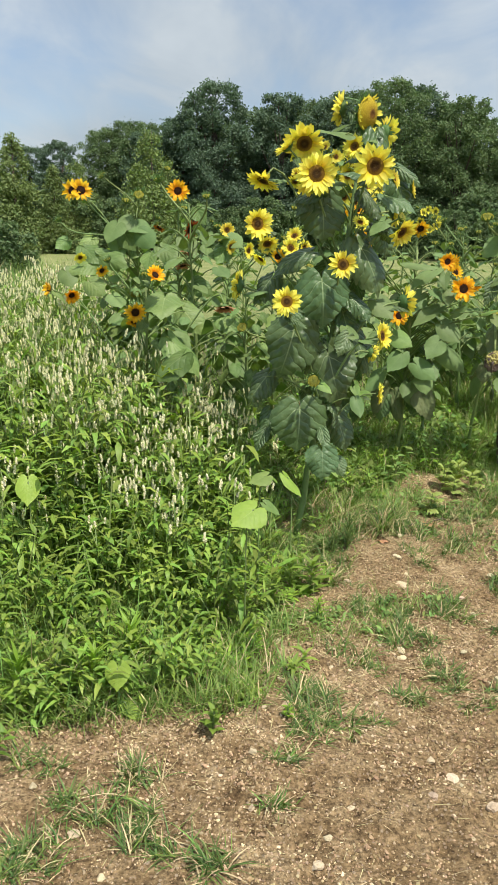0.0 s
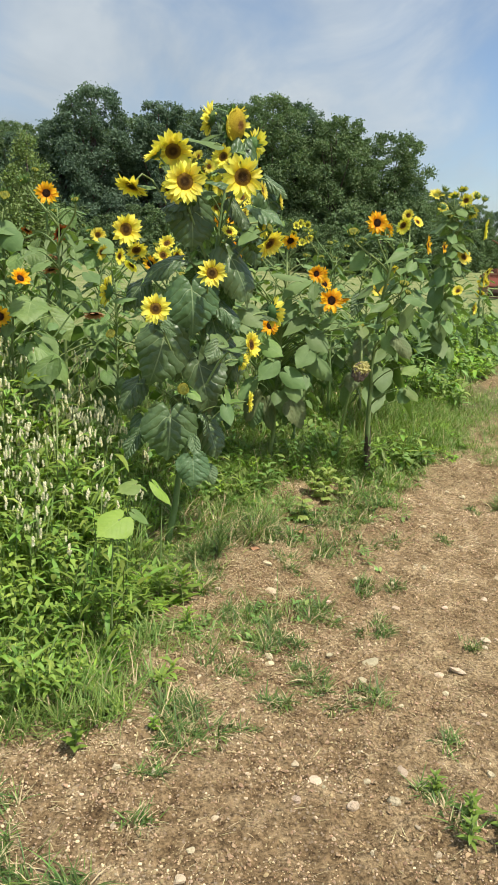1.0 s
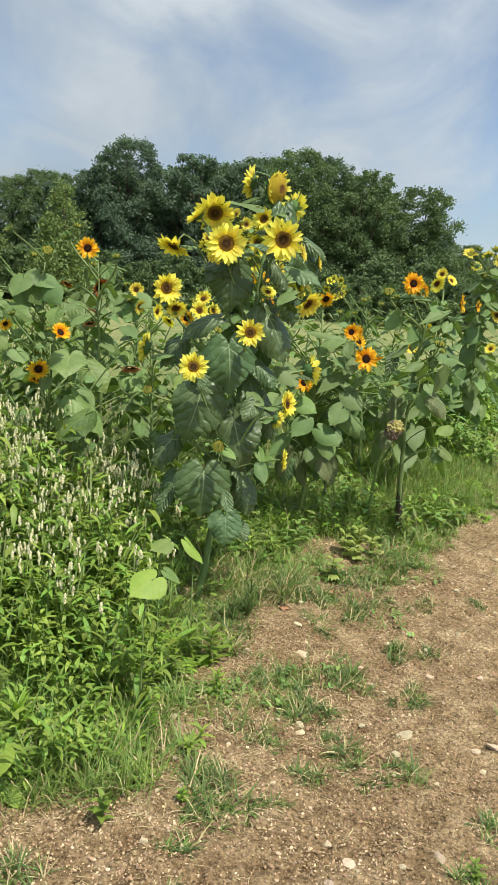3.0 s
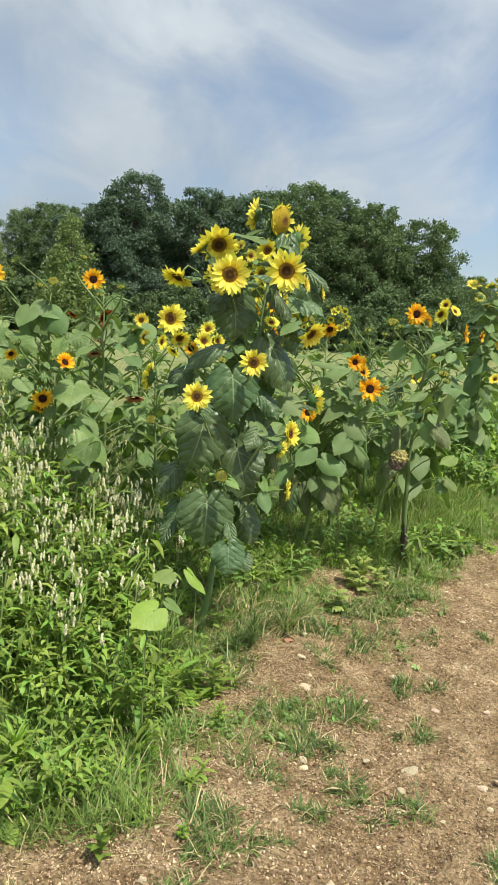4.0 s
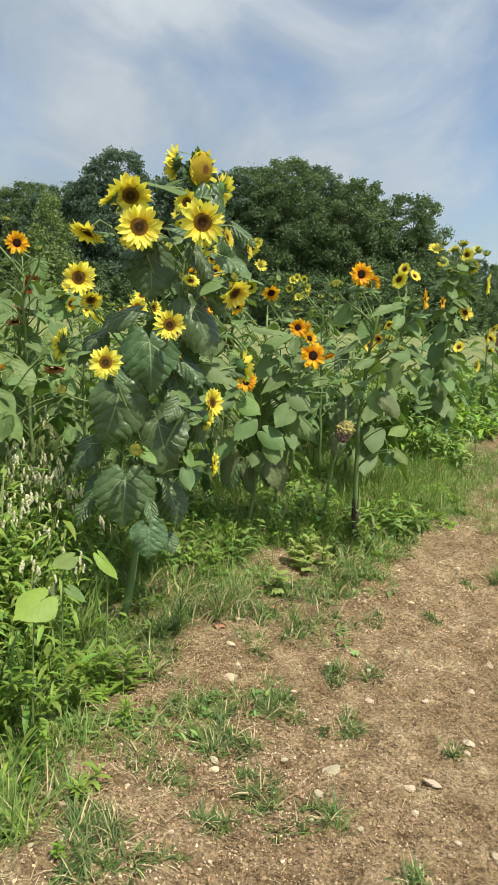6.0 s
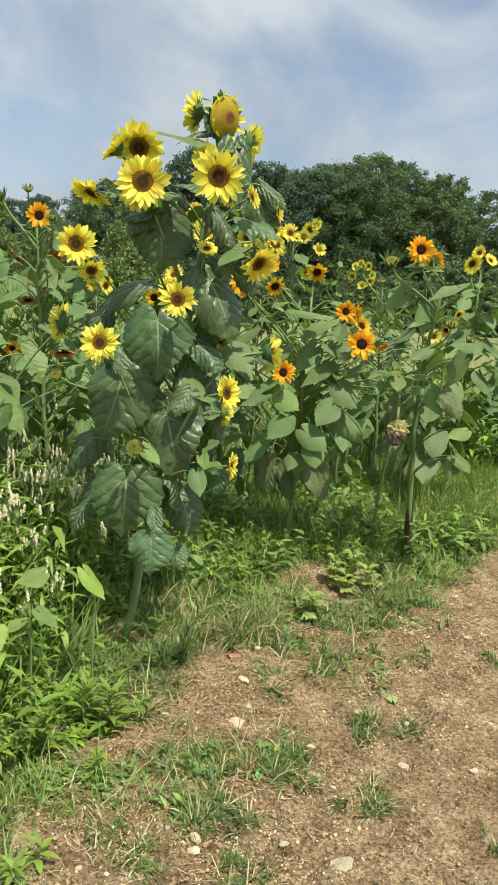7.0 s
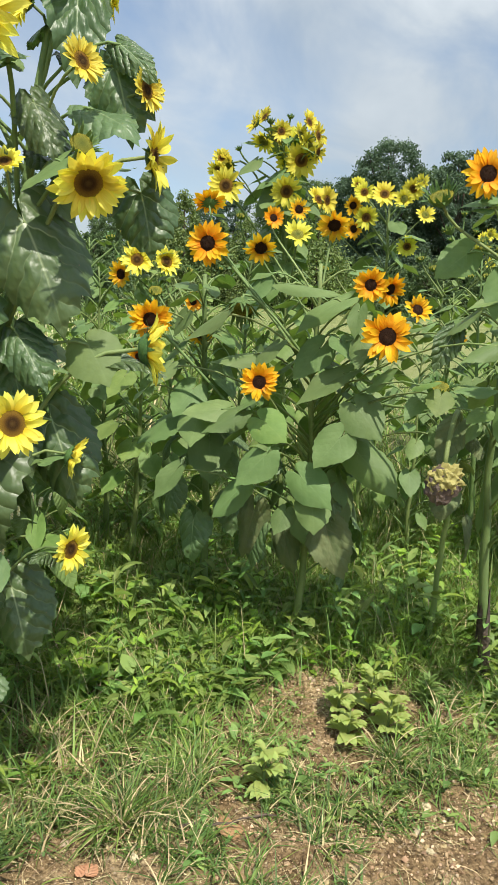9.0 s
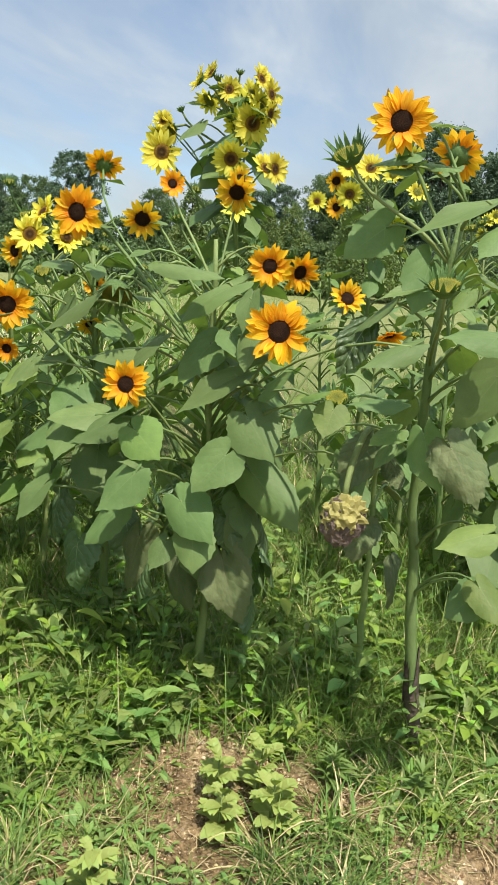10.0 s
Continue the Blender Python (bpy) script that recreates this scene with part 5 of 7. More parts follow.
    # the spent head that hangs beside it
    w = Sunflower((1.36, 5.40), (1.40, 5.10, 1.12), 0.013, "spent sunflower hanging its brown and yellow seed head", "leaf_dry", 36)
    r = np.random.default_rng(5)
    bm = bmesh.new()
    bmesh.ops.create_icosphere(bm, subdivisions=4, radius=0.5)
    for v in bm.verts:
        k = 1 + 0.22 * noise.noise(v.co * 5) + 0.16 * noise.noise(v.co * 14)
        v.co = Vector((1.365 + v.co.x * 0.105 * k, 4.89 + v.co.y * 0.075 * k, 0.925 + (v.co.z + 0.12 * v.co.x) * 0.125 * k))
    part("seed_head", bm, MAT["seed_brown"], w.root, "shrivelled brown seed head")
    bm = bmesh.new()
    bmesh.ops.create_icosphere(bm, subdivisions=4, radius=0.5)
    for v in bm.verts:
        k = 0.96 + 0.34 * noise.noise(v.co * 7 + Vector((3, 1, 7))) + 0.22 * noise.noise(v.co * 19)
        v.co = Vector((1.370 + v.co.x * 0.108 * k, 4.885 + v.co.y * 0.078 * k, 0.945 + (v.co.z + 0.12 * v.co.x) * 0.100 * k))
    part("husk", bm, MAT["petal_husk"], w.root, "dry yellow husk over the seed head")
    w.stalk("stalk", w.point(1.10), np.array([1.365, 4.89, 0.98]), np.array([0, 0, 1.0]), 0.009, 0.008, w.root, 0.5)
    w.leaf((1.39, 5.00, 1.10), (1.33, 4.93, 0.98), 0.7, (0.1, -0.8, 0.5), "leaf_dry", 3)
    w.leaves(6, 0.7, 1.1, 0.15, 0.8, 60)


def pale_sunflower():
    """The tall pale yellow plant further back, its top crowded with small heads."""
    p = Sunflower((0.40, 6.75), (0.42, 6.38, 2.30), 0.022, "tall pale yellow sunflower crowned with many small heads", "leaf_grey", 41)
    p.bloom((0.189, 6.155, 2.0), (0.25, -1, 0.05), 0.194, "pale", 12)
    p.bloom((0.50, 6.39, 2.16), (0.3, -0.9, -0.15), 0.188, "pale", 10)
    p.bloom((0.47, 6.24, 1.99), (0.3, -0.85, -0.3), 0.175, "pale", 12)
    p.bloom((0.102, 6.33, 2.16), (0.1, -0.9, 0.2), 0.106, "pale", 25)
    p.bloom((0.40, 6.35, 2.29), (0.2, -1, 0.1), 0.119, "pale", 18)
    p.bloom((0.49, 6.38, 2.28), (0.8, -0.4, 0.3), 0.13, "small", 30, 0.14)
    p.bloom((0.53, 6.40, 2.23), (0.8, -0.5, 0.1), 0.15, "small", 25, 0.14)
    p.bloom((0.28, 6.30, 2.32), (-0.7, -0.5, 0.3), 0.13, "small", 30, 0.14)
    p.bloom((0.32, 6.32, 2.24), (-0.3, -0.5, -0.6), 0.15, "small", 25, 0.14)
    p.bloom((0.64, 6.20, 1.95), (0.7, -0.5, 0.4), 0.138, "pale", 25)
    p.bloom((0.59, 6.02, 1.77), (0.2, -0.7, 0.5), 0.15, "small", 30, 0.14)
    p.bloom((0.57, 6.10, 1.89), (0.5, -0.8, 0.0), 0.112, "gold", 30)
    p.bloom((0.44, 6.42, 2.16), (0.3, -0.8, -0.2), 0.18, "small", 60, 0.14)
    p.bloom((0.14, 6.34, 2.13), (-0.5, -0.6, -0.5), 0.15, "small", 30, 0.14)
    p.bud((0.34, 6.36, 2.34), (0.1, -0.3, 0.9), 0.06)
    p.bud((0.20, 6.30, 2.20), (-0.3, -0.3, 0.8), 0.05)
    p.bud((0.44, 6.36, 2.36), (0.2, -0.3, 0.9), 0.05)
    for x, y, z, n, d in ((0.312, 6.35, 2.358, (-0.5, -0.6, 0.4), 0.12), (0.531, 6.38, 2.338, (0.8, -0.4, 0.3), 0.13), (0.58, 6.38, 2.275, (0.9, -0.3, 0.1), 0.14), (0.588, 6.36, 2.192, (0.9, -0.2, -0.2), 0.13), (0.088, 6.33, 2.10, (-0.2, -0.7, -0.5), 0.13), (0.681, 6.20, 1.947, (0.8, -0.4, 0.0), 0.14), (0.36, 6.40, 2.27, (0.1, -0.8, 0.1), 0.11)):
        p.bloom((x, y, z), n, d, "pale", 30, 0.16, True)
    p.bloom((0.43, 6.46, 2.232), (-0.1, 0.9, 0.25), 0.23, "pale", 12, 0.16, True)
    p.leaf((0.285, 6.30, 2.14), (0.20, 6.22, 2.045), 0.75, (-0.2, -0.6, 0.8), None, 0)
    p.leaf((0.42, 6.30, 2.073), (0.29, 6.25, 1.993), 0.75, (-0.1, -0.6, 0.8), None, 4)
    p.leaf((0.40, 6.30, 1.992), (0.29, 6.27, 1.841), 0.9, (-0.2, -0.9, 0.2), None, 1)
    p.leaf((0.291, 6.33, 2.22), (0.177, 6.30, 2.243), 0.4, (0.0, -0.4, 0.9), None, 3)
    p.leaf((0.45, 6.30, 1.96), (0.56, 6.24, 1.86), 0.8, (0.2, -0.7, 0.6), None, 0)
    p.leaves(30, 0.8, 2.25, 0.22, 0.8, 50)
    p.leaves(26, 1.6, 2.32, 0.14, 1.0, 40)
    q = Sunflower((0.80, 7.95), (0.82, 7.62, 2.12), 0.020, "pale yellow sunflower with a loose bunch of small heads", "leaf_grey", 43)
    for k, (x, y, z, d, kind) in enumerate(((0.78, 7.60, 2.17, 0.18, "pale"), (0.65, 7.60, 2.18, 0.15, "pale"), (0.95, 7.70, 2.22, 0.16, "pale"), (0.68, 7.56, 2.02, 0.17, "pale"), (0.95, 7.60, 1.85, 0.15, "pale"),
                                            (1.04, 7.70, 2.06, 0.14, "small"), (0.90, 7.66, 2.15, 0.14, "small"), (0.58, 7.62, 2.10, 0.14, "gold"), (0.60, 7.60, 1.95, 0.14, "gold"), (0.60, 7.64, 2.23, 0.12, "pale"), (1.00, 7.70, 2.26, 0.12, "small"), (0.48, 7.60, 1.98, 0.13, "pale"))):
        q.bloom((x, y, z), (0.15 + 0.4 * math.sin(3 * k), -0.9, 0.3 * math.cos(5 * k)), d, kind, 16, 0.2, True)
    q.leaves(40, 0.7, 2.1, 0.22, 0.9, 50)
    b = Sunflower((1.25, 8.45), (1.27, 8.30, 2.10), 0.014, "thin sunflower stem with green buds above the row", "leaf_fresh", 44, taper=0.35)
    for x, y, z in ((1.27, 8.28, 2.14), (1.36, 8.26, 2.02), (1.20, 8.25, 1.96), (1.34, 8.24, 1.84), (1.19, 8.26, 1.80)):
        b.bud((x, y, z), (x - 1.27, -0.1, 0.25), 0.07, 0.12)
    b.leaves(16, 1.1, 2.05, 0.13, 0.7, 40)
    for k in range(7):
        b.bloom((1.48 + 0.09 * math.cos(2.4 * k), 8.20, 1.90 + 0.10 * math.sin(2.4 * k)), (0.5 * math.cos(k), -0.8, 0.3 * math.sin(k)), 0.10, "small", 30, 0.2, True)


def left_sunflowers():
    """The thicket of orange plants that stands in the smartweed."""
    p = Sunflower((-1.05, 5.65), (-1.00, 5.50, 1.85), 0.021, "straggling orange sunflower with bent stalks above the smartweed", "leaf_rough", 51, "sunflowers in the smartweed", taper=0.22)
    p.bloom((-1.43, 5.40, 1.95), (-0.5, -0.85, 0.15), 0.15, "gold", 10, 0.35)
    p.bloom((-1.36, 5.38, 1.95), (0.35, -0.9, 0.15), 0.16, "gold", 10, 0.45)
    p.bloom((-1.19, 5.20, 1.43), (0.5, -0.7, -0.5), 0.10, "gold", 30)
    p.bloom((-1.36, 5.30, 1.51), (0.3, -0.6, -0.4), 0.09, "lemon", 30)
    p.bud((-0.97, 5.40, 1.93), (0.1, -0.7, 0.6), 0.12)
    p.bud((-1.22, 5.40, 2.05), (-0.5, -0.4, 0.5), 0.09)
    p.bud((-1.52, 5.38, 1.76), (-0.4, -0.3, 0.8), 0.08)
    for a, b, w in (((-1.13, 5.40, 1.72), (-1.21, 5.30, 1.56), 1.10), ((-1.04, 5.45, 1.76), (-1.16, 5.35, 1.67), 1.0), ((-1.01, 5.45, 1.73), (-0.84, 5.35, 1.67), 1.0), ((-0.96, 5.40, 1.67), (-0.80, 5.30, 1.56), 1.0),
                    ((-1.08, 5.45, 1.67), (-0.99, 5.35, 1.52), 0.95), ((-1.22, 5.35, 1.52), (-0.98, 5.22, 1.47), 0.7), ((-1.30, 5.35, 1.47), (-1.51, 5.25, 1.39), 0.8), ((-1.46, 5.30, 1.41), (-1.36, 5.20, 1.28), 1.0),
                    ((-1.27, 5.20, 1.35), (-1.12, 5.10, 1.27), 0.95), ((-1.49, 5.45, 1.62), (-1.56, 5.35, 1.55), 0.9), ((-1.32, 5.45, 1.63), (-1.39, 5.35, 1.52), 0.9), ((-1.35, 5.40, 1.57), (-1.21, 5.30, 1.45), 0.95),
                    ((-1.13, 5.45, 1.61), (-1.13, 5.33, 1.46), 1.0), ((-0.89, 5.35, 1.54), (-0.93, 5.25, 1.40), 0.95)):
        p.leaf(a, np.add(np.multiply(a, 0.2), np.multiply(b, 0.8)), w, (0.45 * math.sin(40 * a[2]), -0.7, 0.35 + 0.5 * math.sin(23 * a[0]) ** 2), "leaf_grey" if w > 0.97 else None)
    p.leaves(30, 0.6, 1.6, 0.13, 1.0, 45)
    p.leaves(26, 0.8, 1.6, 0.11, 2.3, 45)
    q = Sunflower((-0.72, 5.75), (-0.74, 5.55, 2.02), 0.021, "orange sunflower with a dark red head and light green leaves", "leaf_rough", 52, "sunflowers in the smartweed", taper=0.22)
    q.bloom((-0.716, 5.48, 1.962), (0.15, -1, 0.05), 0.16, "orange", 8)
    q.bloom((-0.62, 5.40, 1.71), (0.72, -0.5, -0.35), 0.15, "red", 4)
    q.bloom((-0.62, 5.00, 1.48), (0.2, -0.35, -0.9), 0.11, "wilted", 40)
    q.bloom((-0.60, 5.05, 1.56), (-0.3, -0.2, -0.9), 0.10, "wilted", 45)
    q.bloom((-0.37, 5.40, 1.71), (0.3, -0.9, 0.0), 0.11, "lemon", 16)
    q.bloom((-0.33, 5.20, 1.60), (0.75, -0.5, -0.2), 0.11, "lemon", 16)
    q.bloom((-0.85, 5.50, 1.72), (-0.3, -0.4, -0.8), 0.09, "red", 35)
    q.bud((-0.79, 5.50, 2.11), (0.2, -0.5, 0.8), 0.08)
    for a, b, w in (((-0.58, 5.45, 1.84), (-0.51, 5.35, 1.71), 0.8), ((-0.47, 5.35, 1.67), (-0.56, 5.25, 1.57), 1.0), ((-0.34, 5.25, 1.66), (-0.20, 5.15, 1.58), 1.0), ((-0.66, 5.40, 1.64), (-0.54, 5.30, 1.53), 0.95),
                    ((-0.39, 5.05, 1.46), (-0.29, 4.95, 1.39), 1.05), ((-0.55, 5.05, 1.36), (-0.41, 4.95, 1.29), 0.9), ((-0.37, 5.25, 1.59), (-0.42, 5.15, 1.46), 0.95), ((-0.80, 5.35, 1.58), (-0.62, 5.25, 1.49), 0.85), ((-0.48, 5.30, 1.59), (-0.35, 5.20, 1.50), 0.95)):
        q.leaf(a, np.add(np.multiply(a, 0.2), np.multiply(b, 0.8)), w, (0.45 * math.sin(40 * a[2]), -0.7, 0.35 + 0.5 * math.sin(23 * a[0]) ** 2), "leaf_grey" if w > 0.97 else None)
    q.leaves(34, 0.6, 1.85, 0.13, 1.0, 45)
    q.leaves(28, 0.7, 1.75, 0.11, 2.3, 45)
    s = Sunflower((-0.80, 4.72), (-0.78, 4.55, 1.36), 0.018, "orange sunflower with nodding heads among the smartweed", "leaf_rough", 53, "sunflowers in the smartweed", taper=0.22)
    s.bloom((-0.83, 4.48, 1.22), (0.3, -0.9, -0.1), 0.13, "gold", 14)
    s.bloom((-0.845, 4.50, 1.16), (-0.2, -0.5, -0.8), 0.10, "gold", 35)
    s.bloom((-0.69, 4.35, 1.44), (0.5, -0.6, 0.45), 0.12, "orange", 25)
    s.bloom((-0.32, 4.60, 1.25), (0.1, -0.3, -0.95), 0.15, "wilted", 25)
    s.bloom((-0.78, 5.24, 1.20), (0.3, -0.9, 0.1), 0.10, "orange", 12)
    s.bloom((-1.46, 4.90, 1.32), (-0.7, -0.6, 0.2), 0.12, "gold", 38)
    s.bloom((-1.29, 4.80, 1.29), (0.4, -0.6, -0.5), 0.12, "orange", 30)
    s.bud((-0.81, 4.40, 1.33), (0.1, -0.4, -0.8), 0.13)
    s.leaf((-0.65, 4.43, 1.31), (-0.65, 4.26, 1.22), 1.15, (0.0, -0.55, 0.85), None, 4)
    s.leaf((-0.60, 4.44, 1.05), (-0.40, 4.36, 0.90), 0.7, (0.2, -0.6, 0.8), None, 1)
    s.leaf((-0.55, 4.35, 0.98), (-0.72, 4.27, 0.86), 0.8, (0.0, -0.6, 0.8), None, 1)
    for a, b, w in (((-1.01, 4.75, 1.29), (-0.91, 4.65, 1.21), 1.1), ((-0.62, 4.60, 1.05), (-0.47, 4.50, 0.91), 1.0), ((-0.59, 4.85, 1.20), (-0.43, 4.75, 1.05), 0.95), ((-0.36, 5.05, 1.16), (-0.22, 4.95, 1.02), 0.95), ((-0.27, 5.05, 1.05), (-0.36, 4.95, 0.91), 0.95)):
        s.leaf(a, np.add(np.multiply(a, 0.2), np.multiply(b, 0.8)), w, (0.45 * math.sin(40 * a[2]), -0.7, 0.35 + 0.5 * math.sin(23 * a[0]) ** 2), "leaf_grey" if w > 0.97 else None)
    s.leaves(34, 0.5, 1.3, 0.115, 1.8, 45)
    e = Sunflower((-0.18, 5.10), (-0.22, 4.95, 1.42), 0.017, "yellow sunflower with light green leaves beside the tall plant", "leaf_rough", 54, "sunflowers in the smartweed", taper=0.22)
    e.bloom((-0.20, 4.95, 1.58), (0.8, -0.5, -0.1), 0.11, "lemon", 22, 0.3)
    e.bloom((-0.12, 4.90, 1.53), (-0.5, -0.4, -0.6), 0.11, "lemon", 24, 0.3)
    e.leaves(44, 0.4, 1.4, 0.12, 1.6, 48)


def far_sunflowers():
    """The rest of the row, along the path towards the field."""
    p = Sunflower((2.18, 6.95), (2.20, 6.80, 1.80), 0.020, "yellow and orange sunflower with grey-green leaves by the path", "leaf_grey", 61)
    for k, (x, y, z, d, kind, nx, nz) in enumerate(((2.13, 6.80, 2.00, 0.17, "lemon", -0.1, -0.3), (2.20, 6.90, 2.09, 0.12, "lemon", -0.2, 0.2), (2.30, 6.60, 1.84, 0.19, "gold", 0.85, 0.1), (2.50, 6.75, 1.83, 0.12, "gold", 0.8, 0.0),
                                                    (2.29, 6.90, 2.04, 0.12, "lemon", 0.3, 0.4), (2.05, 6.70, 1.62, 0.10, "lemon", 0.2, -0.4), (1.95, 6.60, 1.50, 0.10, "gold", -0.3, -0.3))):
        p.bloom((x, y, z - 0.04), (nx + 0.4 * math.sin(2.9 * k + 1), -0.6, nz), d, kind, 22, 0.3, True)
    p.leaves(30, 0.75, 1.8, 0.20, 0.9, 50)
    p.leaves(18, 1.3, 1.95, 0.15, 1.2, 35)
    q = Sunflower((2.85, 7.75), (2.84, 7.52, 2.15), 0.022, "tall yellow sunflower with crowded pale heads and large leaves", "leaf_grey", 62)
    for k, (x, y, z, d, kind, nx, nz) in enumerate(((2.96, 7.45, 1.76, 0.17, "lemon", 0.1, 0.0), (3.14, 7.45, 2.03, 0.21, "lemon", 0.85, 0.0), (2.94, 7.50, 2.29, 0.15, "pale", 0.2, 0.3), (2.82, 7.50, 2.32, 0.13, "small", -0.2, 0.7), (2.64, 7.50, 2.32, 0.17, "small", -0.2, 0.5),
                                                    (3.00, 7.50, 2.19, 0.16, "pale", 0.6, 0.1), (3.41, 8.00, 1.55, 0.18, "lemon", 0.8, 0.1), (3.12, 7.45, 1.27, 0.14, "lemon", 0.9, -0.2), (2.88, 7.30, 1.44, 0.12, "lemon", -0.3, 0.3), (2.72, 7.5, 2.22, 0.13, "pale", -0.5, 0.0), (3.05, 7.55, 2.34, 0.12, "small", 0.5, 0.5), (2.90, 7.5, 2.38, 0.11, "small", 0.0, 0.7))):
        q.bloom((x, y, z - 0.03), (nx + 0.5 * math.sin(2.3 * k), 0.45 if z > 2.1 and k % 2 else -0.6, nz + 0.25 * math.cos(1.7 * k)), d, kind, 24, 0.3, True)
    q.leaves(40, 0.6, 2.15, 0.22, 0.8, 50)
    q.leaves(34, 1.6, 2.32, 0.16, 1.3, 35)
    q.leaves(26, 0.7, 1.7, 0.18, 1.9, 50)
    for k in range(9):
        q.bud((2.66 + 0.055 * k, 7.45 + 0.04 * math.sin(2 * k), 2.20 + 0.16 * math.sin(1.9 * k)), (0.5 * math.cos(k), -0.4, 0.7), 0.10, 0.15)
    s = Sunflower((1.78, 6.05), (1.82, 5.95, 1.32), 0.016, "leafy sunflower with a few budding heads", "leaf_grey", 63)
    s.bloom((1.75, 6.05, 1.42), (-0.2, -0.9, 0.2), 0.11, "lemon", 20, 0.2, True)
    s.bud((1.95, 5.9, 1.42), (0.2, -0.5, 0.6), 0.09)
    s.leaves(30, 0.55, 1.3, 0.23, 0.9, 48)
    for k, (x, y, z) in enumerate(((5.3, 11.2, 1.38), (5.0, 11.6, 1.3), (4.1, 9.6, 1.5), (6.2, 12.6, 1.2))):
        c = Sunflower((x, y), (x - 0.1, y - 0.1, z), 0.017, "yellow sunflower with bowed heads at the end of the row", "leaf_grey", 70 + k)
        for j in range(2):
            c.bloom((x + 0.22 * math.cos(2.1 * j + k), y - 0.25, z - 0.12 * j + 0.1), (0.6 * math.cos(2.1 * j), -0.6, -0.4), 0.16, "lemon" if j % 2 else "pale", 18, 0.15, True)
        c.leaves(30, 0.5, z, 0.19, 1.2, 45)
    # leafy plants that fill the row behind, built three times and then repeated
    fill = []
    for k in range(3):
        f = Sunflower((1.30 + 0.25 * k, 6.5 + 0.6 * k), (1.30 + 0.25 * k, 6.4 + 0.6 * k, 1.55), 0.015, "leafy sunflower in the back of the row", "leaf_fresh" if k == 1 else "leaf_grey", 80 + k, "leafy plants behind the row", taper=0.2)
        b = np.array([1.30 + 0.25 * k, 6.4 + 0.6 * k, 0.0])
        f.bud(b + (-0.1, -0.1, 1.66), (-0.1, -0.4, 0.8), 0.08)
        f.bud(b + (0.16, -0.05, 1.58), (0.2, -0.4, 0.8), 0.06)
        f.leaves(22, 0.55, 1.58, 0.138, 1.0, 45)
        f.leaves(14, 0.70, 1.55, 0.112, 2.2, 40)
        fill.append(f.root)
    r = np.random.default_rng(9)
    spots = [(-0.1, 6.2), (-0.45, 6.6), (1.90, 7.40), (0.05, 7.0), (0.9, 6.6), (1.20, 6.15), (1.50, 6.35), (-1.2, 5.85), (1.25, 7.3), (1.6, 7.8), (2.5, 9.2), (3.3, 9.0), (-0.85, 6.7), (-0.45, 7.5), (1.75, 6.95), (-0.25, 5.85), (0.6, 5.95), (-0.95, 5.3), (-0.5, 5.1), (-1.15, 5.75), (2.9, 8.5), (-0.4, 5.5), (-0.05, 5.7), (-0.95, 6.1), (1.5, 6.7), (2.4, 7.6)]
    for k, (x, y) in enumerate(spots):
        copy_thing(fill[k % 3], Matrix.Translation((x, y, float(land(x, y)) - 0.02)) @ pose(0, 0, 0, 0, 0, float(r.uniform(-50, 50))) @ Matrix.Scale(float(r.uniform(0.90, 1.18)) * (1.14 if x < -0.3 and y < 6.3 else 1.0), 4))


lemon_sunflower()
orange_sunflower()
stout_sunflower()
pale_sunflower()
left_sunflowers()
far_sunflowers()


# ---------------------------------------------------------------- the haymaking machine in the field
def box(bm, x0, x1, y0, y1, z0, z1, bevel=0.02):
    made = bmesh.ops.create_cube(bm, size=1.0)["verts"]
    for v in made:
        v.co = Vector(((x0 + x1) / 2 + v.co.x * (x1 - x0), (y0 + y1) / 2 + v.co.y * (y1 - y0), (z0 + z1) / 2 + v.co.z * (z1 - z0)))
    bmesh.ops.bevel(bm, geom=list({e for v in made for e in v.link_edges}), offset=bevel, segments=2, affect="EDGES")


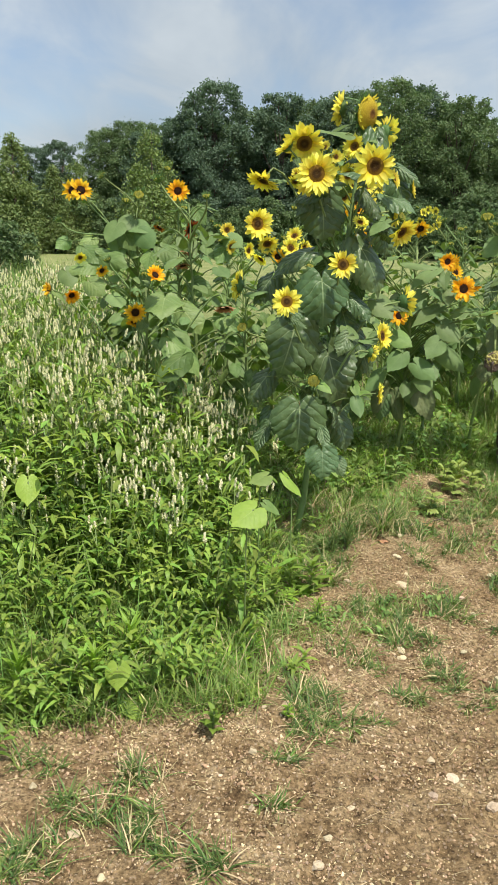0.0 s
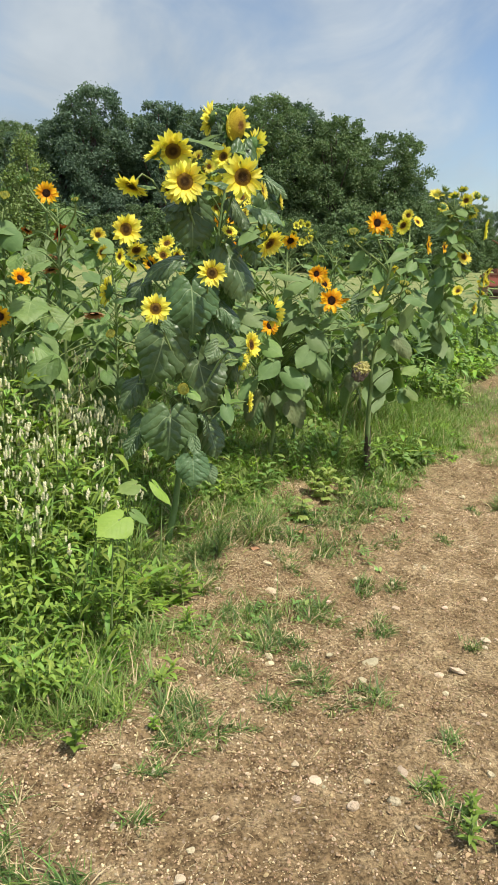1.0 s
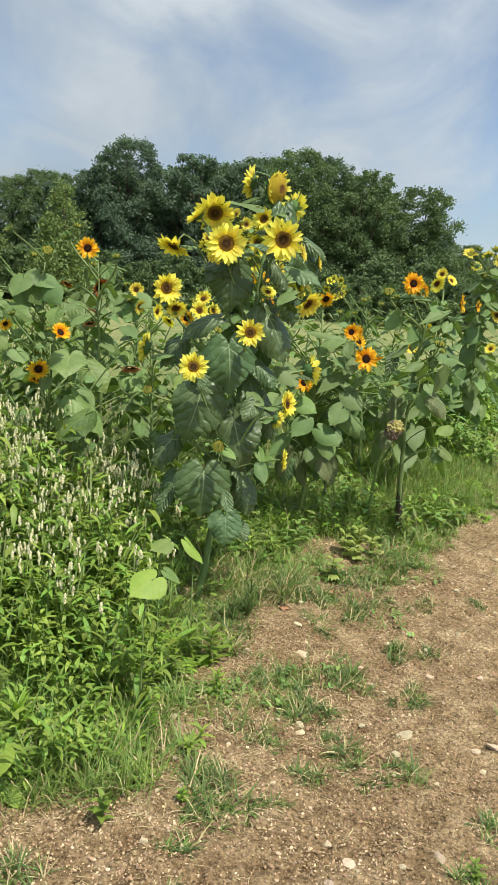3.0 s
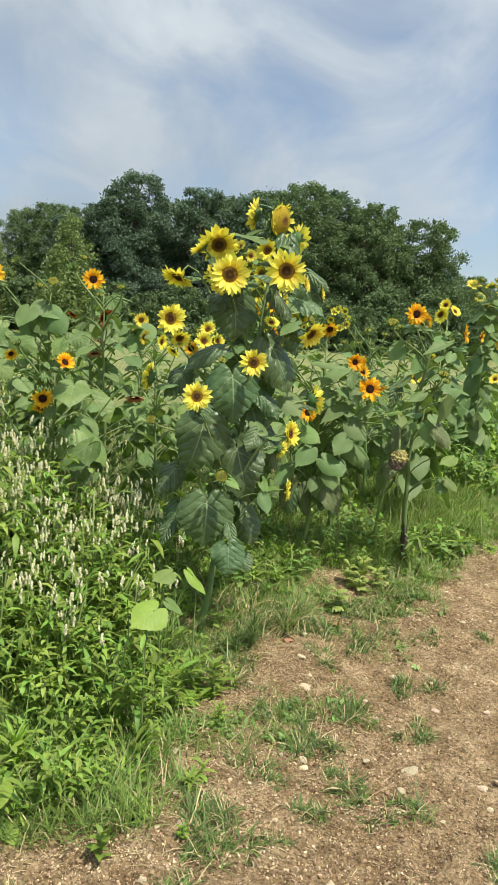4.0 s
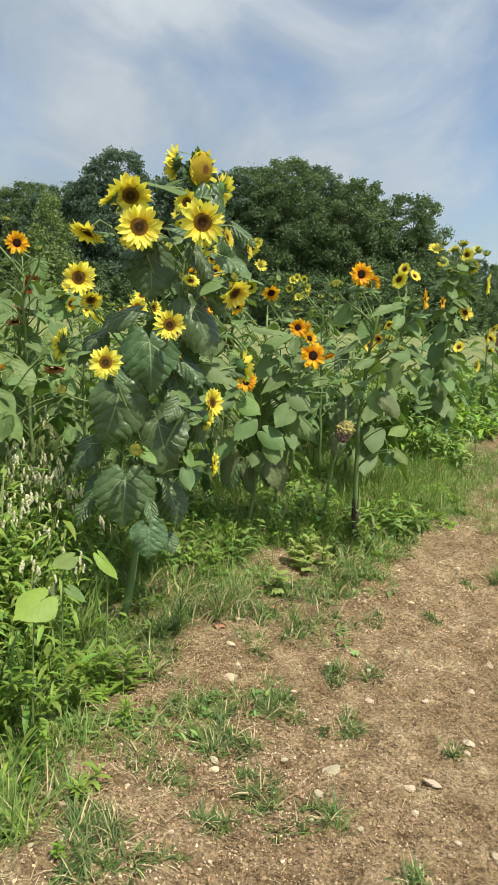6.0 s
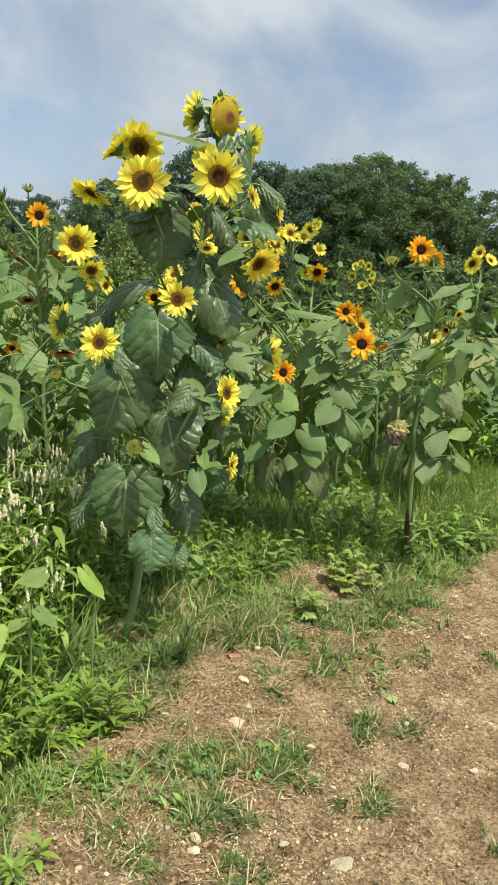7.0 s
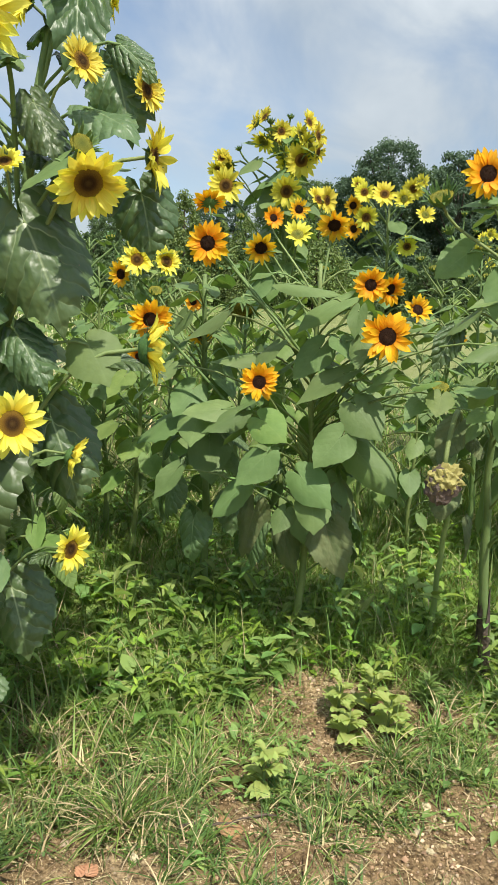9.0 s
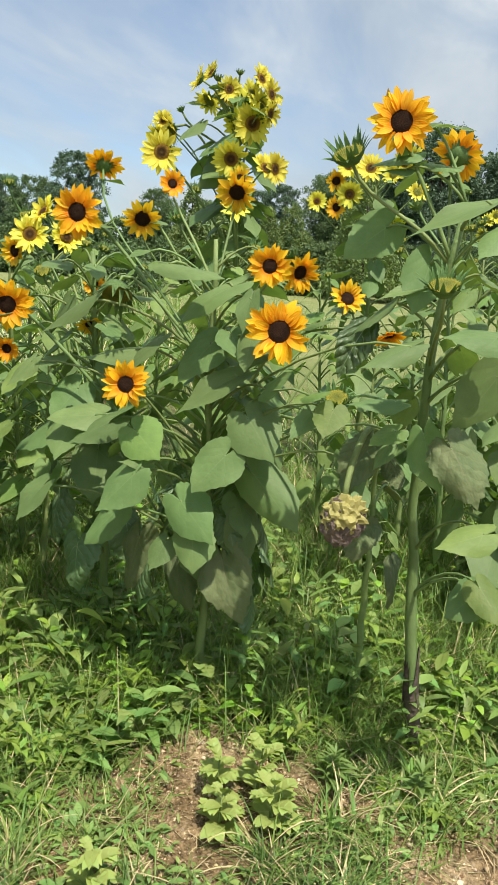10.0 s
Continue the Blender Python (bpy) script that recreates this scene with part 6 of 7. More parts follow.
def hay_mower():
    x, y = 16.3, 35.0
    base = Matrix.Translation((x, y, float(land(x, y)))) @ pose(0, 0, 0, 0, 0, -3)
    root = place("hay_mower", None, base)
    tagged(root, "faded red hay mower with dark reel parked in the field", "farm machine")

    def piece(name, mat, shape, label=""):
        bm = bmesh.new()
        shape(bm)
        ob = part(name, bm, MAT[mat], root, label)
        ob.matrix_basis = base
        return ob

    def round_piece(name, mat, pts, rad, seg=8, label=""):
        V, F = tube(pts, rad, seg)
        return place(name, make_mesh(name, V, F, [MAT[mat]]), base, root, label)
    deck = piece("deck", "red_paint", lambda bm: box(bm, -1.5, 1.5, -0.05, 0.75, 0.56, 1.18, 0.05), "faded red sheet-metal deck")
    WORLD[deck] = base
    for k, (a, b) in enumerate(((-0.85, -0.62), (-0.56, -0.42), (-0.30, -0.02), (0.06, 0.34), (0.42, 0.62))):
        bm = bmesh.new()
        box(bm, a, b, -0.062, -0.052, 0.96, 1.07, 0.003)
        ob = part("lettering_bar", bm, MAT["white_paint"], deck)
        ob.matrix_basis = base
    piece("trim_rail", "rust", lambda bm: box(bm, -1.52, 1.52, -0.10, -0.058, 1.12, 1.20, 0.01))
    for s in (-1.58, 1.50):
        piece("side_plate", "rust", lambda bm: box(bm, s, s + 0.08, -0.35, 0.8, 0.15, 1.10, 0.02), "rusty end plate")
    round_piece("reel", "dark_steel", [(-1.45, -0.12, 0.32), (1.45, -0.12, 0.32)], 0.16, 12)
    for k in range(6):
        a = k * math.pi / 3
        round_piece("reel_bar", "dark_steel", [(-1.45, -0.12 + 0.26 * math.cos(a), 0.34 + 0.26 * math.sin(a)), (1.45, -0.12 + 0.26 * math.cos(a), 0.34 + 0.26 * math.sin(a))], 0.022, 6)
    piece("cutter_bar", "dark_steel", lambda bm: box(bm, -1.5, 1.5, -0.45, -0.25, 0.06, 0.12, 0.01))
    piece("gearbox", "rust", lambda bm: box(bm, -1.1, -0.55, 0.1, 0.5, 1.19, 1.42, 0.05), "rusty gearbox and hitch frame")
    round_piece("tongue", "rust", [(-1.35, 0.5, 1.30), (-0.8, 0.4, 1.36), (-0.1, 0.45, 1.30), (0.25, 0.6, 1.22)], 0.05)
    round_piece("post", "rust", [(-0.82, 0.3, 1.35), (-0.80, 0.3, 1.75)], 0.05)
    round_piece("hose", "rust", bezier((-0.78, 0.3, 1.70), (-0.72, 0.3, 2.2), (-0.95, 0.3, 2.55), (-1.35, 0.3, 2.68), 14), np.linspace(0.035, 0.025, 14), 7, "thin curved pipe above the machine")
    round_piece("lever", "dark_steel", [(0.15, 0.4, 1.2), (0.2, 0.4, 1.45), (0.05, 0.4, 1.40)], 0.03, 6)
    for s in (-1.25, 1.25):
        V, F = tube([(s - 0.11, 0.95, 0.34), (s - 0.08, 0.95, 0.34), (s + 0.08, 0.95, 0.34), (s + 0.11, 0.95, 0.34)], [0.26, 0.34, 0.34, 0.26], 20)
        wheel = place("wheel", make_mesh("tyre", V, F, [MAT["rubber"]]), base, root, "black rubber tyre")
        V, F = tube([(s - 0.12, 0.95, 0.34), (s + 0.12, 0.95, 0.34)], [0.16, 0.16], 14)
        place("rim", make_mesh("rim", V, F, [MAT["rust"]]), base, wheel)


hay_mower()


# ---------------------------------------------------------------- smartweed and other weeds
def random_spots(count, x0, x1, y0, y1, accept, seed):
    r = np.random.default_rng(seed)
    out = np.zeros((0, 2))
    while len(out) < count:
        p = np.stack([r.uniform(x0, x1, 4 * count), r.uniform(y0, y1, 4 * count)], 1)
        out = np.concatenate([out, p[r.random(len(p)) < accept(p[:, 0], p[:, 1])]])
    return out[:count]


def spike_shape():
    """A dense flower spike, a unit high: rows of small round florets on an axis."""
    r = np.random.default_rng(4)
    eight = np.array([(1, 0, 0), (-1, 0, 0), (0, 1, 0), (0, -1, 0), (0, 0, 1), (0, 0, -1)], float)
    faces = np.array([(a, b, c) if (a == 0) == ((b == 2) == (c == 4)) else (a, c, b) for a in (0, 1) for b in (2, 3) for c in (4, 5)])
    V, F = [], []
    for k in range(13):
        s = k / 12
        rad = 0.13 * math.sin(math.pi * (0.14 + 0.80 * s)) ** 0.6
        a = 2.4 * k
        c = np.array([rad * math.cos(a), rad * math.sin(a), s])
        F.append(faces + 6 * k)
        V.append(c + eight * (0.21, 0.21, 0.12) * r.uniform(0.75, 1.25))
    return np.concatenate(V), np.concatenate(F)


def weed_limit(y):
    return np.interp(y, [2.2, 2.3, 2.6, 3.0, 3.6, 3.9, 4.2, 4.6, 5.0, 6.0, 8.0, 9.0], [-0.75, -0.5, -0.22, -0.10, 0.0, 0.03, -0.02, -0.12, -0.45, -0.9, -1.4, -1.6])


def smartweed():
    """The tall patch of smartweed with its pale flower spikes."""
    r = np.random.default_rng(15)
    bag = Bag()

    def inside(x, y):
        d = weed_limit(y) - x + 0.06 * lattice(x, y, 0.3, 2)
        return (0.12 + 0.88 * smooth_step(-0.30, 0.05, lattice(x, y, 0.28, 4))) * smooth_step(-0.02, 0.10, d) * np.where(y < 5, 1.0, 0.75) * (1 - 0.6 * smooth_step(2.0, 3.2, d))
    B = random_spots(1250, -3.6, 0.1, 2.2, 8.5, inside, 31)
    front = np.minimum(B[:, 1] - 2.2, (weed_limit(B[:, 1]) - B[:, 0]) * 1.1 + 0.75)
    H = (0.24 + 0.54 * smooth_step(0.0, 1.7, front)) * r.uniform(0.60, 1.15, len(B)) * (0.92 + 0.30 * lattice(B[:, 0], B[:, 1], 0.33, 6))
    H += 0.42 * smooth_step(3.3, 4.5, B[:, 1]) * smooth_step(0.45, 0.90, weed_limit(B[:, 1]) - B[:, 0]) * r.uniform(0.7, 1.1, len(B))
    H = np.minimum(H, r.uniform(1.00, 1.16, len(B)) - 0.04 * np.maximum(B[:, 1] - 4.5, 0))
    stems = np.repeat(np.arange(len(B)), 4)
    n = len(stems)
    z = relief(B[stems, 0], B[stems, 1])
    P = np.stack([B[stems, 0] + 0.05 * r.normal(size=n), B[stems, 1] + 0.05 * r.normal(size=n), z - 0.01], 1)
    h = H[stems] * r.uniform(0.7, 1.08, n)
    az, tip = r.uniform(0, 6.283, n), r.uniform(0.08, 0.65, n)
    out = np.stack([np.cos(az), np.sin(az)], 1)

    def along(k, s):
        """Points at the share s of the stems k."""
        lean = (tip[k] * s ** 1.5 * h[k])[:, None] * out[k]
        return np.concatenate([P[k, :2] + lean, (P[k, 2] + h[k] * s * (1 - 0.1 * tip[k]))[:, None]], 1)
    every = np.arange(n)
    bag.add(*ribbons(P, az, np.pi / 2 - 0.1 * tip, tip * 1.4, h * 1.02, 0.006, 5, "stem"), 1)
    # leaves up the stems
    k = np.repeat(every, 10)
    s = 0.15 + 0.83 * ((np.tile(np.arange(10), n) + r.random(len(k))) / 10) ** 0.7
    la = az[k] + np.tile(np.arange(10), n) * 2.4 + 0.4 * r.normal(size=len(k))
    bag.add(*ribbons(along(k, s), la, r.uniform(-0.2, 0.95, len(k)), r.uniform(0.2, 1.8, len(k)), r.uniform(0.06, 0.195, len(k)) * (1.1 - 0.35 * s) * (0.35 + 0.95 * np.minimum(h[k], 0.75)), r.uniform(0.014, 0.038, len(k)) * (0.6 + 0.5 * np.minimum(h[k], 0.8)), 3, "lance", 0.35), 0)
    # branchlets with flower spikes
    tall = every[(h > 0.42) & (r.random(n) < (0.05 + 0.60 * (lattice(P[:, 0], P[:, 1], 0.2, 8) > 0.22) + 0.30 * smooth_step(3.6, 4.4, P[:, 1])) * (0.22 + 0.78 * smooth_step(2.6, 3.7, P[:, 1])))]
    k = np.repeat(tall, 4)
    s = r.uniform(0.94, 1.0, len(k))
    A = along(k, s)
    ba = r.uniform(0, 6.283, len(k))
    bl = r.uniform(0.03, 0.11, len(k))
    bag.add(*ribbons(A, ba, r.uniform(0.8, 1.4, len(k)), 0.1, bl, 0.004, 2, "stem"), 1)
    top = A + np.stack([np.cos(ba) * bl * 0.4, np.sin(ba) * bl * 0.4, bl * 0.88], 1)
    V0, F0 = spike_shape()
    V0 = V0 + np.array([0.25, 0.1, 0]) * V0[:, 2:] ** 2
    ln = r.uniform(0.020, 0.042, len(k))
    lift = np.stack([ln * 0.3 + r.uniform(0.010, 0.016, len(k)), ln * 0.3 + r.uniform(0.010, 0.016, len(k)), ln], 1)
    bag.add(*scatter(V0, F0, top, lift), 2)
    # grass that has grown up through the patch
    G = random_spots(900, -3.0, 0.1, 2.2, 7.0, lambda x, y: smooth_step(-0.05, 0.1, weed_limit(y) - x) * smooth_step(0.1, -0.25, lattice(x, y, 0.28, 4)), 34)
    k = np.repeat(np.arange(len(G)), 8)
    Q = on_land(G[k, 0] + 0.04 * r.normal(size=len(k)), G[k, 1] + 0.04 * r.normal(size=len(k)))
    up = 0.14 + 0.26 * smooth_step(2.3, 3.6, G[k, 1])
    bag.add(*ribbons(Q, r.uniform(0, 6.283, len(k)), r.uniform(0.9, 1.5, len(k)), r.uniform(0.3, 1.9, len(k)), up * r.uniform(0.7, 1.6, len(k)), r.uniform(0.004, 0.009, len(k)), 4, "blade"), 3)
    tagged(new("smartweed", bag.mesh("smartweed", [MAT["weed"], MAT["weed_stem"], MAT["spike"], MAT["grass"]])), "dense green smartweed with cream-white flower spikes", "weeds", kind="stuff")


def fringe_weeds():
    """Leafy low weeds along the front of the patch and below the sunflowers."""
    r = np.random.default_rng(25)
    bag = Bag()

    def inside(x, y):
        g = growth(x, y)
        edge = path_edge(y) - x
        return g * np.where(y < 2.9, smooth_step(0.9, 0.1, edge), smooth_step(1.9, 0.5, edge)) * (0.4 + 0.6 * (lattice(x, y, 0.25, 19) > -0.1))
    B = random_spots(320, -1.6, 2.6, 2.15, 7.0, inside, 32)
    H = r.uniform(0.04, 0.17, len(B)) * np.where(B[:, 1] < 2.9, 1.35, 0.9) * (0.3 + 0.9 * smooth_step(0.02, 0.5, path_edge(B[:, 1]) - B[:, 0]))
    k = np.repeat(np.arange(len(B)), 3)
    P = on_land(B[k, 0] + 0.03 * r.normal(size=len(k)), B[k, 1] + 0.03 * r.normal(size=len(k)))
    az = r.uniform(0, 6.283, len(k))
    h = H[k] * r.uniform(0.7, 1.2, len(k))
    bag.add(*ribbons(P, az, 1.35, 0.4, h, 0.005, 3, "stem"), 1)
    j = np.repeat(np.arange(len(k)), 9)
    s = (np.tile(np.arange(9), len(k)) + r.random(len(j))) / 9
    A = P[j] + np.stack([np.cos(az[j]) * h[j] * 0.3 * s, np.sin(az[j]) * h[j] * 0.3 * s, h[j] * s * 0.93], 1)
    kind = (np.sin(B[k[j], 0] * 9.1 + B[k[j], 1] * 7.7) > 0.55)
    for pick, mat, wid in ((~kind, 0, 0.016), (kind, 2, 0.014)):
        m = np.flatnonzero(pick)
        bag.add(*ribbons(A[m], az[j[m]] + m * 2.4, r.uniform(0.2, 0.9, len(m)), r.uniform(0.2, 1.2, len(m)), r.uniform(0.035, 0.075, len(m)), wid * r.uniform(0.7, 1.4, len(m)), 3, "lance", 0.35), mat)
    tagged(new("low_weeds", bag.mesh("low_weeds", [MAT["weed"], MAT["weed_stem"], MAT["weed_bright"]])), "low leafy green weeds along the path's edge", "weeds", kind="stuff")


def grass():
    """Turf and tall grass below and between the sunflowers, thin and short at the path's edge."""
    r = np.random.default_rng(35)
    bag = Bag()

    def inside(x, y):
        edge = path_edge(y) - x
        return growth(x, y) * (0.35 + 0.65 * (lattice(x, y, 0.3, 29) > -0.25)) * np.where((y < 4.2) & (edge > 0.7), 0.3, 1.0) * np.where(y < 3.0, 2.6, 1.0) * 1.0 * smooth_step(4.5, 2.0, edge)
    near = random_spots(10500, -2.0, 4.8, 2.15, 7.2, inside, 41)
    far = random_spots(4200, -2.5, 9.0, 7.2, 16.0, lambda x, y: growth(x, y) * smooth_step(7.0, 2.0, path_edge(y) - x), 42)
    for B, blades, big in ((near, 8, 1.0), (far, 6, 1.5)):
        k = np.repeat(np.arange(len(B)), blades)
        P = on_land(B[k, 0] + 0.035 * big * r.normal(size=len(k)), B[k, 1] + 0.035 * big * r.normal(size=len(k)))
        P[:, 2] -= 0.006
        edge = path_edge(B[:, 1]) - B[:, 0]
        H = (0.07 + 0.16 * smooth_step(0.05, 0.9, edge) + 0.10 * smooth_step(1.1, 1.6, B[:, 0]) * smooth_step(5.0, 5.5, B[:, 1]) * smooth_step(0.0, 0.4, edge) + 0.09 * smooth_step(3.1, 2.5, B[:, 1])) * r.uniform(0.6, 1.3, len(B))
        ln = H[k] * r.uniform(0.6, 1.35, len(k)) * (1 if big == 1 else 1.3)
        dry = r.random(len(k)) < 0.09
        for pick, mat in ((~dry, 0), (dry, 1)):
            m = np.flatnonzero(pick)
            bag.add(*ribbons(P[m], r.uniform(0, 6.283, len(m)), r.uniform(0.7, 1.5, len(m)), r.uniform(0.3, 1.9, len(m)), ln[m], r.uniform(0.003, 0.0065, len(m)) * big, 4, "blade"), mat)
    tagged(new("grass", bag.mesh("grass", [MAT["grass"], MAT["straw"]])), "rough green grass with dry blades below the sunflowers", "grass", kind="stuff")


def straw_litter():
    """Dead stalks and clippings that lie on the soil."""
    r = np.random.default_rng(45)
    bag = Bag()
    B = random_spots(9500, -1.2, 3.0, 1.4, 6.5, lambda x, y: np.clip(1 - np.abs(x - path_edge(y)) / 1.1, 0.10, 1) * (0.25 + 0.75 * (lattice(x, y, 0.2, 57) > -0.05)), 51)
    P = on_land(B[:, 0], B[:, 1])
    P[:, 2] += 0.004
    n = len(P)
    bag.add(*ribbons(P, r.uniform(0, 6.283, n), r.uniform(-0.02, 0.25, n), r.uniform(0.0, 0.5, n), r.uniform(0.015, 0.08, n), r.uniform(0.0012, 0.003, n), 3, "blade", 0.3), 0)
    B = random_spots(2600, 1.6, 6.5, 5.2, 11.0, lambda x, y: np.clip(1.1 - np.abs(x - path_edge(y) - 0.5) / 1.6, 0.1, 1), 52)
    P = on_land(B[:, 0], B[:, 1])
    P[:, 2] += 0.004
    n = len(P)
    bag.add(*ribbons(P, r.uniform(0, 6.283, n), r.uniform(-0.02, 0.3, n), r.uniform(0.0, 0.5, n), r.uniform(0.03, 0.14, n), r.uniform(0.003, 0.006, n), 3, "blade", 0.3), 0)
    tagged(new("straw_litter", bag.mesh("straw_litter", [MAT["straw"]])), "dry straw and stalk litter on the soil", "litter", kind="stuff")


def tall_grass():
    """The unmown strip beyond the smartweed, before the field."""
    r = np.random.default_rng(55)
    bag = Bag()
    B = random_spots(3400, -11.0, 1.0, 8.2, 24.0, lambda x, y: smooth_step(-0.8, -2.2, x + 0.12 * (y - 8)) * np.clip(1.6 - 0.06 * y, 0.2, 1), 43)
    k = np.repeat(np.arange(len(B)), 9)
    P = on_land(B[k, 0] + 0.10 * r.normal(size=len(k)), B[k, 1] + 0.10 * r.normal(size=len(k)))
    ln = np.repeat(r.uniform(0.45, 1.15, len(B)), 9) * r.uniform(0.6, 1.2, len(k))
    dry = r.random(len(k)) < 0.12
    for pick, mat in ((~dry, 0), (dry, 1)):
        m = np.flatnonzero(pick)
        bag.add(*ribbons(P[m], r.uniform(0, 6.283, len(m)), r.uniform(1.0, 1.5, len(m)), r.uniform(0.2, 1.4, len(m)), ln[m], r.uniform(0.008, 0.018, len(m)), 3, "blade"), mat)
    tagged(new("tall_grass", bag.mesh("tall_grass", [MAT["grass"], MAT["straw"]])), "tall unmown green grass between smartweed and field", "grass", kind="stuff")


def undergrowth():
    """Broad-leaved weeds in the shade of the sunflowers."""
    r = np.random.default_rng(65)
    bag = Bag()

    def inside(x, y):
        return growth(x, y) * smooth_step(4.35, 4.7, y) * smooth_step(7.0, 5.2, y) * (0.08 + 0.92 * (lattice(x, y, 0.26, 33) > 0.05)) * smooth_step(2.3, 1.8, x)
    B = random_spots(440, -0.6, 2.1, 4.3, 6.4, inside, 44)
    k = np.repeat(np.arange(len(B)), 3)
    P = on_land(B[k, 0] + 0.04 * r.normal(size=len(k)), B[k, 1] + 0.04 * r.normal(size=len(k)))
    grow = np.where(r.random(len(B)) < 0.15, 1.6, 1.0) * (1 + 1.1 * np.exp(-((B[:, 0] - 1.6) ** 2 + (B[:, 1] - 5.08) ** 2) / 0.10))
    az, h = r.uniform(0, 6.283, len(k)), grow[k] * r.uniform(0.05, 0.17, len(k)) * (0.6 + 0.5 * smooth_step(4.5, 5.0, B[k, 1]))
    bag.add(*ribbons(P, az, 1.3, 0.6, h, 0.004, 3, "stem"), 1)
    j = np.repeat(np.arange(len(k)), 7)
    s = (np.tile(np.arange(7), len(k)) + r.random(len(j))) / 7
    A = P[j] + np.stack([np.cos(az[j]) * h[j] * 0.3 * s, np.sin(az[j]) * h[j] * 0.3 * s, h[j] * s * 0.93], 1)
    kind = np.floor(B[k[j], 0] * 31.7 + B[k[j], 1] * 47.3).astype(int) % 5
    for want, mat, lo, hi, wid in (((0,), 0, 0.04, 0.105, 0.42), ((1,), 4, 0.04, 0.12, 0.36), ((2,), 2, 0.03, 0.065, 0.6), ((3,), 3, 0.05, 0.14, 0.22), ((4,), 0, 0.04, 0.095, 0.55)):
        m = np.flatnonzero(np.isin(kind, want))
        ln = r.uniform(lo, hi, len(m))
        bag.add(*ribbons(A[m], az[j[m]] + m * 2.4, r.uniform(-0.1, 0.9, len(m)), r.uniform(0.2, 1.3, len(m)), ln, ln * wid * r.uniform(0.7, 1.3, len(m)), 4, "lance", 0.3), mat)
    tagged(new("undergrowth", bag.mesh("undergrowth", [MAT["weed_cool"], MAT["weed_stem"], MAT["weed_bright"], MAT["grass"], MAT["weed"]])), "mixed leafy undergrowth shaded by the sunflowers", "weeds", kind="stuff")


def edge_grass():
    """Thin sprawling grass that spills from the row on to the soil, in ragged patches."""
    r = np.random.default_rng(85)
    bag = Bag()

    def inside(x, y):
        edge = x - path_edge(y)
        return smooth_step(1.15, 0.0, edge) * smooth_step(-0.6, -0.2, edge) * smooth_step(0.0, 0.35, lattice(x, y, 0.30, 71) + 0.5 * lattice(x, y, 0.11, 72) - 0.35 * smooth_step(0.1, 0.9, edge))
    B = random_spots(820, -0.3, 4.6, 2.9, 8.5, inside, 45)
    k = np.repeat(np.arange(len(B)), 11)
    P = on_land(B[k, 0] + 0.03 * r.normal(size=len(k)), B[k, 1] + 0.03 * r.normal(size=len(k)))
    P[:, 2] -= 0.003
    ln = (r.uniform(0.04, 0.13, len(B)) * np.where(r.random(len(B)) < 0.2, 1.7, 1.0))[k] * r.uniform(0.6, 1.25, len(k))
    dry = r.random(len(k)) < 0.15
    for pick, mat in ((~dry, 0), (dry, 1)):
        m = np.flatnonzero(pick)
        bag.add(*ribbons(P[m], r.uniform(0, 6.283, len(m)), r.uniform(0.1, 1.3, len(m)), r.uniform(0.0, 1.2, len(m)), ln[m], r.uniform(0.002, 0.0055, len(m)), 3, "blade", 0.3), mat)
    # small creeping herbs between the blades
    C = random_spots(240, -0.3, 2.4, 3.0, 5.4, inside, 46)
    k = np.repeat(np.arange(len(C)), 9)
    P = on_land(C[k, 0] + 0.02 * r.normal(size=len(k)), C[k, 1] + 0.02 * r.normal(size=len(k)))
    P[:, 2] += r.uniform(0.0, 0.03, len(k))
    ln = r.uniform(0.015, 0.05, len(k))
    bag.add(*ribbons(P, r.uniform(0, 6.283, len(k)), r.uniform(-0.1, 0.9, len(k)), r.uniform(0.2, 1.2, len(k)), ln, ln * r.uniform(0.25, 0.55, len(k)), 3, "lance", 0.3), 2)
    tagged(new("edge_grass", bag.mesh("edge_grass", [MAT["grass"], MAT["straw"], MAT["weed_cool"]])), "thin sprawling grass spilling on to the bare soil", "grass", kind="stuff")


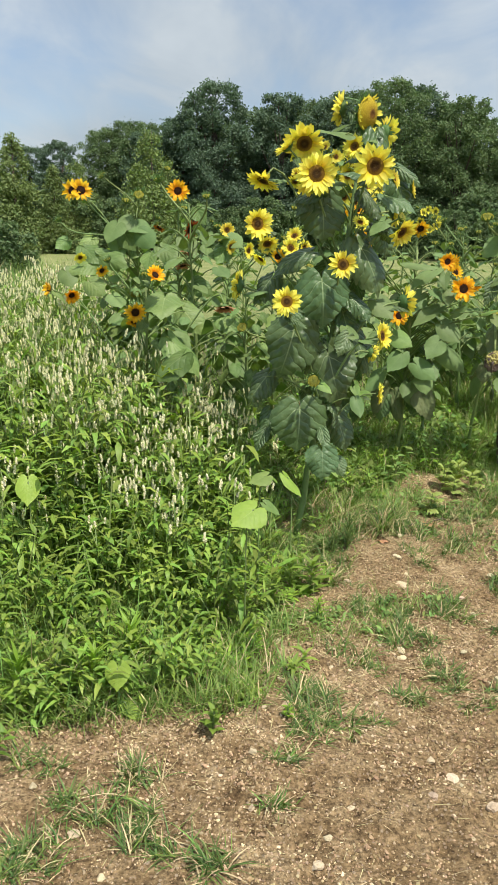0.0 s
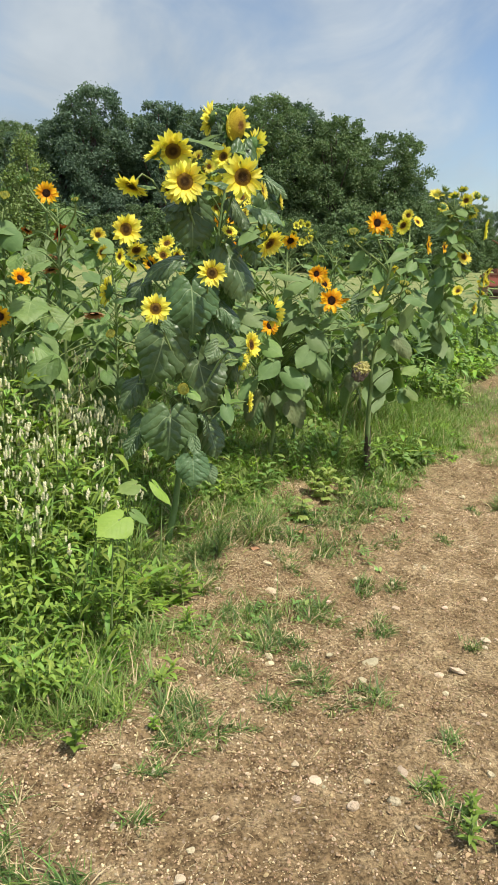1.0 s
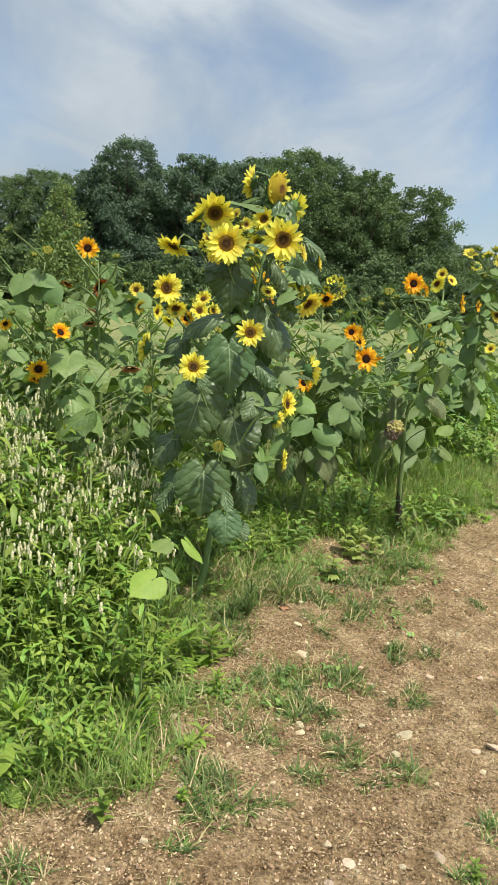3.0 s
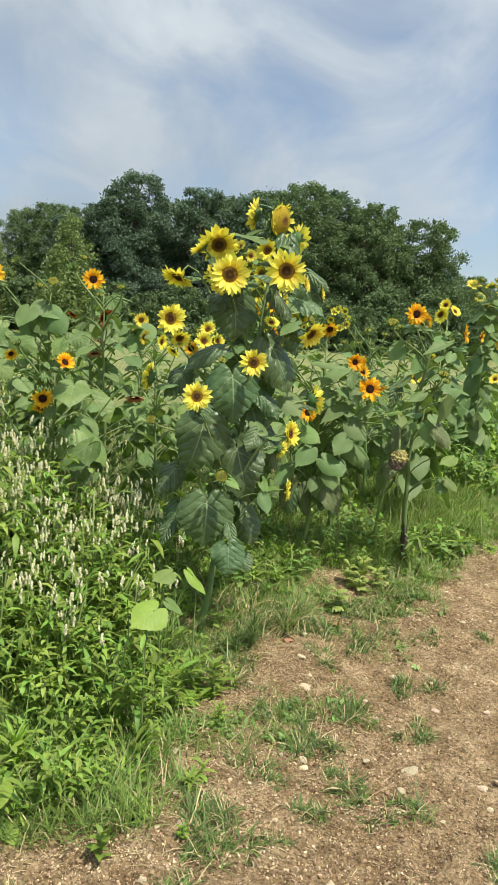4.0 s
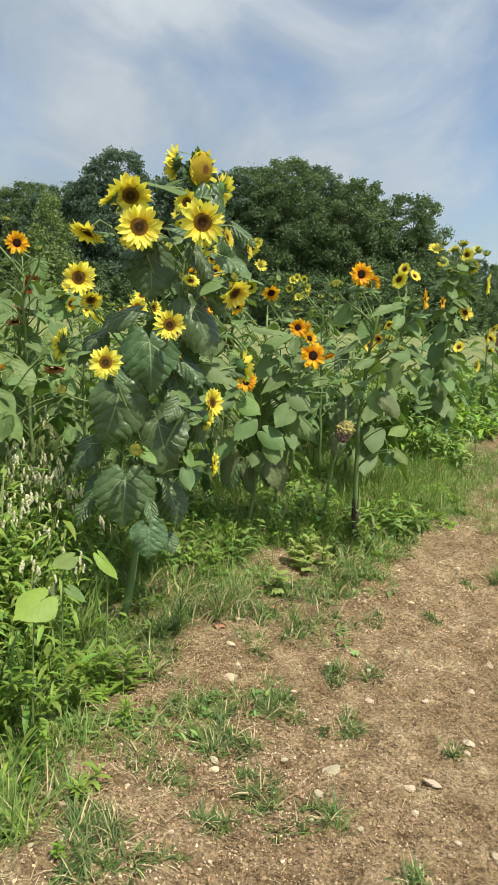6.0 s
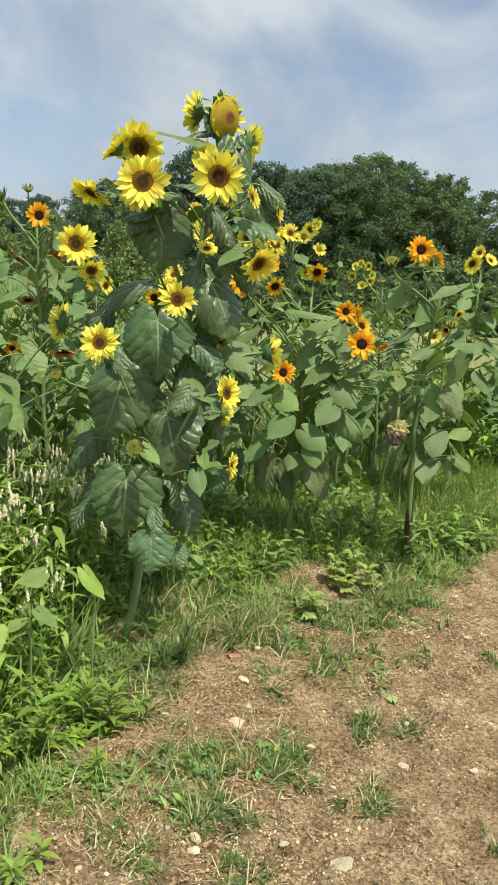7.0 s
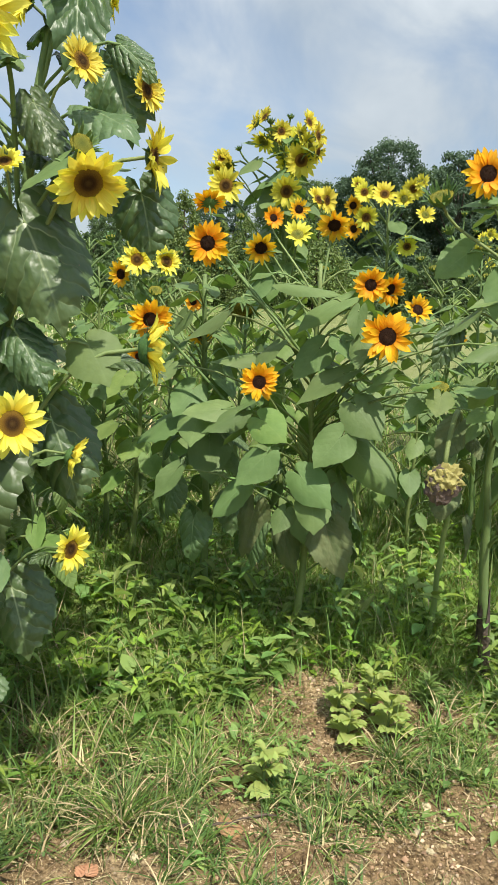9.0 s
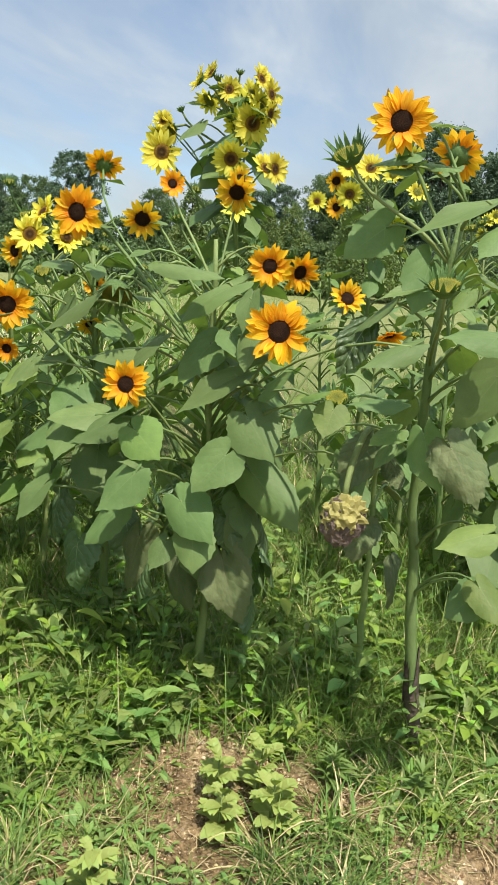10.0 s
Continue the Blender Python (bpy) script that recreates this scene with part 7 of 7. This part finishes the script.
def row_weeds():
    """The dense leafy weeds that stand along the far part of the row."""
    r = np.random.default_rng(95)
    bag = Bag()
    B = random_spots(420, 1.6, 7.5, 6.9, 14.0, lambda x, y: smooth_step(0.05, 0.35, path_edge(y) - x) * smooth_step(2.2, 0.6, path_edge(y) - x) * (0.2 + 0.8 * (lattice(x, y, 0.5, 91) > -0.2)), 47)
    k = np.repeat(np.arange(len(B)), 4)
    n = len(k)
    P = on_land(B[k, 0] + 0.07 * r.normal(size=n), B[k, 1] + 0.07 * r.normal(size=n))
    edge = path_edge(B[:, 1]) - B[:, 0]
    h = ((0.18 + 0.42 * smooth_step(0.1, 0.9, edge)) * r.uniform(0.7, 1.25, len(B)))[k] * r.uniform(0.7, 1.1, n)
    az = r.uniform(0, 6.283, n)
    bag.add(*ribbons(P, az, 1.4, 0.5, h, 0.007, 4, "stem"), 1)
    j = np.repeat(np.arange(n), 12)
    s = 0.1 + 0.9 * (np.tile(np.arange(12), n) + r.random(len(j))) / 12
    A = P[j] + np.stack([np.cos(az[j]) * h[j] * 0.28 * s * s, np.sin(az[j]) * h[j] * 0.28 * s * s, h[j] * s * 0.93], 1)
    ln = r.uniform(0.05, 0.15, len(j))
    light = r.random(len(B))[k[j]] < 0.3
    for pick, mat in ((~light, 0), (light, 2)):
        m = np.flatnonzero(pick)
        bag.add(*ribbons(A[m], az[j[m]] + m * 2.4, r.uniform(-0.2, 0.9, len(m)), r.uniform(0.2, 1.4, len(m)), ln[m], ln[m] * r.uniform(0.22, 0.5, len(m)), 3, "lance", 0.3), mat)
    tagged(new("row_weeds", bag.mesh("row_weeds", [MAT["weed_cool"], MAT["weed_stem"], MAT["weed_bright"]])), "dense leafy green weeds along the far row", "weeds", kind="stuff")


row_weeds()
edge_grass()
undergrowth()
tall_grass()
smartweed()
fringe_weeds()
grass()
straw_litter()


def grass_tuft(x, y, size, seed, lush=1.0):
    """A ragged mat of short grass: several small crowns whose blades sprawl outwards."""
    r = np.random.default_rng(seed)
    crowns = int(4 + 42 * size * lush)
    ca, cr = r.uniform(0, 6.283, crowns), 0.55 * size * np.sqrt(r.random(crowns))
    tilt = r.uniform(0, 3.14)
    cx, cy = cr * np.cos(ca), 0.6 * cr * np.sin(ca)
    cx, cy = x + cx * math.cos(tilt) - cy * math.sin(tilt), y + cx * math.sin(tilt) + cy * math.cos(tilt)
    tall = r.uniform(0.25, 0.75, crowns) * (0.05 + 0.55 * size)
    k = np.repeat(np.arange(crowns), r.integers(9, 26, crowns))
    n = len(k)
    P = on_land(cx[k] + 0.012 * r.normal(size=n), cy[k] + 0.012 * r.normal(size=n))
    P[:, 2] -= 0.004
    bag = Bag()
    kind = r.random(n)
    lean = r.uniform(0, 6.283, crowns)
    az = np.where(r.random(n) < 0.5, lean[k] + 0.7 * r.normal(size=n), r.uniform(0, 6.283, n))
    ln, el, be = tall[k] * r.uniform(0.5, 1.35, n), r.uniform(0.10, 1.25, n), r.uniform(0.1, 1.4, n)
    for lo, hi, mat in ((0.0, 0.20, 1), (0.20, 0.40, 2), (0.40, 1.0, 0)):
        m = np.flatnonzero((kind >= lo) & (kind < hi))
        if len(m):
            bag.add(*ribbons(P[m], az[m], el[m], be[m], ln[m], r.uniform(0.003, 0.0068, len(m)), 4, "blade", 0.3), mat)
    return tagged(new("grass_tuft", bag.mesh("grass_tuft", [MAT["tuft"], MAT["straw"], MAT["grass"]])), "ragged tuft of short green grass on bare soil", "grass tuft", "tufts on the path", "stuff")


def weed_plant(x, y, size, seed, mat, label, leaf_count=26, wide=0.34, up=0.0, lobed=False):
    """A low leafy weed: a short stem and a rosette of pointed leaves, plain or lobed."""
    r = np.random.default_rng(seed)
    z = float(relief(x, y))
    base = Matrix.Translation((x, y, z))
    root = place("weed_plant", None, base)
    tagged(root, label, "weed", "weeds on the path")
    V, F = tube([(0, 0, -0.01), (0.01 * size, 0, size * 0.3), (0.03 * size, 0.02 * size, size * 0.62)], [0.005, 0.004, 0.002], 6)
    place("stem", make_mesh("stem", V, F, [MAT["weed_stem"]]), base, root)
    s = (np.arange(leaf_count) + r.random(leaf_count)) / leaf_count
    for k in range(leaf_count):
        P = np.array([[0.03 * size * s[k], 0.02 * size * s[k], size * 0.62 * s[k]]])
        ln = size * r.uniform(0.32, 0.58) * (1 - 0.4 * s[k])
        rise, bow = r.uniform(0.15, 0.8) + 0.4 * s[k] + up, r.uniform(0.3, 1.0)
        blade = Bag()
        blade.add(*ribbons(P, k * 2.4, rise, bow, ln, ln * wide * r.uniform(0.8, 1.2), 5, "lance", 0.35))
        for far, side in ((0.30, 1), (0.36, -1), (0.58, 1), (0.62, -1)) if lobed else ():
            lean = rise - 0.5 * bow * far
            Q = P + far * ln * np.array([[math.cos(k * 2.4) * math.cos(lean), math.sin(k * 2.4) * math.cos(lean), math.sin(lean)]])
            blade.add(*ribbons(Q, k * 2.4 + side * r.uniform(0.6, 0.95), lean - 0.15, bow, ln * (0.75 - 0.55 * far), ln * wide * 0.62, 4, "lance", 0.25))
        place("leaf", blade.mesh("leaf", [MAT[mat]]), base, root)


LONG_TUFTS = ((0.40, 4.30, 0.30), (0.28, 4.22, 0.28), (0.48, 4.48, 0.26), (0.60, 4.62, 0.24), (0.34, 4.60, 0.30), (-0.02, 3.88, 0.26), (0.20, 4.45, 0.30), (0.05, 3.98, 0.24), (1.42, 4.86, 0.24), (1.66, 5.02, 0.26), (1.30, 4.70, 0.20), (1.85, 5.25, 0.28), (1.45, 5.55, 0.34), (1.28, 5.42, 0.32), (1.70, 5.60, 0.34), (0.72, 4.46, 0.20), (0.10, 4.75, 0.30),
              (2.44, 4.67, 0.17), (2.55, 4.62, 0.17), (2.50, 4.75, 0.16), (2.38, 4.72, 0.14), (2.62, 4.72, 0.15))
TUFTS = ((0.21, 2.30, 0.22), (0.20, 2.42, 0.24), (0.16, 2.53, 0.16), (0.46, 3.26, 0.22), (0.64, 2.98, 0.20), (0.09, 2.16, 0.13), (-0.34, 2.02, 0.18), (-0.70, 2.07, 0.16), (-0.49, 1.91, 0.22), (-0.29, 1.79, 0.20), (-0.58, 1.71, 0.22), (0.58, 3.28, 0.15), (0.57, 3.02, 0.17), (0.82, 3.33, 0.15), (0.55, 2.55, 0.09),
         (0.07, 1.92, 0.09), (1.13, 3.53, 0.14), (1.29, 3.52, 0.15), (1.10, 3.13, 0.15), (0.83, 3.34, 0.18), (0.60, 3.25, 0.15))
MORE_TUFTS = ((0.53, 2.98, 0.14), (2.48, 4.66, 0.36), (2.58, 4.60, 0.24), (1.44, 4.11, 0.15), (1.94, 3.36, 0.16), (1.47, 2.96, 0.09), (0.72, 2.68, 0.14), (0.90, 2.57, 0.15), (1.12, 2.28, 0.13), (0.23, 2.52, 0.16), (-0.12, 1.72, 0.17), (0.42, 2.75, 0.10),
              (0.74, 4.34, 0.22), (0.57, 4.23, 0.40), (1.58, 4.66, 0.17), (1.30, 4.42, 0.14), (1.02, 4.40, 0.20), (0.95, 2.02, 0.12), (1.02, 1.92, 0.15), (2.1, 4.6, 0.13), (1.75, 4.15, 0.10), (0.30, 3.72, 0.2), (0.78, 3.70, 0.12), (0.98, 3.92, 0.15),
              (0.10, 3.86, 0.34), (-0.02, 3.92, 0.36), (0.24, 3.94, 0.30), (0.42, 4.06, 0.26), (1.46, 5.20, 0.30), (1.62, 5.22, 0.30), (1.52, 5.12, 0.24), (0.66, 4.16, 0.30), (1.36, 4.60, 0.24), (1.48, 4.74, 0.24))
THIN_TUFTS = ((0.78, 4.10, 0.24), (0.87, 4.02, 0.26), (1.00, 3.94, 0.22), (1.07, 4.10, 0.28), (1.11, 4.38, 0.24), (1.19, 4.26, 0.28), (1.27, 4.15, 0.24), (0.95, 4.22, 0.26), (0.79, 3.86, 0.18), (1.32, 4.44, 0.26), (0.84, 3.48, 0.18), (0.84, 3.22, 0.18), (1.14, 3.55, 0.15), (-0.03, 3.68, 0.24), (0.07, 3.62, 0.24),
              (0.33, 3.50, 0.18), (0.33, 3.62, 0.16), (0.40, 3.25, 0.20), (0.80, 3.22, 0.20), (0.70, 2.80, 0.13), (0.72, 2.66, 0.14), (0.53, 2.53, 0.14), (0.41, 2.40, 0.12), (1.11, 3.10, 0.18), (0.80, 2.52, 0.10), (1.91, 3.27, 0.15), (0.05, 2.72, 0.15), (0.29, 2.84, 0.16), (0.38, 2.80, 0.12), (0.57, 3.10, 0.16))
for k, (x, y, s) in enumerate(THIN_TUFTS):
    grass_tuft(x, y, s, 700 + k, 0.5)
for k, (x, y, s) in enumerate(TUFTS + MORE_TUFTS):
    grass_tuft(x, y, s, 300 + k, 1.6 if s > 0.18 else 1.0)

def long_tuft(x, y, size, seed, fan=1.3, straw=0.20, label="lush clump of long arching green grass"):
    """A clump of long arching grass; fan: how far the blades stray from pointing outwards."""
    r = np.random.default_rng(seed)
    n = 110
    a, rad = r.uniform(0, 6.283, n), (0.42 if fan > 1 else 0.2) * size * r.random(n)
    P = on_land(x + rad * np.cos(a), y + rad * np.sin(a))
    P[:, 2] -= 0.005
    bag = Bag()
    dry = r.random(n) < straw
    ln, el, be = size * r.uniform(0.30, 1.0, n), r.uniform(0.35, 1.45, n), r.uniform(0.5, 1.9, n)
    for pick, mat in ((~dry, 0), (dry, 1)):
        m = np.flatnonzero(pick)
        bag.add(*ribbons(P[m], a[m] + fan * r.normal(size=len(m)), el[m], be[m], ln[m], r.uniform(0.003, 0.008, len(m)), 6, "blade", 0.35), mat)
    tagged(new("grass_clump", bag.mesh("grass_clump", [MAT["grass"], MAT["straw"]])), label, "grass clump", "clumps of long grass", "stuff")


for k, (x, y, size) in enumerate(LONG_TUFTS):
    long_tuft(x, y, size, 400 + k)
long_tuft(0.63, 4.16, 0.25, 460, 0.5, 0.42, "half-dry fountain of arching grass at the soil's edge")
long_tuft(0.31, 3.52, 0.14, 461, 0.5, 0.7, "small dry tuft of straw-coloured grass")
weed_plant(-0.16, 2.24, 0.13, 1, "weed", "small dark green broad-leaved weed on the path", 16, 0.5)
weed_plant(0.09, 2.36, 0.08, 2, "weed_bright", "small bright green seedling on the path", 14, 0.4)
weed_plant(0.22, 3.10, 0.15, 3, "weed_bright", "bright yellow-green weed at the path's edge", 40, 0.16)
weed_plant(0.20, 3.40, 0.26, 4, "weed", "broad-leaved green weed at the path's edge", 26, 0.27, -0.1)
weed_plant(0.02, 3.20, 0.24, 5, "weed", "bushy green weed beside the smartweed", 44, 0.20)
weed_plant(0.10, 3.42, 0.24, 14, "weed", "bushy green weed beside the smartweed", 50, 0.14)
weed_plant(-0.62, 2.46, 0.27, 6, "weed_bright", "bright green leafy weed before the smartweed", 44, 0.17, 0.35)
weed_plant(-0.88, 2.40, 0.27, 7, "weed_bright", "bright green leafy weed before the smartweed", 44, 0.17, 0.35)
weed_plant(-0.52, 2.62, 0.30, 15, "weed_bright", "bright green leafy weed before the smartweed", 40, 0.16, 0.4)
for x, y, size, seed in ((1.10, 4.84, 0.20, 8), (1.20, 4.90, 0.24, 9), (1.27, 4.80, 0.21, 18), (1.15, 4.74, 0.18, 19)):
    weed_plant(x, y, size, seed, "weed_pale", "pale yellow-green lobed weed in the grass", 11, 0.55, 0.05, True)
weed_plant(0.41, 3.88, 0.24, 24, "tuft", "feathery dark green weed on the bare soil", 72, 0.07, 0.25)
weed_plant(0.33, 3.84, 0.19, 26, "tuft", "feathery dark green weed on the bare soil", 60, 0.07, 0.25)
weed_plant(0.27, 3.84, 0.15, 25, "weed_cool", "leafy green weed at the foot of the tall sunflower", 28, 0.28)
weed_plant(0.95, 4.43, 0.22, 10, "weed_pale", "light green rosette weed on the soil", 11, 0.5, -0.1, True)
weed_plant(0.70, 5.12, 0.17, 11, "weed_cool", "leafy green weed below the sunflowers", 40, 0.27)
weed_plant(0.55, 4.95, 0.24, 12, "weed_cool", "leafy green weed below the sunflowers", 40, 0.27)
for x, y, size, seed in ((1.05, 1.92, 0.12, 13), (1.00, 1.80, 0.11, 20), (1.13, 1.86, 0.13, 21), (1.10, 1.76, 0.12, 22), (0.98, 2.04, 0.10, 23)):
    weed_plant(x, y, size, seed, "weed", "low green weed at the side of the path", 18, 0.34)
weed_plant(1.38, 5.02, 0.17, 16, "weed_cool", "leafy dark green weed beside the thick stem", 44, 0.25)
weed_plant(1.62, 5.04, 0.17, 17, "weed_cool", "leafy dark green weed beside the thick stem", 44, 0.25)


def broad_leaf(x, y, z, size, kind, seed, face=(0, -0.5, 0.85), way=(0.2, -0.6, -0.5), width=1.02, small=True):
    """A young sunflower: a thin stem that carries one large pale leaf, and often two small ones."""
    p = Sunflower((x, y), (x, y - 0.01, z - 0.05), 0.005, "young sunflower with a large yellow-green leaf", kind, seed, "seedlings in the weeds")
    w = np.array(Vector(way).normalized())
    c = np.array([x, y - 0.02, z])
    p.leaf(c - w * size * 0.3, c + w * size * 0.7, width, face, kind, 0, 0.05)
    if not small:
        return
    p.leaf(c + (0.03, 0, -0.12), c + (0.11, -0.02, -0.17), 0.6, (0.2, -0.5, 0.8), kind, 3)
    p.leaf(c + (-0.03, 0, -0.16), c + (-0.10, -0.04, -0.19), 0.6, (-0.2, -0.5, 0.8), kind, 3)


broad_leaf(-0.09, 2.92, 0.56, 0.145, "leaf_lime", 1, (0.05, -0.60, 0.80), (-0.55, -0.55, -0.30), 1.1, False)
broad_leaf(0.10, 3.56, 0.50, 0.14, "leaf_lime", 2, (0.5, -0.4, 0.75), (0.6, -0.2, -0.6), 0.6, False)
broad_leaf(-1.01, 3.03, 0.60, 0.125, "leaf_lime", 3, (0.3, -0.75, 0.55), (0.15, -0.5, -0.8), 0.9, False)
broad_leaf(-0.50, 2.36, 0.16, 0.095, "leaf_lime", 4, (0, -0.7, 0.7), (0.1, -0.4, -0.8))
broad_leaf(-0.05, 3.30, 0.60, 0.10, "leaf_fresh", 5, (0, -0.4, 0.9), (-0.6, -0.3, -0.2))


# ---------------------------------------------------------------- stones
def stone_mesh(seed, flat):
    r = np.random.default_rng(seed)
    bm = bmesh.new()
    bmesh.ops.create_icosphere(bm, subdivisions=2, radius=0.5)
    off = Vector(r.uniform(0, 50, 3))
    sx, sy = r.uniform(0.75, 1.0), r.uniform(0.55, 0.85)
    for v in bm.verts:
        k = 1 + 0.55 * noise.noise(v.co * 2.6 + off) + 0.22 * noise.noise(v.co * 6 + off)
        v.co = Vector((v.co.x * sx * k, v.co.y * sy * k, v.co.z * flat * k))
    me = bpy.data.meshes.new("stone")
    bm.to_mesh(me)
    bm.free()
    me.materials.append(MAT["stone"])
    for f in me.polygons:
        f.use_smooth = False
    return me


def dead_leaf(x, y, size, turn, seed):
    z = float(relief(x, y)) + 0.012
    ob = new("dead_leaf", leaf_blade("leaf_dead", 0.12, 0.3, seed, 0.05))
    ob.matrix_basis = Matrix.Translation((x, y, z)) @ pose(0, 0, 0, 4, 3, turn) @ Matrix.Scale(size, 4)
    tagged(ob, "curled reddish-brown dead leaf on the soil", "dead leaf", "dead leaves on the soil")


dead_leaf(0.73, 4.29, 0.19, 14, 1)


def dry_stick():
    """A dark broken stalk that lies on the soil beside the dead leaves."""
    xs, ys = np.linspace(0.78, 1.02, 9), np.linspace(4.19, 4.33, 9)
    P = on_land(xs + 0.008 * np.sin(9 * xs), ys)
    P[:, 2] += 0.012
    V, F = tube(P, np.linspace(0.005, 0.0025, 9) * (1 + 0.2 * np.sin(np.arange(9) * 2.1)), 7)
    tagged(new("stick", make_mesh("stick", V, F, [MAT["bark"]])), "dark dry broken stalk lying on the soil", "stick")


dry_stick()
dead_leaf(0.90, 4.24, 0.08, 40, 2)
dead_leaf(0.62, 3.98, 0.06, 100, 3)

STONES = [stone_mesh(k, 0.45 + 0.06 * (k % 4)) for k in range(8)]
BIG = ((0.98, 2.82, 0.085), (1.32, 2.74, 0.075), (1.55, 3.00, 0.062), (1.90, 3.68, 0.055), (0.645, 3.53, 0.085), (0.67, 3.78, 0.06), (1.54, 2.61, 0.055), (1.41, 2.38, 0.045), (0.05, 2.90, 0.042), (0.61, 2.10, 0.060), (0.56, 2.20, 0.036), (0.70, 1.97, 0.05), (-0.51, 1.80, 0.06), (0.28, 1.95, 0.03),
       (1.23, 3.32, 0.05), (0.11, 3.96, 0.05), (1.24, 2.73, 0.05), (0.90, 2.12, 0.045), (0.95, 2.05, 0.05), (0.83, 1.98, 0.05))


def lay_stones():
    r = np.random.default_rng(77)
    many = random_spots(230, -0.9, 2.6, 1.5, 5.2, lambda x, y: (1 - growth(x, y)) * 0.9 + 0.03, 61)
    rows = list(BIG) + [(x, y, 0.014 + 0.032 * r.random() ** 2.2) for x, y in many]
    for k, (x, y, s) in enumerate(rows):
        ob = new("stone", STONES[k % 8])
        ob.matrix_basis = Matrix.Translation((x, y, float(relief(x, y)) + s * 0.06)) @ pose(0, 0, 0, float(r.uniform(-14, 14)), float(r.uniform(-14, 14)), float(r.uniform(0, 360))) @ Matrix.Diagonal((s, s, s * (0.55 if s > 0.055 else 1.0), 1))
        tagged(ob, "large pale stone set in the soil" if s > 0.04 else "small pale stone on the soil", "stone", "stones on the path")
    bag = Bag()
    bm = bmesh.new()
    bmesh.ops.create_icosphere(bm, subdivisions=1, radius=0.5)
    ball = np.array([v.co for v in bm.verts])
    F0 = np.array([[v.index for v in f.verts] for f in bm.faces])
    bm.free()
    for count, seed, lo, hi, mat in ((17000, 62, 0.003, 0.0135, 0), (15000, 63, 0.004, 0.019, 1)):
        B = random_spots(count, -1.2, 2.9, 1.35, 5.6, lambda x, y: (1 - 0.8 * growth(x, y)) * (0.10 + 0.90 * smooth_step(-0.15, 0.35, 0.7 * lattice(x, y, 0.24, seed) + 0.6 * lattice(x, y, 0.75, seed + 1) + 0.3 * lattice(x, y, 0.07, seed + 2))) + 0.01, seed)
        size = lo + (hi - lo) * r.random(count) ** 2.4
        P = on_land(B[:, 0], B[:, 1])
        for q in range(6):
            V0 = ball * (1 + 0.28 * r.normal(size=(len(ball), 1))) * r.uniform(0.65, 1.1, 3) * (1, 1, 0.8)
            tip = np.array(pose(0, 0, 0, float(r.uniform(-35, 35)), float(r.uniform(-35, 35)), 0))[:3, :3]
            m = np.arange(q, count, 6)
            bag.add(*scatter(V0 @ tip.T, F0, P[m] + np.array([0, 0, 1.0]) * (size[m] * 0.22)[:, None], size[m][:, None] * r.uniform(0.75, 1.15, (len(m), 3))), mat)
    # crumbs of soil and grit
    eight = np.array([(1, 0, 0), (-1, 0, 0), (0, 1, 0), (0, -1, 0), (0, 0, 1), (0, 0, -1)]) * 0.5
    faces = np.array([(a, b, c) if (a == 0) == ((b == 2) == (c == 4)) else (a, c, b) for a in (0, 1) for b in (2, 3) for c in (4, 5)])
    for count, seed, mat in ((30000, 64, 1), (22000, 65, 0)):
        B = random_spots(count, -1.0, 2.6, 1.4, 5.0, lambda x, y: (1 - 0.7 * growth(x, y)) * (0.30 + 0.70 * smooth_step(-0.2, 0.3, lattice(x, y, 0.16, seed) + 0.5 * lattice(x, y, 0.05, seed + 1))), seed)
        size = 0.003 + 0.0055 * r.random(count) ** 1.5
        for q in range(4):
            V0 = eight * (1 + 0.35 * r.normal(size=(6, 1))) * r.uniform(0.7, 1.2, 3)
            m = np.arange(q, count, 4)
            bag.add(*scatter(V0, faces, on_land(B[m, 0], B[m, 1]) + np.array([0, 0, 1.0]) * (size[m] * 0.2)[:, None], size[m][:, None] * r.uniform(0.7, 1.3, (len(m), 3))), mat)
    tagged(new("gravel", bag.mesh("gravel", [MAT["gravel"], MAT["clod"]], False)), "pale gravel and brown clods strewn over the path", "gravel", kind="stuff")


lay_stones()
